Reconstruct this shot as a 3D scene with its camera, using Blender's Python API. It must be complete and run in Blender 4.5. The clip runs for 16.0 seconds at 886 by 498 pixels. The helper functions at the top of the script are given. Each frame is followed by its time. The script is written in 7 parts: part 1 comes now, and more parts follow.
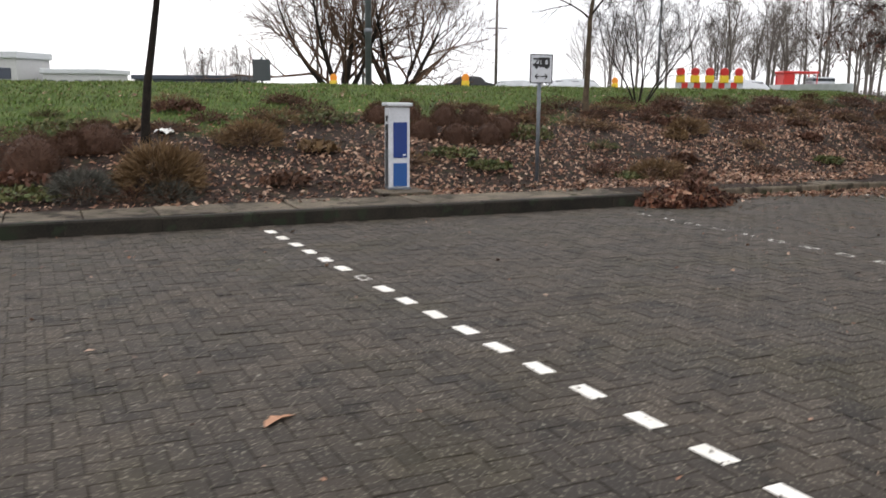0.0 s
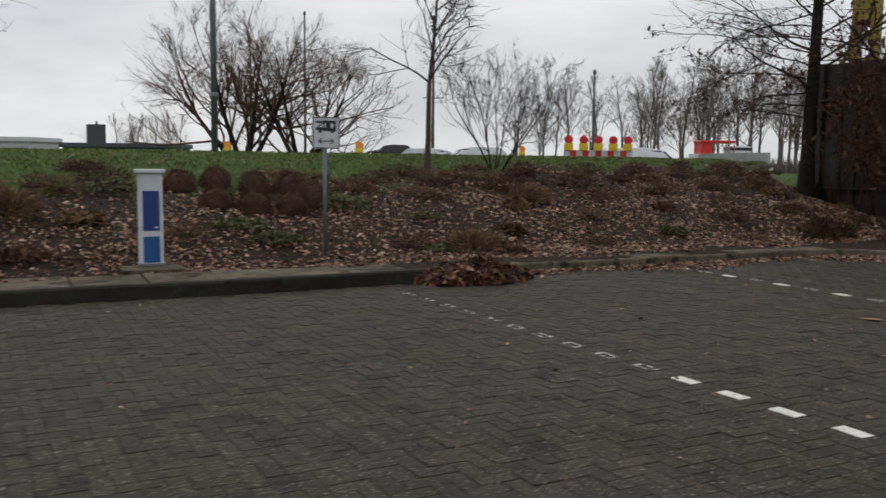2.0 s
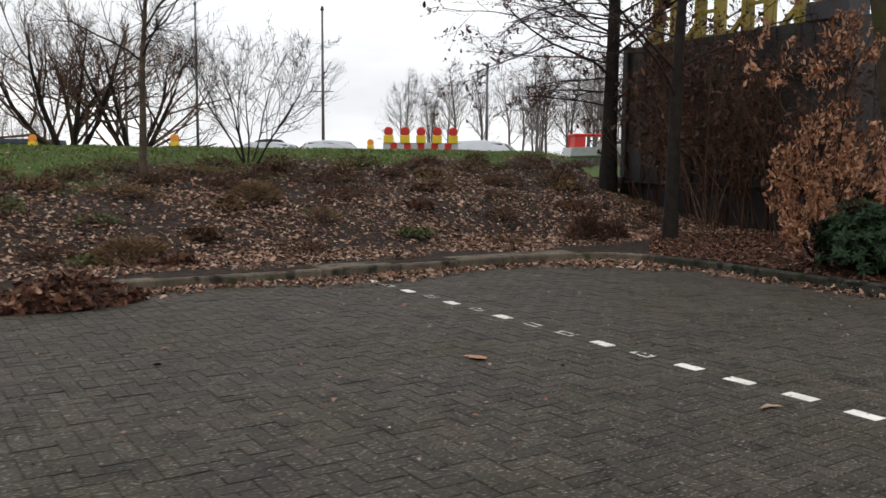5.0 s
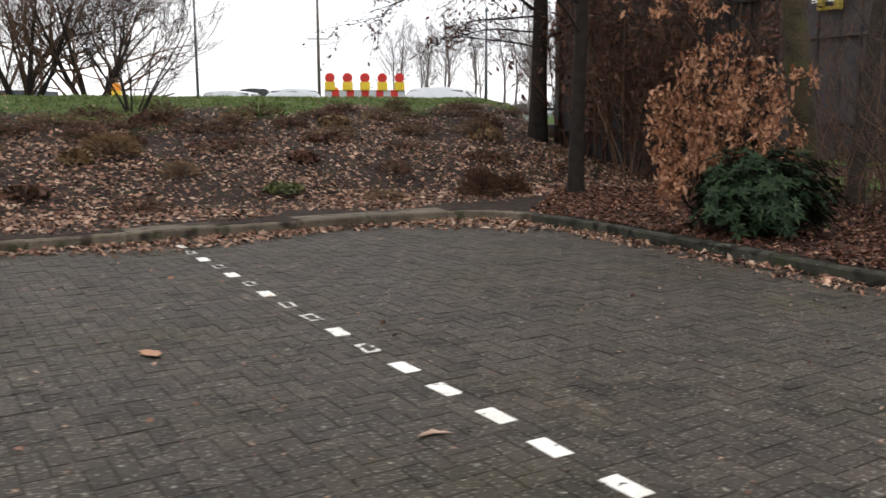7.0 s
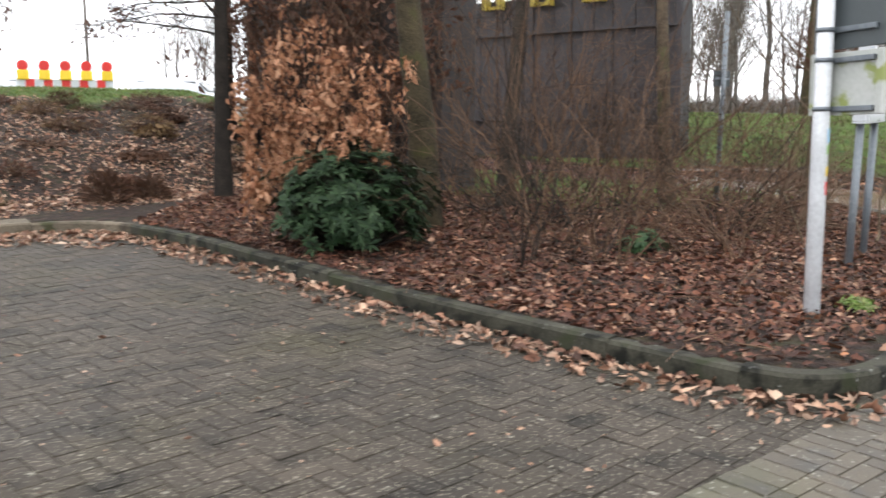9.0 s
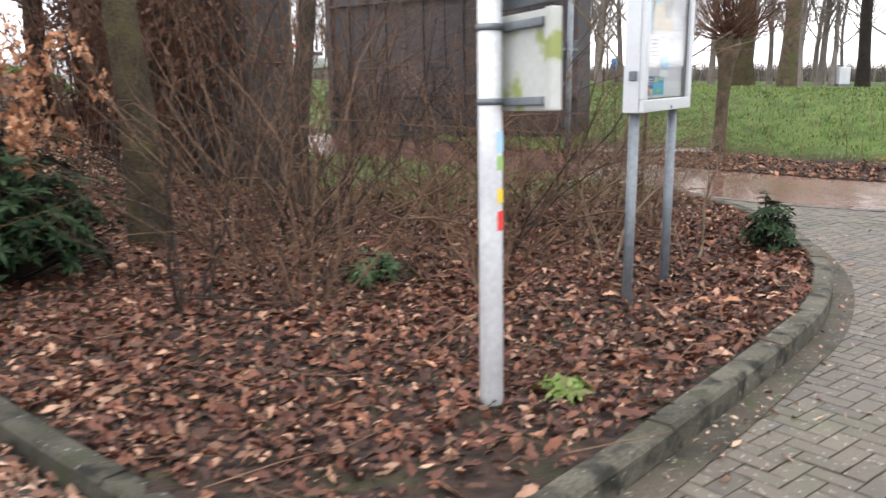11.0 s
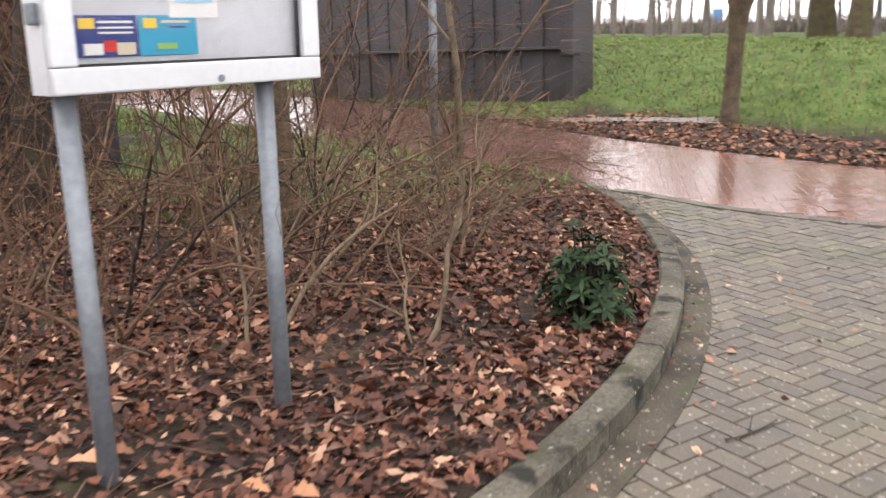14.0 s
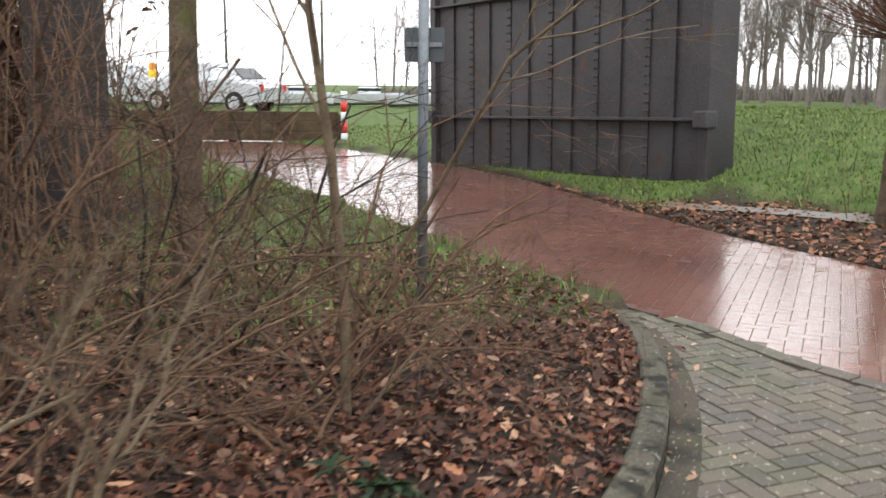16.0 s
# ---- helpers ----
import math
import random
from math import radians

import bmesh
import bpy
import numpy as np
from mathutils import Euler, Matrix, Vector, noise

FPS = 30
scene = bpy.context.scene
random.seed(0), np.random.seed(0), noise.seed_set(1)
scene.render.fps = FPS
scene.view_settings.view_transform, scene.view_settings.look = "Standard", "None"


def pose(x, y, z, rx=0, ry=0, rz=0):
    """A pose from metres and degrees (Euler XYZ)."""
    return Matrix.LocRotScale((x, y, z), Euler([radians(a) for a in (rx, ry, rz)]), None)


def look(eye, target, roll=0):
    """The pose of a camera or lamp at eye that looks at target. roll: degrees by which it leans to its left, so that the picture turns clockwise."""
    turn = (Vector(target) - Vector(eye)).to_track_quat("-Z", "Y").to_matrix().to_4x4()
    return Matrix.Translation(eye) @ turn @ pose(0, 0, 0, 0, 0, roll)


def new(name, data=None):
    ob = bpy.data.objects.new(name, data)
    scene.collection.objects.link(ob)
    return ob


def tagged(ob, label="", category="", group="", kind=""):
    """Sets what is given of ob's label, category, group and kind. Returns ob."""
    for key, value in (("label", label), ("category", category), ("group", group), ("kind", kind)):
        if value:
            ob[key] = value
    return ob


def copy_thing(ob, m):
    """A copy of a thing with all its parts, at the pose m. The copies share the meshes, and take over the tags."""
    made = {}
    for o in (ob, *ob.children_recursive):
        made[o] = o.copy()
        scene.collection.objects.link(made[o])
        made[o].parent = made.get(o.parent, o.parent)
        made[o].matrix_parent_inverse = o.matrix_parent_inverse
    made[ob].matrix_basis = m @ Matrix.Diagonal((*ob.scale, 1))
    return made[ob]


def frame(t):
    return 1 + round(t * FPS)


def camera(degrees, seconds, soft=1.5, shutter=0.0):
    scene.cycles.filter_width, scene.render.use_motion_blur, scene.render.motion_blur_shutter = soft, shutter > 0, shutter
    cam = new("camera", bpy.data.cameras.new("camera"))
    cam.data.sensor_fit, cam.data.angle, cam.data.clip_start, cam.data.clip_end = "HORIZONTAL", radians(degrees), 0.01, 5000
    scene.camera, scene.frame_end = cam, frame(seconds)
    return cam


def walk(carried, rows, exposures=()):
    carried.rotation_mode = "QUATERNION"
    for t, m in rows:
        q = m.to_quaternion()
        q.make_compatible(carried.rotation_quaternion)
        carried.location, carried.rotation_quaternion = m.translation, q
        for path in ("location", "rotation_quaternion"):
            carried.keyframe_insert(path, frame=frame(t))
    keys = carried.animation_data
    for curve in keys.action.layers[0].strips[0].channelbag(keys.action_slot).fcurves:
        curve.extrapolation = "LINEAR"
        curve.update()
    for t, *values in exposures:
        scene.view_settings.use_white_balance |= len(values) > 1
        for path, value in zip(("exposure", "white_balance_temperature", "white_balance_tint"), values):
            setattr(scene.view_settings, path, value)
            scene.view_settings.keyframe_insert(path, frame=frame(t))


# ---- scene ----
cam = camera(53.7, 16.0, soft=1.5, shutter=0.45)

PATH = [
    (0, (1.879, -0.057, 1.559), (1.705, 1.904, 1.205), 0.5),
    (0.5, (2.475, 0.334, 1.558), (2.271, 2.305, 1.283), 0.5),
    (1, (3.071, 0.721, 1.558), (2.895, 2.701, 1.34), 0.6),
    (1.5, (3.68, 1.052, 1.553), (3.541, 3.036, 1.345), 0.6),
    (2, (4.281, 1.437, 1.541), (4.201, 3.425, 1.341), 0.6),
    (2.5, (4.863, 1.8, 1.538), (4.84, 3.79, 1.343), 0.6),
    (3, (5.413, 2.22, 1.556), (5.417, 4.211, 1.368), 0.6),
    (3.5, (5.992, 2.626, 1.538), (6.03, 4.617, 1.357), 0.5),
    (4, (6.567, 3.042, 1.509), (6.646, 5.033, 1.338), 0.7),
    (4.2, (6.805, 3.197, 1.5), (6.913, 5.186, 1.324), 0.5),
    (6.3, (8.98, 4.708, 1.52), (9.043, 6.688, 1.243), -0.0),
    (6.5, (9.223, 4.831, 1.515), (9.281, 6.809, 1.225), 0.0),
    (7, (9.826, 5.114, 1.473), (9.888, 7.087, 1.151), -0.1),
    (7.5, (10.456, 5.364, 1.503), (10.557, 7.332, 1.161), -0.1),
    (8, (11.074, 5.587, 1.505), (11.28, 7.547, 1.161), 0.0),
    (8.2, (11.31, 5.695, 1.511), (11.577, 7.647, 1.169), -0.1),
    (8.5, (11.678, 5.843, 1.503), (12.045, 7.78, 1.168), 0.2),
    (9, (12.277, 6.083, 1.495), (12.764, 7.993, 1.16), 0.5),
    (9.2, (12.505, 6.229, 1.475), (13.02, 8.13, 1.131), 0.5),
    (11.3, (15.224, 7.62, 1.611), (15.758, 9.505, 1.208), -0.1),
    (11.5, (15.473, 7.728, 1.617), (16.001, 9.615, 1.216), 0.1),
    (12, (16.088, 8.019, 1.62), (16.627, 9.904, 1.223), 0.1),
    (12.5, (16.644, 8.391, 1.585), (17.182, 10.273, 1.171), 0.3),
    (13, (17.156, 8.801, 1.565), (17.672, 10.682, 1.121), 0.2),
    (13.5, (17.657, 9.263, 1.512), (18.091, 11.153, 1.021), -0.1),
    (14, (18.145, 9.715, 1.509), (18.427, 11.632, 1.015), -0.8),
    (14.5, (18.629, 10.18, 1.479), (18.739, 12.119, 1.002), -1.1),
    (15, (18.999, 10.623, 1.529), (19.034, 12.573, 1.085), -0.4),
    (15.5, (19.395, 11.019, 1.554), (19.331, 12.978, 1.156), 0.2),
    (16, (19.768, 11.485, 1.569), (19.624, 13.446, 1.202), 0.6),
]
walk(cam, [(t, look(e, a, r)) for t, e, a, r in PATH], [
    (0.0, 0.27, 6500, 13), (0.5, -0.43, 6500, 12), (1.0, -1.08, 6450, 11), (1.5, -0.78, 6400, 10), (4.0, -0.5, 6400, 10), (6.3, 0.25, 6500, 12), (7.5, 0.35, 6450, 12),
    (8.0, 0.68, 6400, 11), (8.5, 1.0, 6350, 10), (9.0, 1.15, 6350, 10), (11.3, 1.38, 6400, 13), (12.0, 1.45, 6450, 13), (13.0, 1.1, 6550, 16), (13.5, 1.17, 6600, 16), (14.0, 1.5, 6700, 17), (15.0, 1.48, 6850, 17),
    (15.5, 1.42, 6600, 13), (16.0, 1.12, 6500, 10)])

# ---- world, sun ----
world = bpy.data.worlds.new("overcast_sky")
scene.world = world
world.use_nodes = True
wn, wl = world.node_tree.nodes, world.node_tree.links
wn.clear()
w_out = wn.new("ShaderNodeOutputWorld")
w_bg = wn.new("ShaderNodeBackground")
w_sky = wn.new("ShaderNodeTexSky")
w_sky.sky_type = "NISHITA"
w_sky.sun_disc = False
w_sky.sun_elevation = radians(79)
w_sky.sun_rotation = radians(225)
w_sky.dust_density = 3.0
w_cl = wn.new("ShaderNodeTexNoise")
w_cl.inputs["Scale"].default_value = 2.6
w_cl.inputs["Detail"].default_value = 7.0
w_cl.inputs["Roughness"].default_value = 0.55
w_map = wn.new("ShaderNodeMapping")
w_map.inputs["Scale"].default_value = (1.0, 1.0, 3.6)
w_tc = wn.new("ShaderNodeTexCoord")
w_ramp = wn.new("ShaderNodeValToRGB")
w_ramp.color_ramp.elements[0].position, w_ramp.color_ramp.elements[0].color = 0.34, (6.9, 7.0, 7.2, 1)
w_ramp.color_ramp.elements[1].position, w_ramp.color_ramp.elements[1].color = 0.66, (9.8, 9.8, 9.7, 1)
w_mix = wn.new("ShaderNodeMix")
w_mix.data_type = "RGBA"
w_mix.inputs[0].default_value = 0.9
wl.new(w_tc.outputs["Generated"], w_map.inputs["Vector"])
wl.new(w_map.outputs["Vector"], w_cl.inputs["Vector"])
wl.new(w_cl.outputs["Fac"], w_ramp.inputs["Fac"])
wl.new(w_sky.outputs["Color"], w_mix.inputs["A"])
wl.new(w_ramp.outputs["Color"], w_mix.inputs["B"])
wl.new(w_mix.outputs["Result"], w_bg.inputs["Color"])
# an overcast sky is brighter overhead than low down
w_sep = wn.new("ShaderNodeSeparateXYZ")
w_up = wn.new("ShaderNodeMapRange")
w_up.inputs["To Min"].default_value, w_up.inputs["To Max"].default_value = 0.148, 0.165
wl.new(w_tc.outputs["Generated"], w_sep.inputs[0])
wl.new(w_sep.outputs["Z"], w_up.inputs["Value"])
wl.new(w_up.outputs["Result"], w_bg.inputs["Strength"])
wl.new(w_bg.outputs["Background"], w_out.inputs["Surface"])
sun = new("sun", bpy.data.lights.new("sun", "SUN"))
sun.data.energy, sun.data.angle, sun.data.color = 0.5, radians(25), (1.0, 0.96, 0.9)
sun.matrix_world = look((4, 8, 30), (8, 12, 0))


# ---- materials ----
ALBEDO = 0.56  # scales base colours down to balance their brightness against the sky


def damp(c):
    return tuple(v * ALBEDO for v in c)


def mat(name, dark, light, rough=0.85, scale=6.0, fine=60.0, bump=0.3, metal=0.0, dist=0.02, spots=None,
        vary=0.0, island=0.0, rough_var=0.1, coat=0.0, spec=None, dry=False):
    """A procedural surface: two colours mixed by a coarse and a fine noise, relief, and variation per piece."""
    # dry colours stay as given; all others are scaled by ALBEDO
    wet = tuple if dry else damp
    m = bpy.data.materials.new(name)
    m.use_nodes = True
    n, l = m.node_tree.nodes, m.node_tree.links
    b = n["Principled BSDF"]
    big, small = n.new("ShaderNodeTexNoise"), n.new("ShaderNodeTexNoise")
    big.inputs["Scale"].default_value, big.inputs["Detail"].default_value = scale, 5
    small.inputs["Scale"].default_value, small.inputs["Detail"].default_value = fine, 4
    geo = n.new("ShaderNodeNewGeometry")
    for t in (big, small):
        l.new(geo.outputs["Position"], t.inputs["Vector"])
    add = n.new("ShaderNodeMath")
    add.operation = "MULTIPLY_ADD"
    add.inputs[1].default_value = 0.45
    l.new(small.outputs["Fac"], add.inputs[0])
    sc = n.new("ShaderNodeMath")
    sc.operation = "MULTIPLY"
    sc.inputs[1].default_value = 0.6
    l.new(big.outputs["Fac"], sc.inputs[0])
    l.new(sc.outputs[0], add.inputs[2])
    ramp = n.new("ShaderNodeValToRGB")
    ramp.color_ramp.elements[0].position, ramp.color_ramp.elements[0].color = 0.36, (*wet(dark), 1)
    ramp.color_ramp.elements[1].position, ramp.color_ramp.elements[1].color = 0.68, (*wet(light), 1)
    l.new(add.outputs[0], ramp.inputs["Fac"])
    col = ramp.outputs["Color"]
    for tone, size, level, soft in spots or ():
        vor = n.new("ShaderNodeTexNoise")
        vor.inputs["Scale"].default_value, vor.inputs["Detail"].default_value = size, 6
        l.new(geo.outputs["Position"], vor.inputs["Vector"])
        sr = n.new("ShaderNodeValToRGB")
        sr.color_ramp.elements[0].position, sr.color_ramp.elements[1].position = level, level + soft
        l.new(vor.outputs["Fac"], sr.inputs["Fac"])
        mx = n.new("ShaderNodeMix")
        mx.data_type = "RGBA"
        l.new(sr.outputs["Color"], mx.inputs[0])
        l.new(col, mx.inputs["A"])
        mx.inputs["B"].default_value = (*wet(tone), 1)
        col = mx.outputs["Result"]
    if vary or island:
        hsv = n.new("ShaderNodeHueSaturation")
        mr = n.new("ShaderNodeMapRange")
        amount = vary or island
        mr.inputs["To Min"].default_value, mr.inputs["To Max"].default_value = 1 - amount, 1 + amount
        if vary:
            src = n.new("ShaderNodeObjectInfo").outputs["Random"]
        else:
            src = geo.outputs["Random Per Island"]
        l.new(src, mr.inputs["Value"])
        l.new(mr.outputs["Result"], hsv.inputs["Value"])
        l.new(col, hsv.inputs["Color"])
        col = hsv.outputs["Color"]
    l.new(col, b.inputs["Base Color"])
    rr = n.new("ShaderNodeMapRange")
    rr.inputs["To Min"].default_value, rr.inputs["To Max"].default_value = max(rough - rough_var, 0.02), min(rough + rough_var, 1)
    l.new(big.outputs["Fac"], rr.inputs["Value"])
    l.new(rr.outputs["Result"], b.inputs["Roughness"])
    b.inputs["Metallic"].default_value = metal
    b.inputs["Specular IOR Level"].default_value = spec if spec is not None else (0.2 if rough >= 0.75 else 0.5)
    b.inputs["Coat Weight"].default_value = coat
    b.inputs["Coat Roughness"].default_value = rough
    if bump:
        bp = n.new("ShaderNodeBump")
        bp.inputs["Strength"].default_value, bp.inputs["Distance"].default_value = bump, dist
        l.new(add.outputs[0], bp.inputs["Height"])
        l.new(bp.outputs["Normal"], b.inputs["Normal"])
    return m


def leaf_mat(name, colours, rough=0.7, spec=0.3):
    """Leaves: one of several colours for each leaf, with a little light passing through."""
    m = bpy.data.materials.new(name)
    m.use_nodes = True
    n, l = m.node_tree.nodes, m.node_tree.links
    b = n["Principled BSDF"]
    geo = n.new("ShaderNodeNewGeometry")
    ramp = n.new("ShaderNodeValToRGB")
    el = ramp.color_ramp.elements
    while len(el) < len(colours):
        el.new(0.5)
    for i, c in enumerate(colours):
        el[i].position, el[i].color = i / (len(colours) - 1), (*damp(c), 1)
    l.new(geo.outputs["Random Per Island"], ramp.inputs["Fac"])
    ns = n.new("ShaderNodeTexNoise")
    ns.inputs["Scale"].default_value = 25
    l.new(geo.outputs["Position"], ns.inputs["Vector"])
    mr = n.new("ShaderNodeMapRange")
    mr.inputs["To Min"].default_value, mr.inputs["To Max"].default_value = 0.6, 1.4
    patch = n.new("ShaderNodeTexNoise")
    patch.inputs["Scale"].default_value, patch.inputs["Detail"].default_value = 1.3, 4
    l.new(geo.outputs["Position"], patch.inputs["Vector"])
    both = n.new("ShaderNodeMath")
    both.operation = "MULTIPLY_ADD"
    both.inputs[1].default_value, both.inputs[2].default_value = 0.9, -0.45
    l.new(patch.outputs["Fac"], both.inputs[0])
    total = n.new("ShaderNodeMath")
    l.new(ns.outputs["Fac"], total.inputs[0])
    l.new(both.outputs[0], total.inputs[1])
    l.new(total.outputs[0], mr.inputs["Value"])
    hsv = n.new("ShaderNodeHueSaturation")
    l.new(mr.outputs["Result"], hsv.inputs["Value"])
    l.new(ramp.outputs["Color"], hsv.inputs["Color"])
    l.new(hsv.outputs["Color"], b.inputs["Base Color"])
    b.inputs["Roughness"].default_value = rough
    b.inputs["Specular IOR Level"].default_value = spec
    return m


def plain(name, rgb, rough=0.5, metal=0.0, spec=0.5, wear=0.12):
    """Paint or plastic: nearly plain, with faint dirt and uneven gloss."""
    d = tuple(c * (1 - wear) for c in rgb)
    return mat(name, d, rgb, rough=rough, scale=3.0, fine=40.0, bump=0.05, metal=metal, dist=0.003, spec=spec, dry=True)


M_PAVER = mat("dark_concrete_paver", (0.039, 0.031, 0.023), (0.096, 0.077, 0.058), rough=0.74, spec=0.25, scale=1.1, fine=120, bump=0.5,
              dist=0.004, island=0.22, spots=(((0.056, 0.047, 0.026), 0.9, 0.5, 0.2), ((0.026, 0.021, 0.015), 3.2, 0.53, 0.14), ((0.3, 0.27, 0.21), 52, 0.59, 0.05), ((0.34, 0.32, 0.26), 19, 0.665, 0.03), ((0.018, 0.016, 0.012), 75, 0.58, 0.1)), rough_var=0.16)
M_PAVER_ONE = mat("dark_concrete_paver_piece", (0.039, 0.031, 0.023), (0.096, 0.077, 0.058), rough=0.74, spec=0.25, scale=1.1, fine=120,
                  bump=0.5, dist=0.004, vary=0.22, spots=(((0.056, 0.047, 0.026), 0.9, 0.5, 0.2), ((0.026, 0.021, 0.015), 3.2, 0.53, 0.14), ((0.3, 0.27, 0.21), 52, 0.59, 0.05), ((0.34, 0.32, 0.26), 19, 0.665, 0.03), ((0.018, 0.016, 0.012), 75, 0.58, 0.1)), rough_var=0.16)
M_DRIVE = mat("grey_drive_paver", (0.066, 0.052, 0.035), (0.156, 0.125, 0.086), rough=0.6, scale=1.3, fine=110, bump=0.5,
              dist=0.004, island=0.27, spots=(((0.088, 0.085, 0.046), 1.3, 0.5, 0.16), ((0.085, 0.075, 0.06), 4.0, 0.54, 0.14), ((0.36, 0.34, 0.29), 34, 0.62, 0.05), ((0.05, 0.046, 0.036), 60, 0.6, 0.1)), rough_var=0.18)
M_DRIVE_ONE = mat("grey_drive_paver_piece", (0.066, 0.052, 0.035), (0.156, 0.125, 0.086), rough=0.6, scale=1.3, fine=110, bump=0.5,
                  dist=0.004, vary=0.27, spots=(((0.088, 0.085, 0.046), 1.3, 0.5, 0.16), ((0.085, 0.075, 0.06), 4.0, 0.54, 0.14), ((0.36, 0.34, 0.29), 34, 0.62, 0.05), ((0.05, 0.046, 0.036), 60, 0.6, 0.1)), rough_var=0.18)
M_JOINT = mat("mossy_joint_sand", (0.03, 0.027, 0.02), (0.07, 0.061, 0.045), rough=0.95, scale=2, fine=90, bump=0.5)
M_LINE = mat("worn_white_marking", (0.55, 0.53, 0.47), (0.82, 0.8, 0.74), dry=True, rough=0.6, scale=5, fine=70, bump=0.2, dist=0.003,
             spots=(((0.05, 0.045, 0.036), 22, 0.63, 0.03),))
M_LINE_WORN = mat("rubbed_white_marking", (0.3, 0.29, 0.26), (0.68, 0.66, 0.6), dry=True, rough=0.65, scale=5, fine=70, bump=0.2,
                  dist=0.003, spots=(((0.045, 0.04, 0.03), 13, 0.5, 0.05),))
M_KERB = mat("weathered_concrete_kerb", (0.042, 0.039, 0.028), (0.18, 0.165, 0.126), rough=0.85, scale=3.2, fine=60, bump=0.7,
             dist=0.01, spots=(((0.062, 0.063, 0.035), 4, 0.57, 0.12), ((0.02, 0.02, 0.015), 6, 0.53, 0.1), ((0.36, 0.36, 0.32), 26, 0.66, 0.04)), vary=0.14)
M_SLAB = mat("worn_dirty_slab", (0.075, 0.061, 0.044), (0.29, 0.24, 0.175), rough=0.85, scale=2.6, fine=60, bump=0.6, dist=0.008,
             spots=(((0.04, 0.03, 0.02), 3.5, 0.52, 0.12), ((0.07, 0.07, 0.035), 5, 0.58, 0.08)), vary=0.15)
M_KERB_MOSS = mat("dark_mossy_kerb", (0.026, 0.025, 0.017), (0.105, 0.1, 0.074), rough=0.85, scale=3.2, fine=60, bump=0.7, dist=0.01,
                  spots=(((0.05, 0.056, 0.028), 4, 0.52, 0.12), ((0.016, 0.016, 0.012), 6, 0.52, 0.1), ((0.28, 0.28, 0.25), 26, 0.67, 0.04)), vary=0.14)
M_KERB_DARK = mat("dark_concrete_kerb", (0.009, 0.008, 0.006), (0.05, 0.042, 0.031), rough=0.8, scale=2.2, fine=60, bump=0.6,
                  dist=0.008, spots=(((0.035, 0.045, 0.025), 5, 0.55, 0.08),), vary=0.14)
M_BRICK = mat("wet_red_road_brick", (0.15, 0.058, 0.041), (0.27, 0.115, 0.08), rough=0.19, scale=0.5, fine=40, bump=0.05, dist=0.002,
              island=0.2, rough_var=0.16, spec=0.7, coat=0.4)
M_GUTTER = mat("damp_gutter_concrete", (0.045, 0.038, 0.027), (0.125, 0.108, 0.08), rough=0.8, scale=1.6, fine=80, bump=0.5, dist=0.005,
               spots=(((0.03, 0.028, 0.02), 2.6, 0.5, 0.15), ((0.06, 0.07, 0.03), 5, 0.57, 0.1), ((0.3, 0.28, 0.23), 38, 0.63, 0.04)), rough_var=0.2)
M_ROADBED = mat("wet_red_road_joint", (0.085, 0.038, 0.027), (0.16, 0.075, 0.055), rough=0.38, scale=1.5, fine=60, bump=0.2, dist=0.002, rough_var=0.2, spec=0.4)
M_BARK = mat("grey_brown_bark", (0.028, 0.022, 0.017), (0.1, 0.08, 0.062), rough=0.95, scale=7, fine=45, bump=0.8, dist=0.02,
             spots=(((0.085, 0.095, 0.05), 2.2, 0.62, 0.08),))
M_BARK_TAN = mat("tan_brown_bark", (0.06, 0.044, 0.03), (0.2, 0.15, 0.1), rough=0.95, scale=7, fine=45, bump=0.8, dist=0.02,
                 spots=(((0.11, 0.11, 0.045), 2.2, 0.58, 0.1),))
M_BARK_DARK = mat("dark_bark", (0.014, 0.011, 0.009), (0.05, 0.04, 0.032), rough=0.95, scale=7, fine=45, bump=0.8, dist=0.02)
M_BARK_MOSS = mat("mossy_bark", (0.035, 0.028, 0.016), (0.115, 0.09, 0.05), rough=0.95, scale=5, fine=40, bump=0.9, dist=0.03,
                  spots=(((0.075, 0.078, 0.025), 2.5, 0.54, 0.1),))
M_TWIG = mat("bare_brown_twig", (0.075, 0.044, 0.028), (0.25, 0.15, 0.095), rough=0.85, scale=9, fine=60, bump=0.3, island=0.4)
M_TWIG_DARK = mat("dark_bare_twig", (0.018, 0.014, 0.011), (0.065, 0.05, 0.04), rough=0.9, scale=9, fine=60, bump=0.3, island=0.3)
# distant twigs and masts: aerial haze is put into this pale grey colour
M_FAR_HAZE = mat("far_haze_grey_twig", (0.17, 0.145, 0.13), (0.34, 0.295, 0.265), rough=0.95, scale=2, fine=9, bump=0.0, island=0.25)
M_TWIG_PALE = mat("pale_bark_stem", (0.1, 0.072, 0.045), (0.26, 0.195, 0.13), rough=0.85, scale=9, fine=60, bump=0.4)
M_TWIG_RED = mat("reddish_willow_rod", (0.07, 0.03, 0.02), (0.2, 0.1, 0.06), rough=0.85, scale=9, fine=60, bump=0.2, island=0.35)
M_LITTER = leaf_mat("fallen_leaf", ((0.035, 0.017, 0.012), (0.2, 0.072, 0.04), (0.075, 0.031, 0.021), (0.34, 0.145, 0.078), (0.07, 0.031, 0.021), (0.19, 0.068, 0.04), (0.05, 0.024, 0.018),
                                    (0.68, 0.4, 0.26), (0.06, 0.027, 0.02), (0.28, 0.108, 0.06), (0.09, 0.036, 0.024), (0.05, 0.023, 0.016)), rough=0.65, spec=0.25)
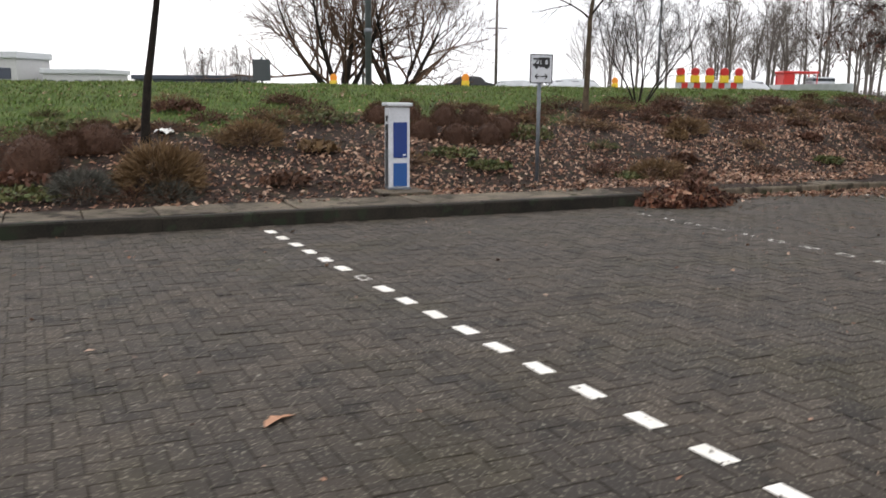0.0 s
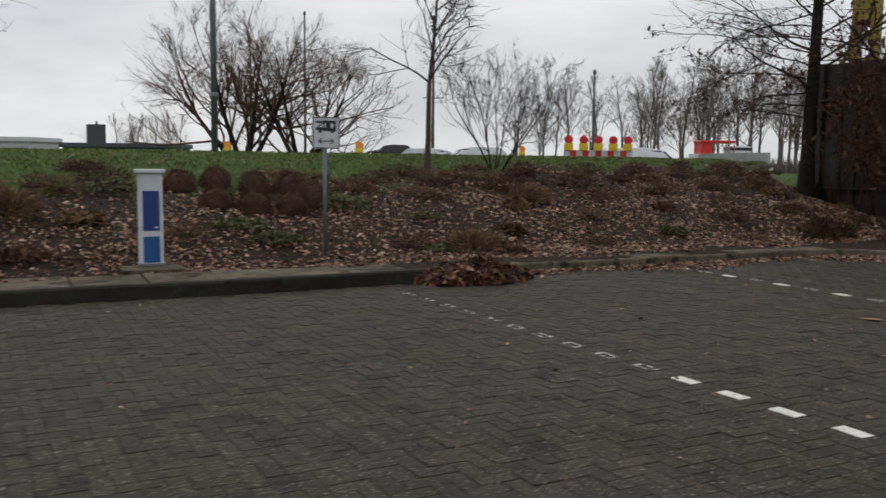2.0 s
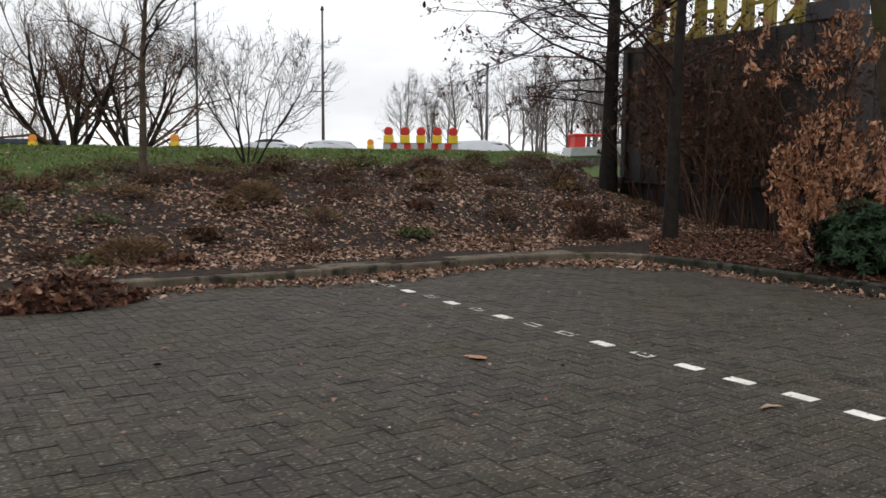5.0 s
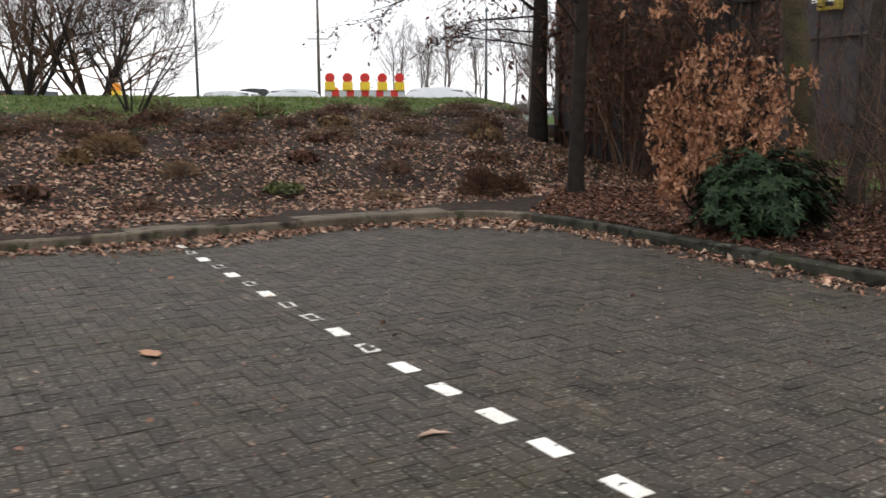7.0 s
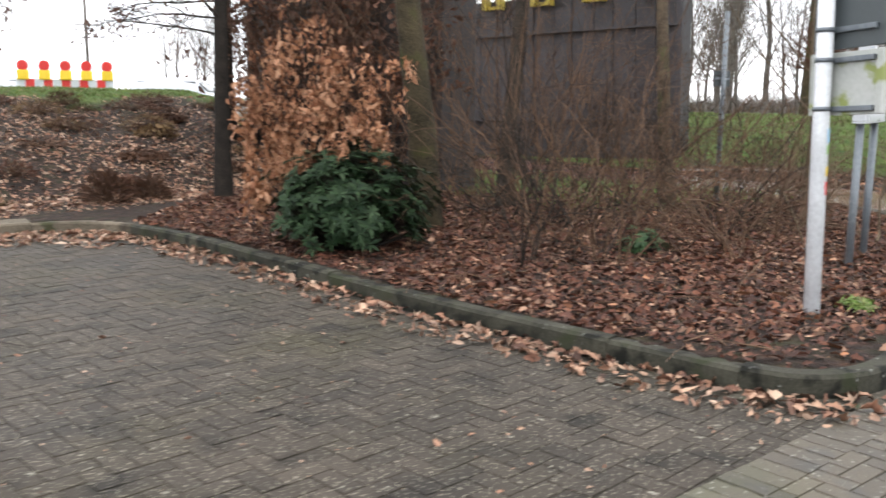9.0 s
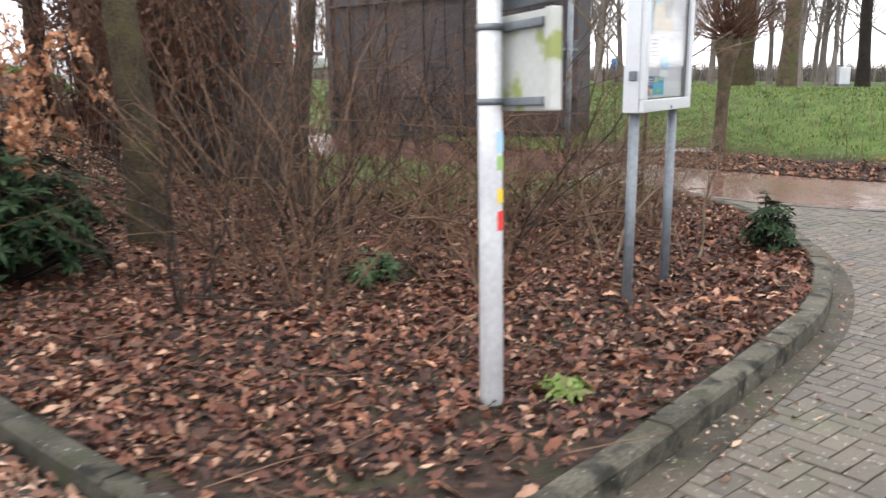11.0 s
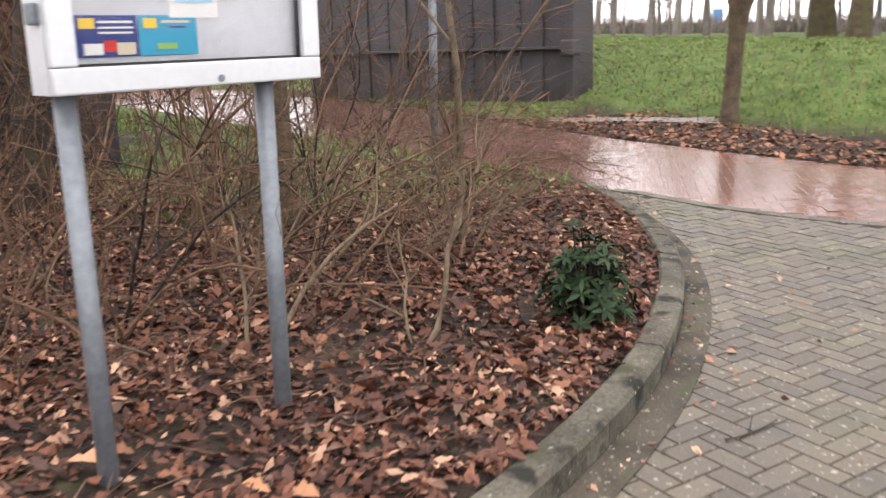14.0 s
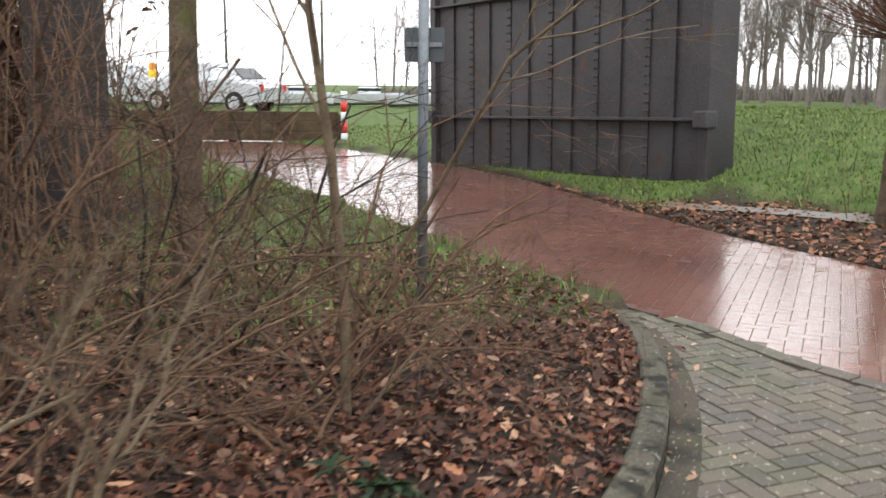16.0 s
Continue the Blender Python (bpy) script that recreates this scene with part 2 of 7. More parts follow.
M_LITTER_PALE = leaf_mat("dry_pale_leaf", ((0.05, 0.023, 0.016), (0.4, 0.195, 0.12), (0.72, 0.46, 0.31), (0.11, 0.047, 0.03), (0.8, 0.56, 0.4), (0.2, 0.085, 0.052), (0.5, 0.27, 0.17), (0.07, 0.031, 0.021)))
M_OAKLEAF = leaf_mat("copper_oak_leaf", ((0.34, 0.135, 0.066), (0.62, 0.29, 0.15), (0.76, 0.42, 0.25), (0.44, 0.19, 0.09), (0.26, 0.105, 0.052)))
M_VERGE = leaf_mat("wet_orange_brown_leaf", ((0.09, 0.036, 0.02), (0.3, 0.13, 0.066), (0.45, 0.22, 0.12), (0.15, 0.062, 0.034), (0.05, 0.022, 0.015)))
M_DRYLEAF = leaf_mat("dark_dry_leaf", ((0.07, 0.03, 0.018), (0.16, 0.068, 0.038), (0.1, 0.042, 0.024), (0.2, 0.09, 0.05)))
M_EVERGREEN = leaf_mat("glossy_evergreen_leaf", ((0.01, 0.026, 0.01), (0.02, 0.045, 0.016), (0.036, 0.068, 0.026), (0.014, 0.034, 0.013), (0.06, 0.1, 0.045)),
                       rough=0.55, spec=0.12)
M_GRASS = leaf_mat("grass_blade", ((0.1, 0.19, 0.03), (0.18, 0.3, 0.05), (0.3, 0.36, 0.1), (0.12, 0.21, 0.034), (0.2, 0.18, 0.07), (0.16, 0.26, 0.05)), rough=0.6)
M_PLANT = leaf_mat("fresh_green_leaf", ((0.03, 0.075, 0.025), (0.055, 0.12, 0.04), (0.085, 0.15, 0.05)), rough=0.6)
M_HERB = leaf_mat("low_green_herb", ((0.06, 0.09, 0.025), (0.13, 0.16, 0.05), (0.18, 0.17, 0.06), (0.09, 0.1, 0.03)), rough=0.6)
M_HEATH = leaf_mat("red_brown_heather", ((0.05, 0.023, 0.012), (0.125, 0.057, 0.029), (0.09, 0.04, 0.02), (0.18, 0.085, 0.042)))
M_STRAW = leaf_mat("tan_dry_grass", ((0.17, 0.1, 0.045), (0.3, 0.19, 0.09), (0.23, 0.14, 0.06), (0.12, 0.065, 0.03)))
M_GREYHERB = leaf_mat("grey_green_lavender", ((0.07, 0.07, 0.055), (0.13, 0.13, 0.105), (0.1, 0.09, 0.07)))
M_BLACK_STEEL = mat("dark_riveted_steel", (0.036, 0.032, 0.035), (0.098, 0.088, 0.096), rough=0.55, scale=1.2, fine=30, bump=0.25,
                    dist=0.006, metal=0.2, spots=(((0.09, 0.05, 0.035), 2.5, 0.62, 0.08),))
# darker copy of the gate steel, with the trees' shade put into its colour
M_SHADED_GATE = mat("shaded_gate_steel", (0.02, 0.017, 0.017), (0.06, 0.05, 0.048), rough=0.6, scale=1.2, fine=30, bump=0.25,
                   dist=0.006, metal=0.2, spots=(((0.06, 0.03, 0.02), 2.5, 0.58, 0.08),))
M_YELLOW = plain("yellow_gate_paint", (0.36, 0.27, 0.025), rough=0.5, wear=0.4)
M_WHITE = plain("white_enamel", (0.6, 0.62, 0.65), rough=0.5, wear=0.25)
M_POST_WHITE = plain("white_post_paint", (0.8, 0.82, 0.85), rough=0.45, wear=0.3)
M_ALU = plain("grey_aluminium", (0.55, 0.57, 0.59), rough=0.4, metal=0.5)
M_GALV = mat("galvanised_steel", (0.17, 0.195, 0.22), (0.31, 0.34, 0.37), rough=0.5, scale=6, fine=40, bump=0.1, metal=0.4)
M_SIGNBACK = plain("dark_grey_sign_back", (0.05, 0.06, 0.064), rough=0.5)
M_PALEPLATE = mat("algae_stained_plate", (0.55, 0.58, 0.52), (0.72, 0.73, 0.7), rough=0.5, scale=3, fine=30, bump=0.05,
                  spots=(((0.36, 0.42, 0.12), 5, 0.55, 0.08),))
M_BLUE = plain("deep_blue_panel", (0.004, 0.03, 0.17), rough=0.35)
M_BLUE_LOW = plain("mid_blue_panel", (0.006, 0.07, 0.25), rough=0.4)
M_BLACK = plain("black_paint", (0.012, 0.012, 0.013), rough=0.45)
M_RED = plain("signal_red", (0.62, 0.03, 0.025), rough=0.4)
M_ORANGE = plain("beacon_orange", (0.85, 0.3, 0.02), rough=0.4)
M_BEACONY = plain("beacon_yellow", (0.8, 0.55, 0.03), rough=0.4)
M_FARBUILD = plain("far_white_cladding", (0.5, 0.5, 0.5), rough=0.7)
M_FARDARK = plain("far_dark_roof", (0.05, 0.06, 0.085), rough=0.6)
M_BLUEFAR = plain("far_blue_sheet", (0.12, 0.28, 0.55), rough=0.5)
M_TIMBER = mat("old_brown_timber", (0.06, 0.042, 0.026), (0.17, 0.125, 0.075), rough=0.9, scale=3, fine=40, bump=0.5)
M_CARGLASS = plain("dark_car_glass", (0.02, 0.025, 0.03), rough=0.08)
M_TYRE = plain("black_rubber", (0.015, 0.015, 0.015), rough=0.9)
M_PATHPALE = mat("pale_wet_path", (0.1, 0.08, 0.06), (0.2, 0.165, 0.125), rough=0.55, scale=1, fine=30, bump=0.2, rough_var=0.2)
M_PAPER = plain("white_paper", (0.78, 0.78, 0.75), rough=0.7)
M_PALEBLUE = plain("pale_blue_print", (0.35, 0.6, 0.8), rough=0.6)
M_CYAN = plain("cyan_print", (0.02, 0.32, 0.5), rough=0.5)
M_NAVY = plain("navy_print", (0.02, 0.04, 0.2), rough=0.5)
M_CREAM = plain("cream_map_print", (0.6, 0.53, 0.4), rough=0.6)
M_GREENSTK = plain("green_sticker", (0.25, 0.45, 0.12), rough=0.5)


# ---- helpers for meshes ----
def npmesh(name, verts, faces):
    """A mesh from arrays of corners and of faces (each array of faces has one number of corners)."""
    me = bpy.data.meshes.new(name)
    v = np.asarray(verts, dtype=np.float32)
    fs = [np.asarray(f, dtype=np.int32) for f in (faces if isinstance(faces, list) else [faces]) if len(f)]
    loops = np.concatenate([f.ravel() for f in fs])
    sizes = np.concatenate([np.full(len(f), f.shape[1], dtype=np.int32) for f in fs])
    starts = np.concatenate([[0], np.cumsum(sizes)[:-1]]).astype(np.int32)
    me.vertices.add(len(v))
    me.vertices.foreach_set("co", v.ravel())
    me.loops.add(len(loops))
    me.loops.foreach_set("vertex_index", loops)
    me.polygons.add(len(sizes))
    me.polygons.foreach_set("loop_start", starts)
    me.update(calc_edges=True)
    me.validate()
    return me


def smooth(me):
    me.polygons.foreach_set("use_smooth", np.ones(len(me.polygons), dtype=bool))
    return me


def flat(me):
    me.polygons.foreach_set("use_smooth", np.zeros(len(me.polygons), dtype=bool))
    return me


def part(name, src, material, parent=None, label="", at=None):
    """Links a bmesh or a mesh as ONE object, under a thing or a part if one is given."""
    if isinstance(src, bmesh.types.BMesh):
        me = bpy.data.meshes.new(name)
        src.to_mesh(me)
        src.free()
    else:
        me = src
    if material is not None:
        me.materials.clear()
        me.materials.append(material)
    ob = new(name, me)
    if parent is not None:
        ob.parent = parent
    if at is not None:
        ob.matrix_basis = at
    if label:
        ob["label"] = label
    return ob


def thing(name, at, label, category, group="", kind=""):
    """An Empty at a thing's base, that parents its parts."""
    e = new(name)
    e.empty_display_size = 0.2
    e.matrix_basis = at
    return tagged(e, label, category, group, kind)


def box(sx, sy, sz, cx=0, cy=0, cz=0, bevel=0.0, seg=2):
    bm = bmesh.new()
    bmesh.ops.create_cube(bm, size=1)
    for v in bm.verts:
        v.co = Vector((v.co.x * sx + cx, v.co.y * sy + cy, v.co.z * sz + cz))
    if bevel:
        bmesh.ops.bevel(bm, geom=list(bm.edges), offset=bevel, segments=seg, affect="EDGES", profile=0.6)
    return bm


def cyl(r0, r1, z0, z1, cx=0, cy=0, n=16, bevel=0.0):
    bm = bmesh.new()
    bmesh.ops.create_cone(bm, cap_ends=True, segments=n, radius1=r0, radius2=r1, depth=z1 - z0)
    bmesh.ops.translate(bm, verts=bm.verts, vec=(cx, cy, (z0 + z1) / 2))
    if bevel:
        rim = [e for e in bm.edges if len(e.link_faces) == 2 and any(len(f.verts) > 4 for f in e.link_faces)]
        bmesh.ops.bevel(bm, geom=rim, offset=bevel, segments=2, affect="EDGES")
    for f in bm.faces:
        f.smooth = len(f.verts) == 4
    return bm


def join(*bms):
    out = bmesh.new()
    for b in bms:
        me = bpy.data.meshes.new("joined")
        b.to_mesh(me)
        b.free()
        out.from_mesh(me)
        bpy.data.meshes.remove(me)
    return out


def turned(bm, m):
    bmesh.ops.transform(bm, matrix=m, verts=bm.verts)
    return bm


# ---- plan of the ground ----
U, N = np.array((0.863, 0.505)), np.array((-0.505, 0.863))
K0 = np.array((-3.53, 8.45))


def sstep(a, b, x):
    t = np.clip((x - a) / (b - a), 0, 1)
    return t * t * (3 - 2 * t)


KERB_N1 = [(-16.0, 1.35), (-10.0, 4.75), (-3.53, 8.45), (0.3, 10.6), (2.0, 11.5), (3.75, 12.55)]
KERB_N2 = [(4.05, 13.2), (4.75, 13.6), (6.7, 14.6), (8.6, 15.65), (9.6, 16.15), (10.2, 16.42), (10.65, 16.5), (11.0, 16.38), (11.3, 16.1)]
KERB_E = [(11.3, 16.1), (11.7, 15.55), (12.1, 14.9), (12.6, 13.95), (13.1, 12.95), (13.6, 12.0), (14.1, 11.15), (14.5, 10.55),
          (14.88, 9.98)]
KERB_TIP = [(14.88, 9.98), (15.03, 9.82), (15.22, 9.74), (15.45, 9.74), (15.7, 9.83), (16.05, 10.05)]
KERB_C = [(16.05, 10.05), (16.6, 10.42), (17.25, 10.88), (17.85, 11.32), (18.45, 11.78), (18.95, 12.28), (19.4, 12.82), (19.75, 13.35),
          (20.08, 13.98), (20.35, 14.65), (20.53, 15.35), (20.63, 16.0), (20.66, 16.6), (20.62, 17.15)]
ROAD_NEAR = [(34.0, 13.6), (28.0, 14.6), (24.5, 15.2), (23.1, 15.25), (22.2, 15.75), (21.5, 16.5), (21.0, 17.35), (20.35, 18.1), (19.55, 19.2),
             (18.75, 20.7), (18.0, 21.9), (16.3, 24.8), (14.0, 28.4), (10.6, 32.7), (4.0, 40.5)]
ROAD_FAR = [(34.0, 15.9), (28.0, 16.6), (25.6, 17.1), (24.5, 17.55), (23.8, 18.3), (23.1, 19.4), (22.3, 20.8), (21.8, 21.9), (21.1, 23.6),
            (20.6, 25.0), (20.0, 26.6), (18.9, 28.6), (16.9, 31.4), (13.4, 35.6), (6.8, 43.2)]


def poly_dist(x, y, pts):
    """The distance of points from an open line."""
    best = np.full(np.shape(x), 1e9)
    for (ax, ay), (bx, by) in zip(pts[:-1], pts[1:]):
        dx, dy = bx - ax, by - ay
        t = np.clip(((x - ax) * dx + (y - ay) * dy) / max(dx * dx + dy * dy, 1e-9), 0, 1)
        best = np.minimum(best, np.hypot(x - ax - t * dx, y - ay - t * dy))
    return best


def inside(x, y, pts):
    x, y = np.asarray(x, float), np.asarray(y, float)
    r = np.zeros(x.shape, bool)
    for (ax, ay), (bx, by) in zip(pts, pts[1:] + pts[:1]):
        c = (ay > y) != (by > y)
        with np.errstate(divide="ignore", invalid="ignore"):
            xi = (bx - ax) * (y - ay) / (by - ay) + ax
        r ^= c & (x < xi)
    return r


BAND_A, BAND_B = np.array((14.14, 8.96)), np.array((0.896, 0.444))
BAND_N = np.array((-BAND_B[1], BAND_B[0]))


def side(x, y):
    """Negative in the car park, positive in the drive past the soldier course."""
    return ((x - BAND_A[0]) * BAND_B[1] - (y - BAND_A[1]) * BAND_B[0])


PAVED = KERB_N1 + KERB_N2 + KERB_E[1:] + KERB_TIP[1:] + KERB_C[1:] + [(20.7, 17.75)] + ROAD_NEAR[6::-1] + [(34.0, -14.0), (-16.0, -14.0)]
ROAD = ROAD_NEAR + ROAD_FAR[::-1]
PROFILE_S = [-1, 1.2, 1.6, 2.3, 3.6, 4.6, 5.9, 7.2, 8.2, 9.2, 12, 17, 24, 400]
PROFILE_Z = [0.12, 0.13, 0.165, 0.38, 0.74, 0.92, 1.2, 1.46, 1.59, 1.65, 1.69, 1.67, 1.0, 1.0]


def height(x, y):
    """The lie of the land: the planted bank, the flat bed, and the mound past the road."""
    x, y = np.asarray(x, float), np.asarray(y, float)
    s = (x - K0[0]) * N[0] + (y - K0[1]) * N[1]
    t = (x - K0[0]) * U[0] + (y - K0[1]) * U[1]
    jog = 0.45 * sstep(7.5, 9.5, t)
    z = np.interp(s - jog, PROFILE_S, PROFILE_Z)
    fade = 1 - sstep(np.clip(19.5 + 0.8 * (s - 4), 19.5, 22.9), 24.5, t)
    z = 0.1 + (z - 0.1) * fade
    z = z - 0.07 * sstep(-4, -9, t) * fade
    d = poly_dist(x, y, ROAD_FAR)
    east = sstep(17.0, 20.0, x) * (~inside(x, y, ROAD) & ((x - 20) * 0.75 + (y - 17.5) * 0.66 > 1.5))
    rise = np.interp(d, [0, 0.6, 1.6, 3.2, 5.0, 8.0, 13, 30, 400], [0.02, 0.06, 0.14, 0.6, 1.0, 1.15, 0.85, 0.8, 0.8])
    z = np.where(east > 0, z * (1 - east) + rise * east, z)
    z = z + 0.03 * np.sin(x * 1.9 + 1.3 * np.sin(y * 1.3)) * np.sin(y * 2.3) * sstep(0.5, 1.5, z)
    z = np.where(inside(x, y, PAVED) | inside(x, y, ROAD) | (poly_dist(x, y, KERB_N1 + KERB_N2 + KERB_E[1:] + KERB_TIP[1:] + KERB_C[1:]) < 0.05), -0.12, z)
    return z


# ---- the ground: one sheet to the horizon ----
def axis(lo, hi, step, far, grow=1.35):
    a = list(np.arange(lo, hi + 1e-6, step))
    d, p = step, a[-1]
    while p < far:
        d *= grow
        p += d
        a.append(p)
    d, p = step, a[0]
    while p > -far:
        d *= grow
        p -= d
        a.insert(0, p)
    return np.array(a)


gx, gy = axis(-12, 27, 0.1, 2600, 1.3), axis(6, 28, 0.1, 2600, 1.3)
GX, GY = np.meshgrid(gx, gy)
GZ = height(GX, GY)
gi = np.arange(GX.size).reshape(GX.shape)
ground_mesh = npmesh("ground", np.stack([GX.ravel(), GY.ravel(), GZ.ravel()], 1),
                     np.stack([gi[:-1, :-1].ravel(), gi[:-1, 1:].ravel(), gi[1:, 1:].ravel(), gi[1:, :-1].ravel()], 1))
smooth(ground_mesh)


def grass_cover(x, y):
    """How much grass grows at a place, 0 to 1."""
    x, y = np.asarray(x, float), np.asarray(y, float)
    s = (x - K0[0]) * N[0] + (y - K0[1]) * N[1]
    t = (x - K0[0]) * U[0] + (y - K0[1]) * U[1]
    start = np.interp(t, [-4, 3, 8, 12, 18, 22], [3.9, 4.6, 5.4, 6.3, 7.2, 7.4])
    wob = 0.5 * np.sin(x * 1.7 + y * 0.9) + 0.35 * np.sin(x * 3.9 - y * 2.2)
    g = sstep(-0.5, 1.2, s - start + wob)
    flat = sstep(21.0, 22.5, t) * sstep(1.2, 0.2, poly_dist(x, y, [(15.6, 17.6), (17.4, 17.9), (19.0, 18.5), (17.6, 20.6)]) - 1.1)
    east = ((x - 20) * 0.75 + (y - 17.5) * 0.66 > 1.5)
    d = poly_dist(x, y, ROAD_FAR)
    far = sstep(22.5, 23.5, t) * sstep(21, 24, y + 0.0 * x)
    edge = 1.2 * sstep(21.3, 23.0, x)
    return np.clip(np.where(east, sstep(0.1 + edge, 0.7 + 1.15 * edge, d + 0.2 * wob), np.maximum(g * (1 - sstep(22.5, 24.5, t)), np.maximum(flat * 0.6, far * 0.9))), 0, 1)


zone = ground_mesh.attributes.new("grass", "FLOAT", "POINT")
zone.data.foreach_set("value", grass_cover(GX, GY).ravel().astype(np.float32))


def ground_material():
    m = bpy.data.materials.new("soil_and_turf")
    m.use_nodes = True
    n, l = m.node_tree.nodes, m.node_tree.links
    b = n["Principled BSDF"]
    geo = n.new("ShaderNodeNewGeometry")

    def tex(scale, detail=6):
        t = n.new("ShaderNodeTexNoise")
        t.inputs["Scale"].default_value, t.inputs["Detail"].default_value = scale, detail
        l.new(geo.outputs["Position"], t.inputs["Vector"])
        return t.outputs["Fac"]

    def ramp(src, stops):
        r = n.new("ShaderNodeValToRGB")
        el = r.color_ramp.elements
        while len(el) < len(stops):
            el.new(0.5)
        for i, (p, c) in enumerate(stops):
            el[i].position, el[i].color = p, (*c, 1)
        l.new(src, r.inputs["Fac"])
        return r.outputs["Color"]

    soil = ramp(tex(9), ((0.3, (0.01, 0.007, 0.0055)), (0.5, (0.022, 0.014, 0.011)), (0.62, (0.036, 0.021, 0.015)), (0.75, (0.07, 0.038, 0.025))))
    turf = ramp(tex(3), ((0.3, (0.03, 0.048, 0.012)), (0.5, (0.055, 0.09, 0.02)), (0.7, (0.085, 0.11, 0.034))))
    at = n.new("ShaderNodeAttribute")
    at.attribute_name = "grass"
    add = n.new("ShaderNodeMath")
    add.operation = "MULTIPLY_ADD"
    add.inputs[1].default_value, add.inputs[2].default_value = 0.7, -0.35
    l.new(tex(5), add.inputs[0])
    s = n.new("ShaderNodeMath")
    s.operation, s.use_clamp = "ADD", True
    l.new(at.outputs["Fac"], s.inputs[0])
    l.new(add.outputs[0], s.inputs[1])
    mx = n.new("ShaderNodeMix")
    mx.data_type = "RGBA"
    l.new(s.outputs[0], mx.inputs[0])
    l.new(soil, mx.inputs["A"])
    l.new(turf, mx.inputs["B"])
    l.new(mx.outputs["Result"], b.inputs["Base Color"])
    b.inputs["Roughness"].default_value = 0.95
    b.inputs["Specular IOR Level"].default_value = 0.2
    bp = n.new("ShaderNodeBump")
    bp.inputs["Strength"].default_value, bp.inputs["Distance"].default_value = 0.8, 0.05
    l.new(tex(22, 8), bp.inputs["Height"])
    l.new(bp.outputs["Normal"], b.inputs["Normal"])
    return m


tagged(part("ground", ground_mesh, ground_material()), "dark soil bank with fallen leaves and a green grassy crest", "ground", kind="structure")


def flat_sheet(name, pts, z, material):
    bm = bmesh.new()
    f = bm.faces.new([bm.verts.new((x, y, z)) for x, y in pts])
    bmesh.ops.triangulate(bm, faces=[f])
    bmesh.ops.recalc_face_normals(bm, faces=bm.faces)
    if sum(f.normal.z for f in bm.faces) < 0:
        bmesh.ops.reverse_faces(bm, faces=bm.faces)
    return part(name, bm, material)


pavement = tagged(flat_sheet("pavement", PAVED, -0.006, M_JOINT), "dark herringbone paved car park with mossy joints", "pavement", kind="structure")
road = tagged(flat_sheet("road", ROAD, 0.0, M_ROADBED), "wet red brick road shining with sky light", "road", kind="structure")


def offset_line(pts, d):
    """A line beside another, d metres to its left."""
    p = np.array(pts, float)
    t = np.gradient(p, axis=0)
    t /= np.linalg.norm(t, axis=1)[:, None]
    return p + d * np.stack([-t[:, 1], t[:, 0]], 1)


def resample(pts, step):
    p = np.array(pts, float)
    c = np.concatenate([[0], np.cumsum(np.linalg.norm(np.diff(p, axis=0), axis=1))])
    k = max(int(round(c[-1] / step)), 1)
    q = np.linspace(0, c[-1], k + 1)
    return np.stack([np.interp(q, c, p[:, 0]), np.interp(q, c, p[:, 1])], 1)


def spline(pts, step=0.12):
    """A rounder line through the points."""
    p = [Vector((*q, 0)) for q in pts]
    p = [2 * p[0] - p[1]] + p + [2 * p[-1] - p[-2]]
    out = []
    for a, b, c, d in zip(p[:-3], p[1:-2], p[2:-1], p[3:]):
        for k in range(8):
            t = k / 8
            out.append(0.5 * ((2 * b) + (c - a) * t + (2 * a - 5 * b + 4 * c - d) * t * t + (3 * b - a - 3 * c + d) * t ** 3))
    out.append(p[-2])
    return resample([(v.x, v.y) for v in out], step)


def kerb(name, pts, width, top, stone, material, label):
    """A row of kerb stones along a line; the outer face stands on the line, and each stone is a part."""
    e = thing(name, pose(0, 0, 0), label, "kerb", kind="structure")
    line = spline(pts, 0.1)
    per = max(int(stone / 0.1), 2)
    rnd = random.Random(len(pts))
    for a in range(0, len(line) - 1, per):
        seg = line[a:min(a + per, len(line) - 1) + 1]
        if len(seg) < 2:
            continue
        n = len(seg)
        inner = offset_line(seg, width)
        cham_o, cham_i = offset_line(seg, 0.018), offset_line(seg, width - 0.015)
        dz = rnd.uniform(-0.006, 0.006)
        gap = 0.004 / max(np.linalg.norm(seg[-1] - seg[0]), 0.1)
        rows = []
        for q, z in ((seg, -0.08), (seg, top - 0.02), (cham_o, top), (cham_i, top), (inner, top - 0.015), (inner, -0.08)):
            mid = q.mean(0)
            rows.append(np.column_stack([mid + (q - mid) * (1 - gap), np.full(n, z + (dz if z > 0 else 0))]))
        v = np.concatenate(rows)
        i = np.arange(n - 1)
        quads = [np.stack([r * n + i, r * n + i + 1, (r + 1) * n + i + 1, (r + 1) * n + i], 1) for r in range(5)]
        ends = np.array([[r * n for r in range(6)], [r * n + n - 1 for r in range(5, -1, -1)]])
        part("kerb_stone", flat(npmesh("kerb_stone", v, [np.concatenate(quads), ends])), material, e)
    return e


kerb("kerb_north", KERB_N1, 0.15, 0.16, 1.0, M_KERB_DARK, "wide dark concrete kerb along the planted bank")
kerb("kerb_north_back", KERB_N2, 0.42, 0.125, 1.0, M_SLAB, "grey concrete kerb with leaves drifted against it")
kerb("kerb_east", KERB_E, 0.13, 0.125, 0.9, M_KERB_MOSS, "mossy grey concrete kerb edging the shrub bed")
kerb("kerb_tip", KERB_TIP, 0.13, 0.13, 0.7, M_KERB_MOSS, "rounded mossy kerb stones at the bed's tip")
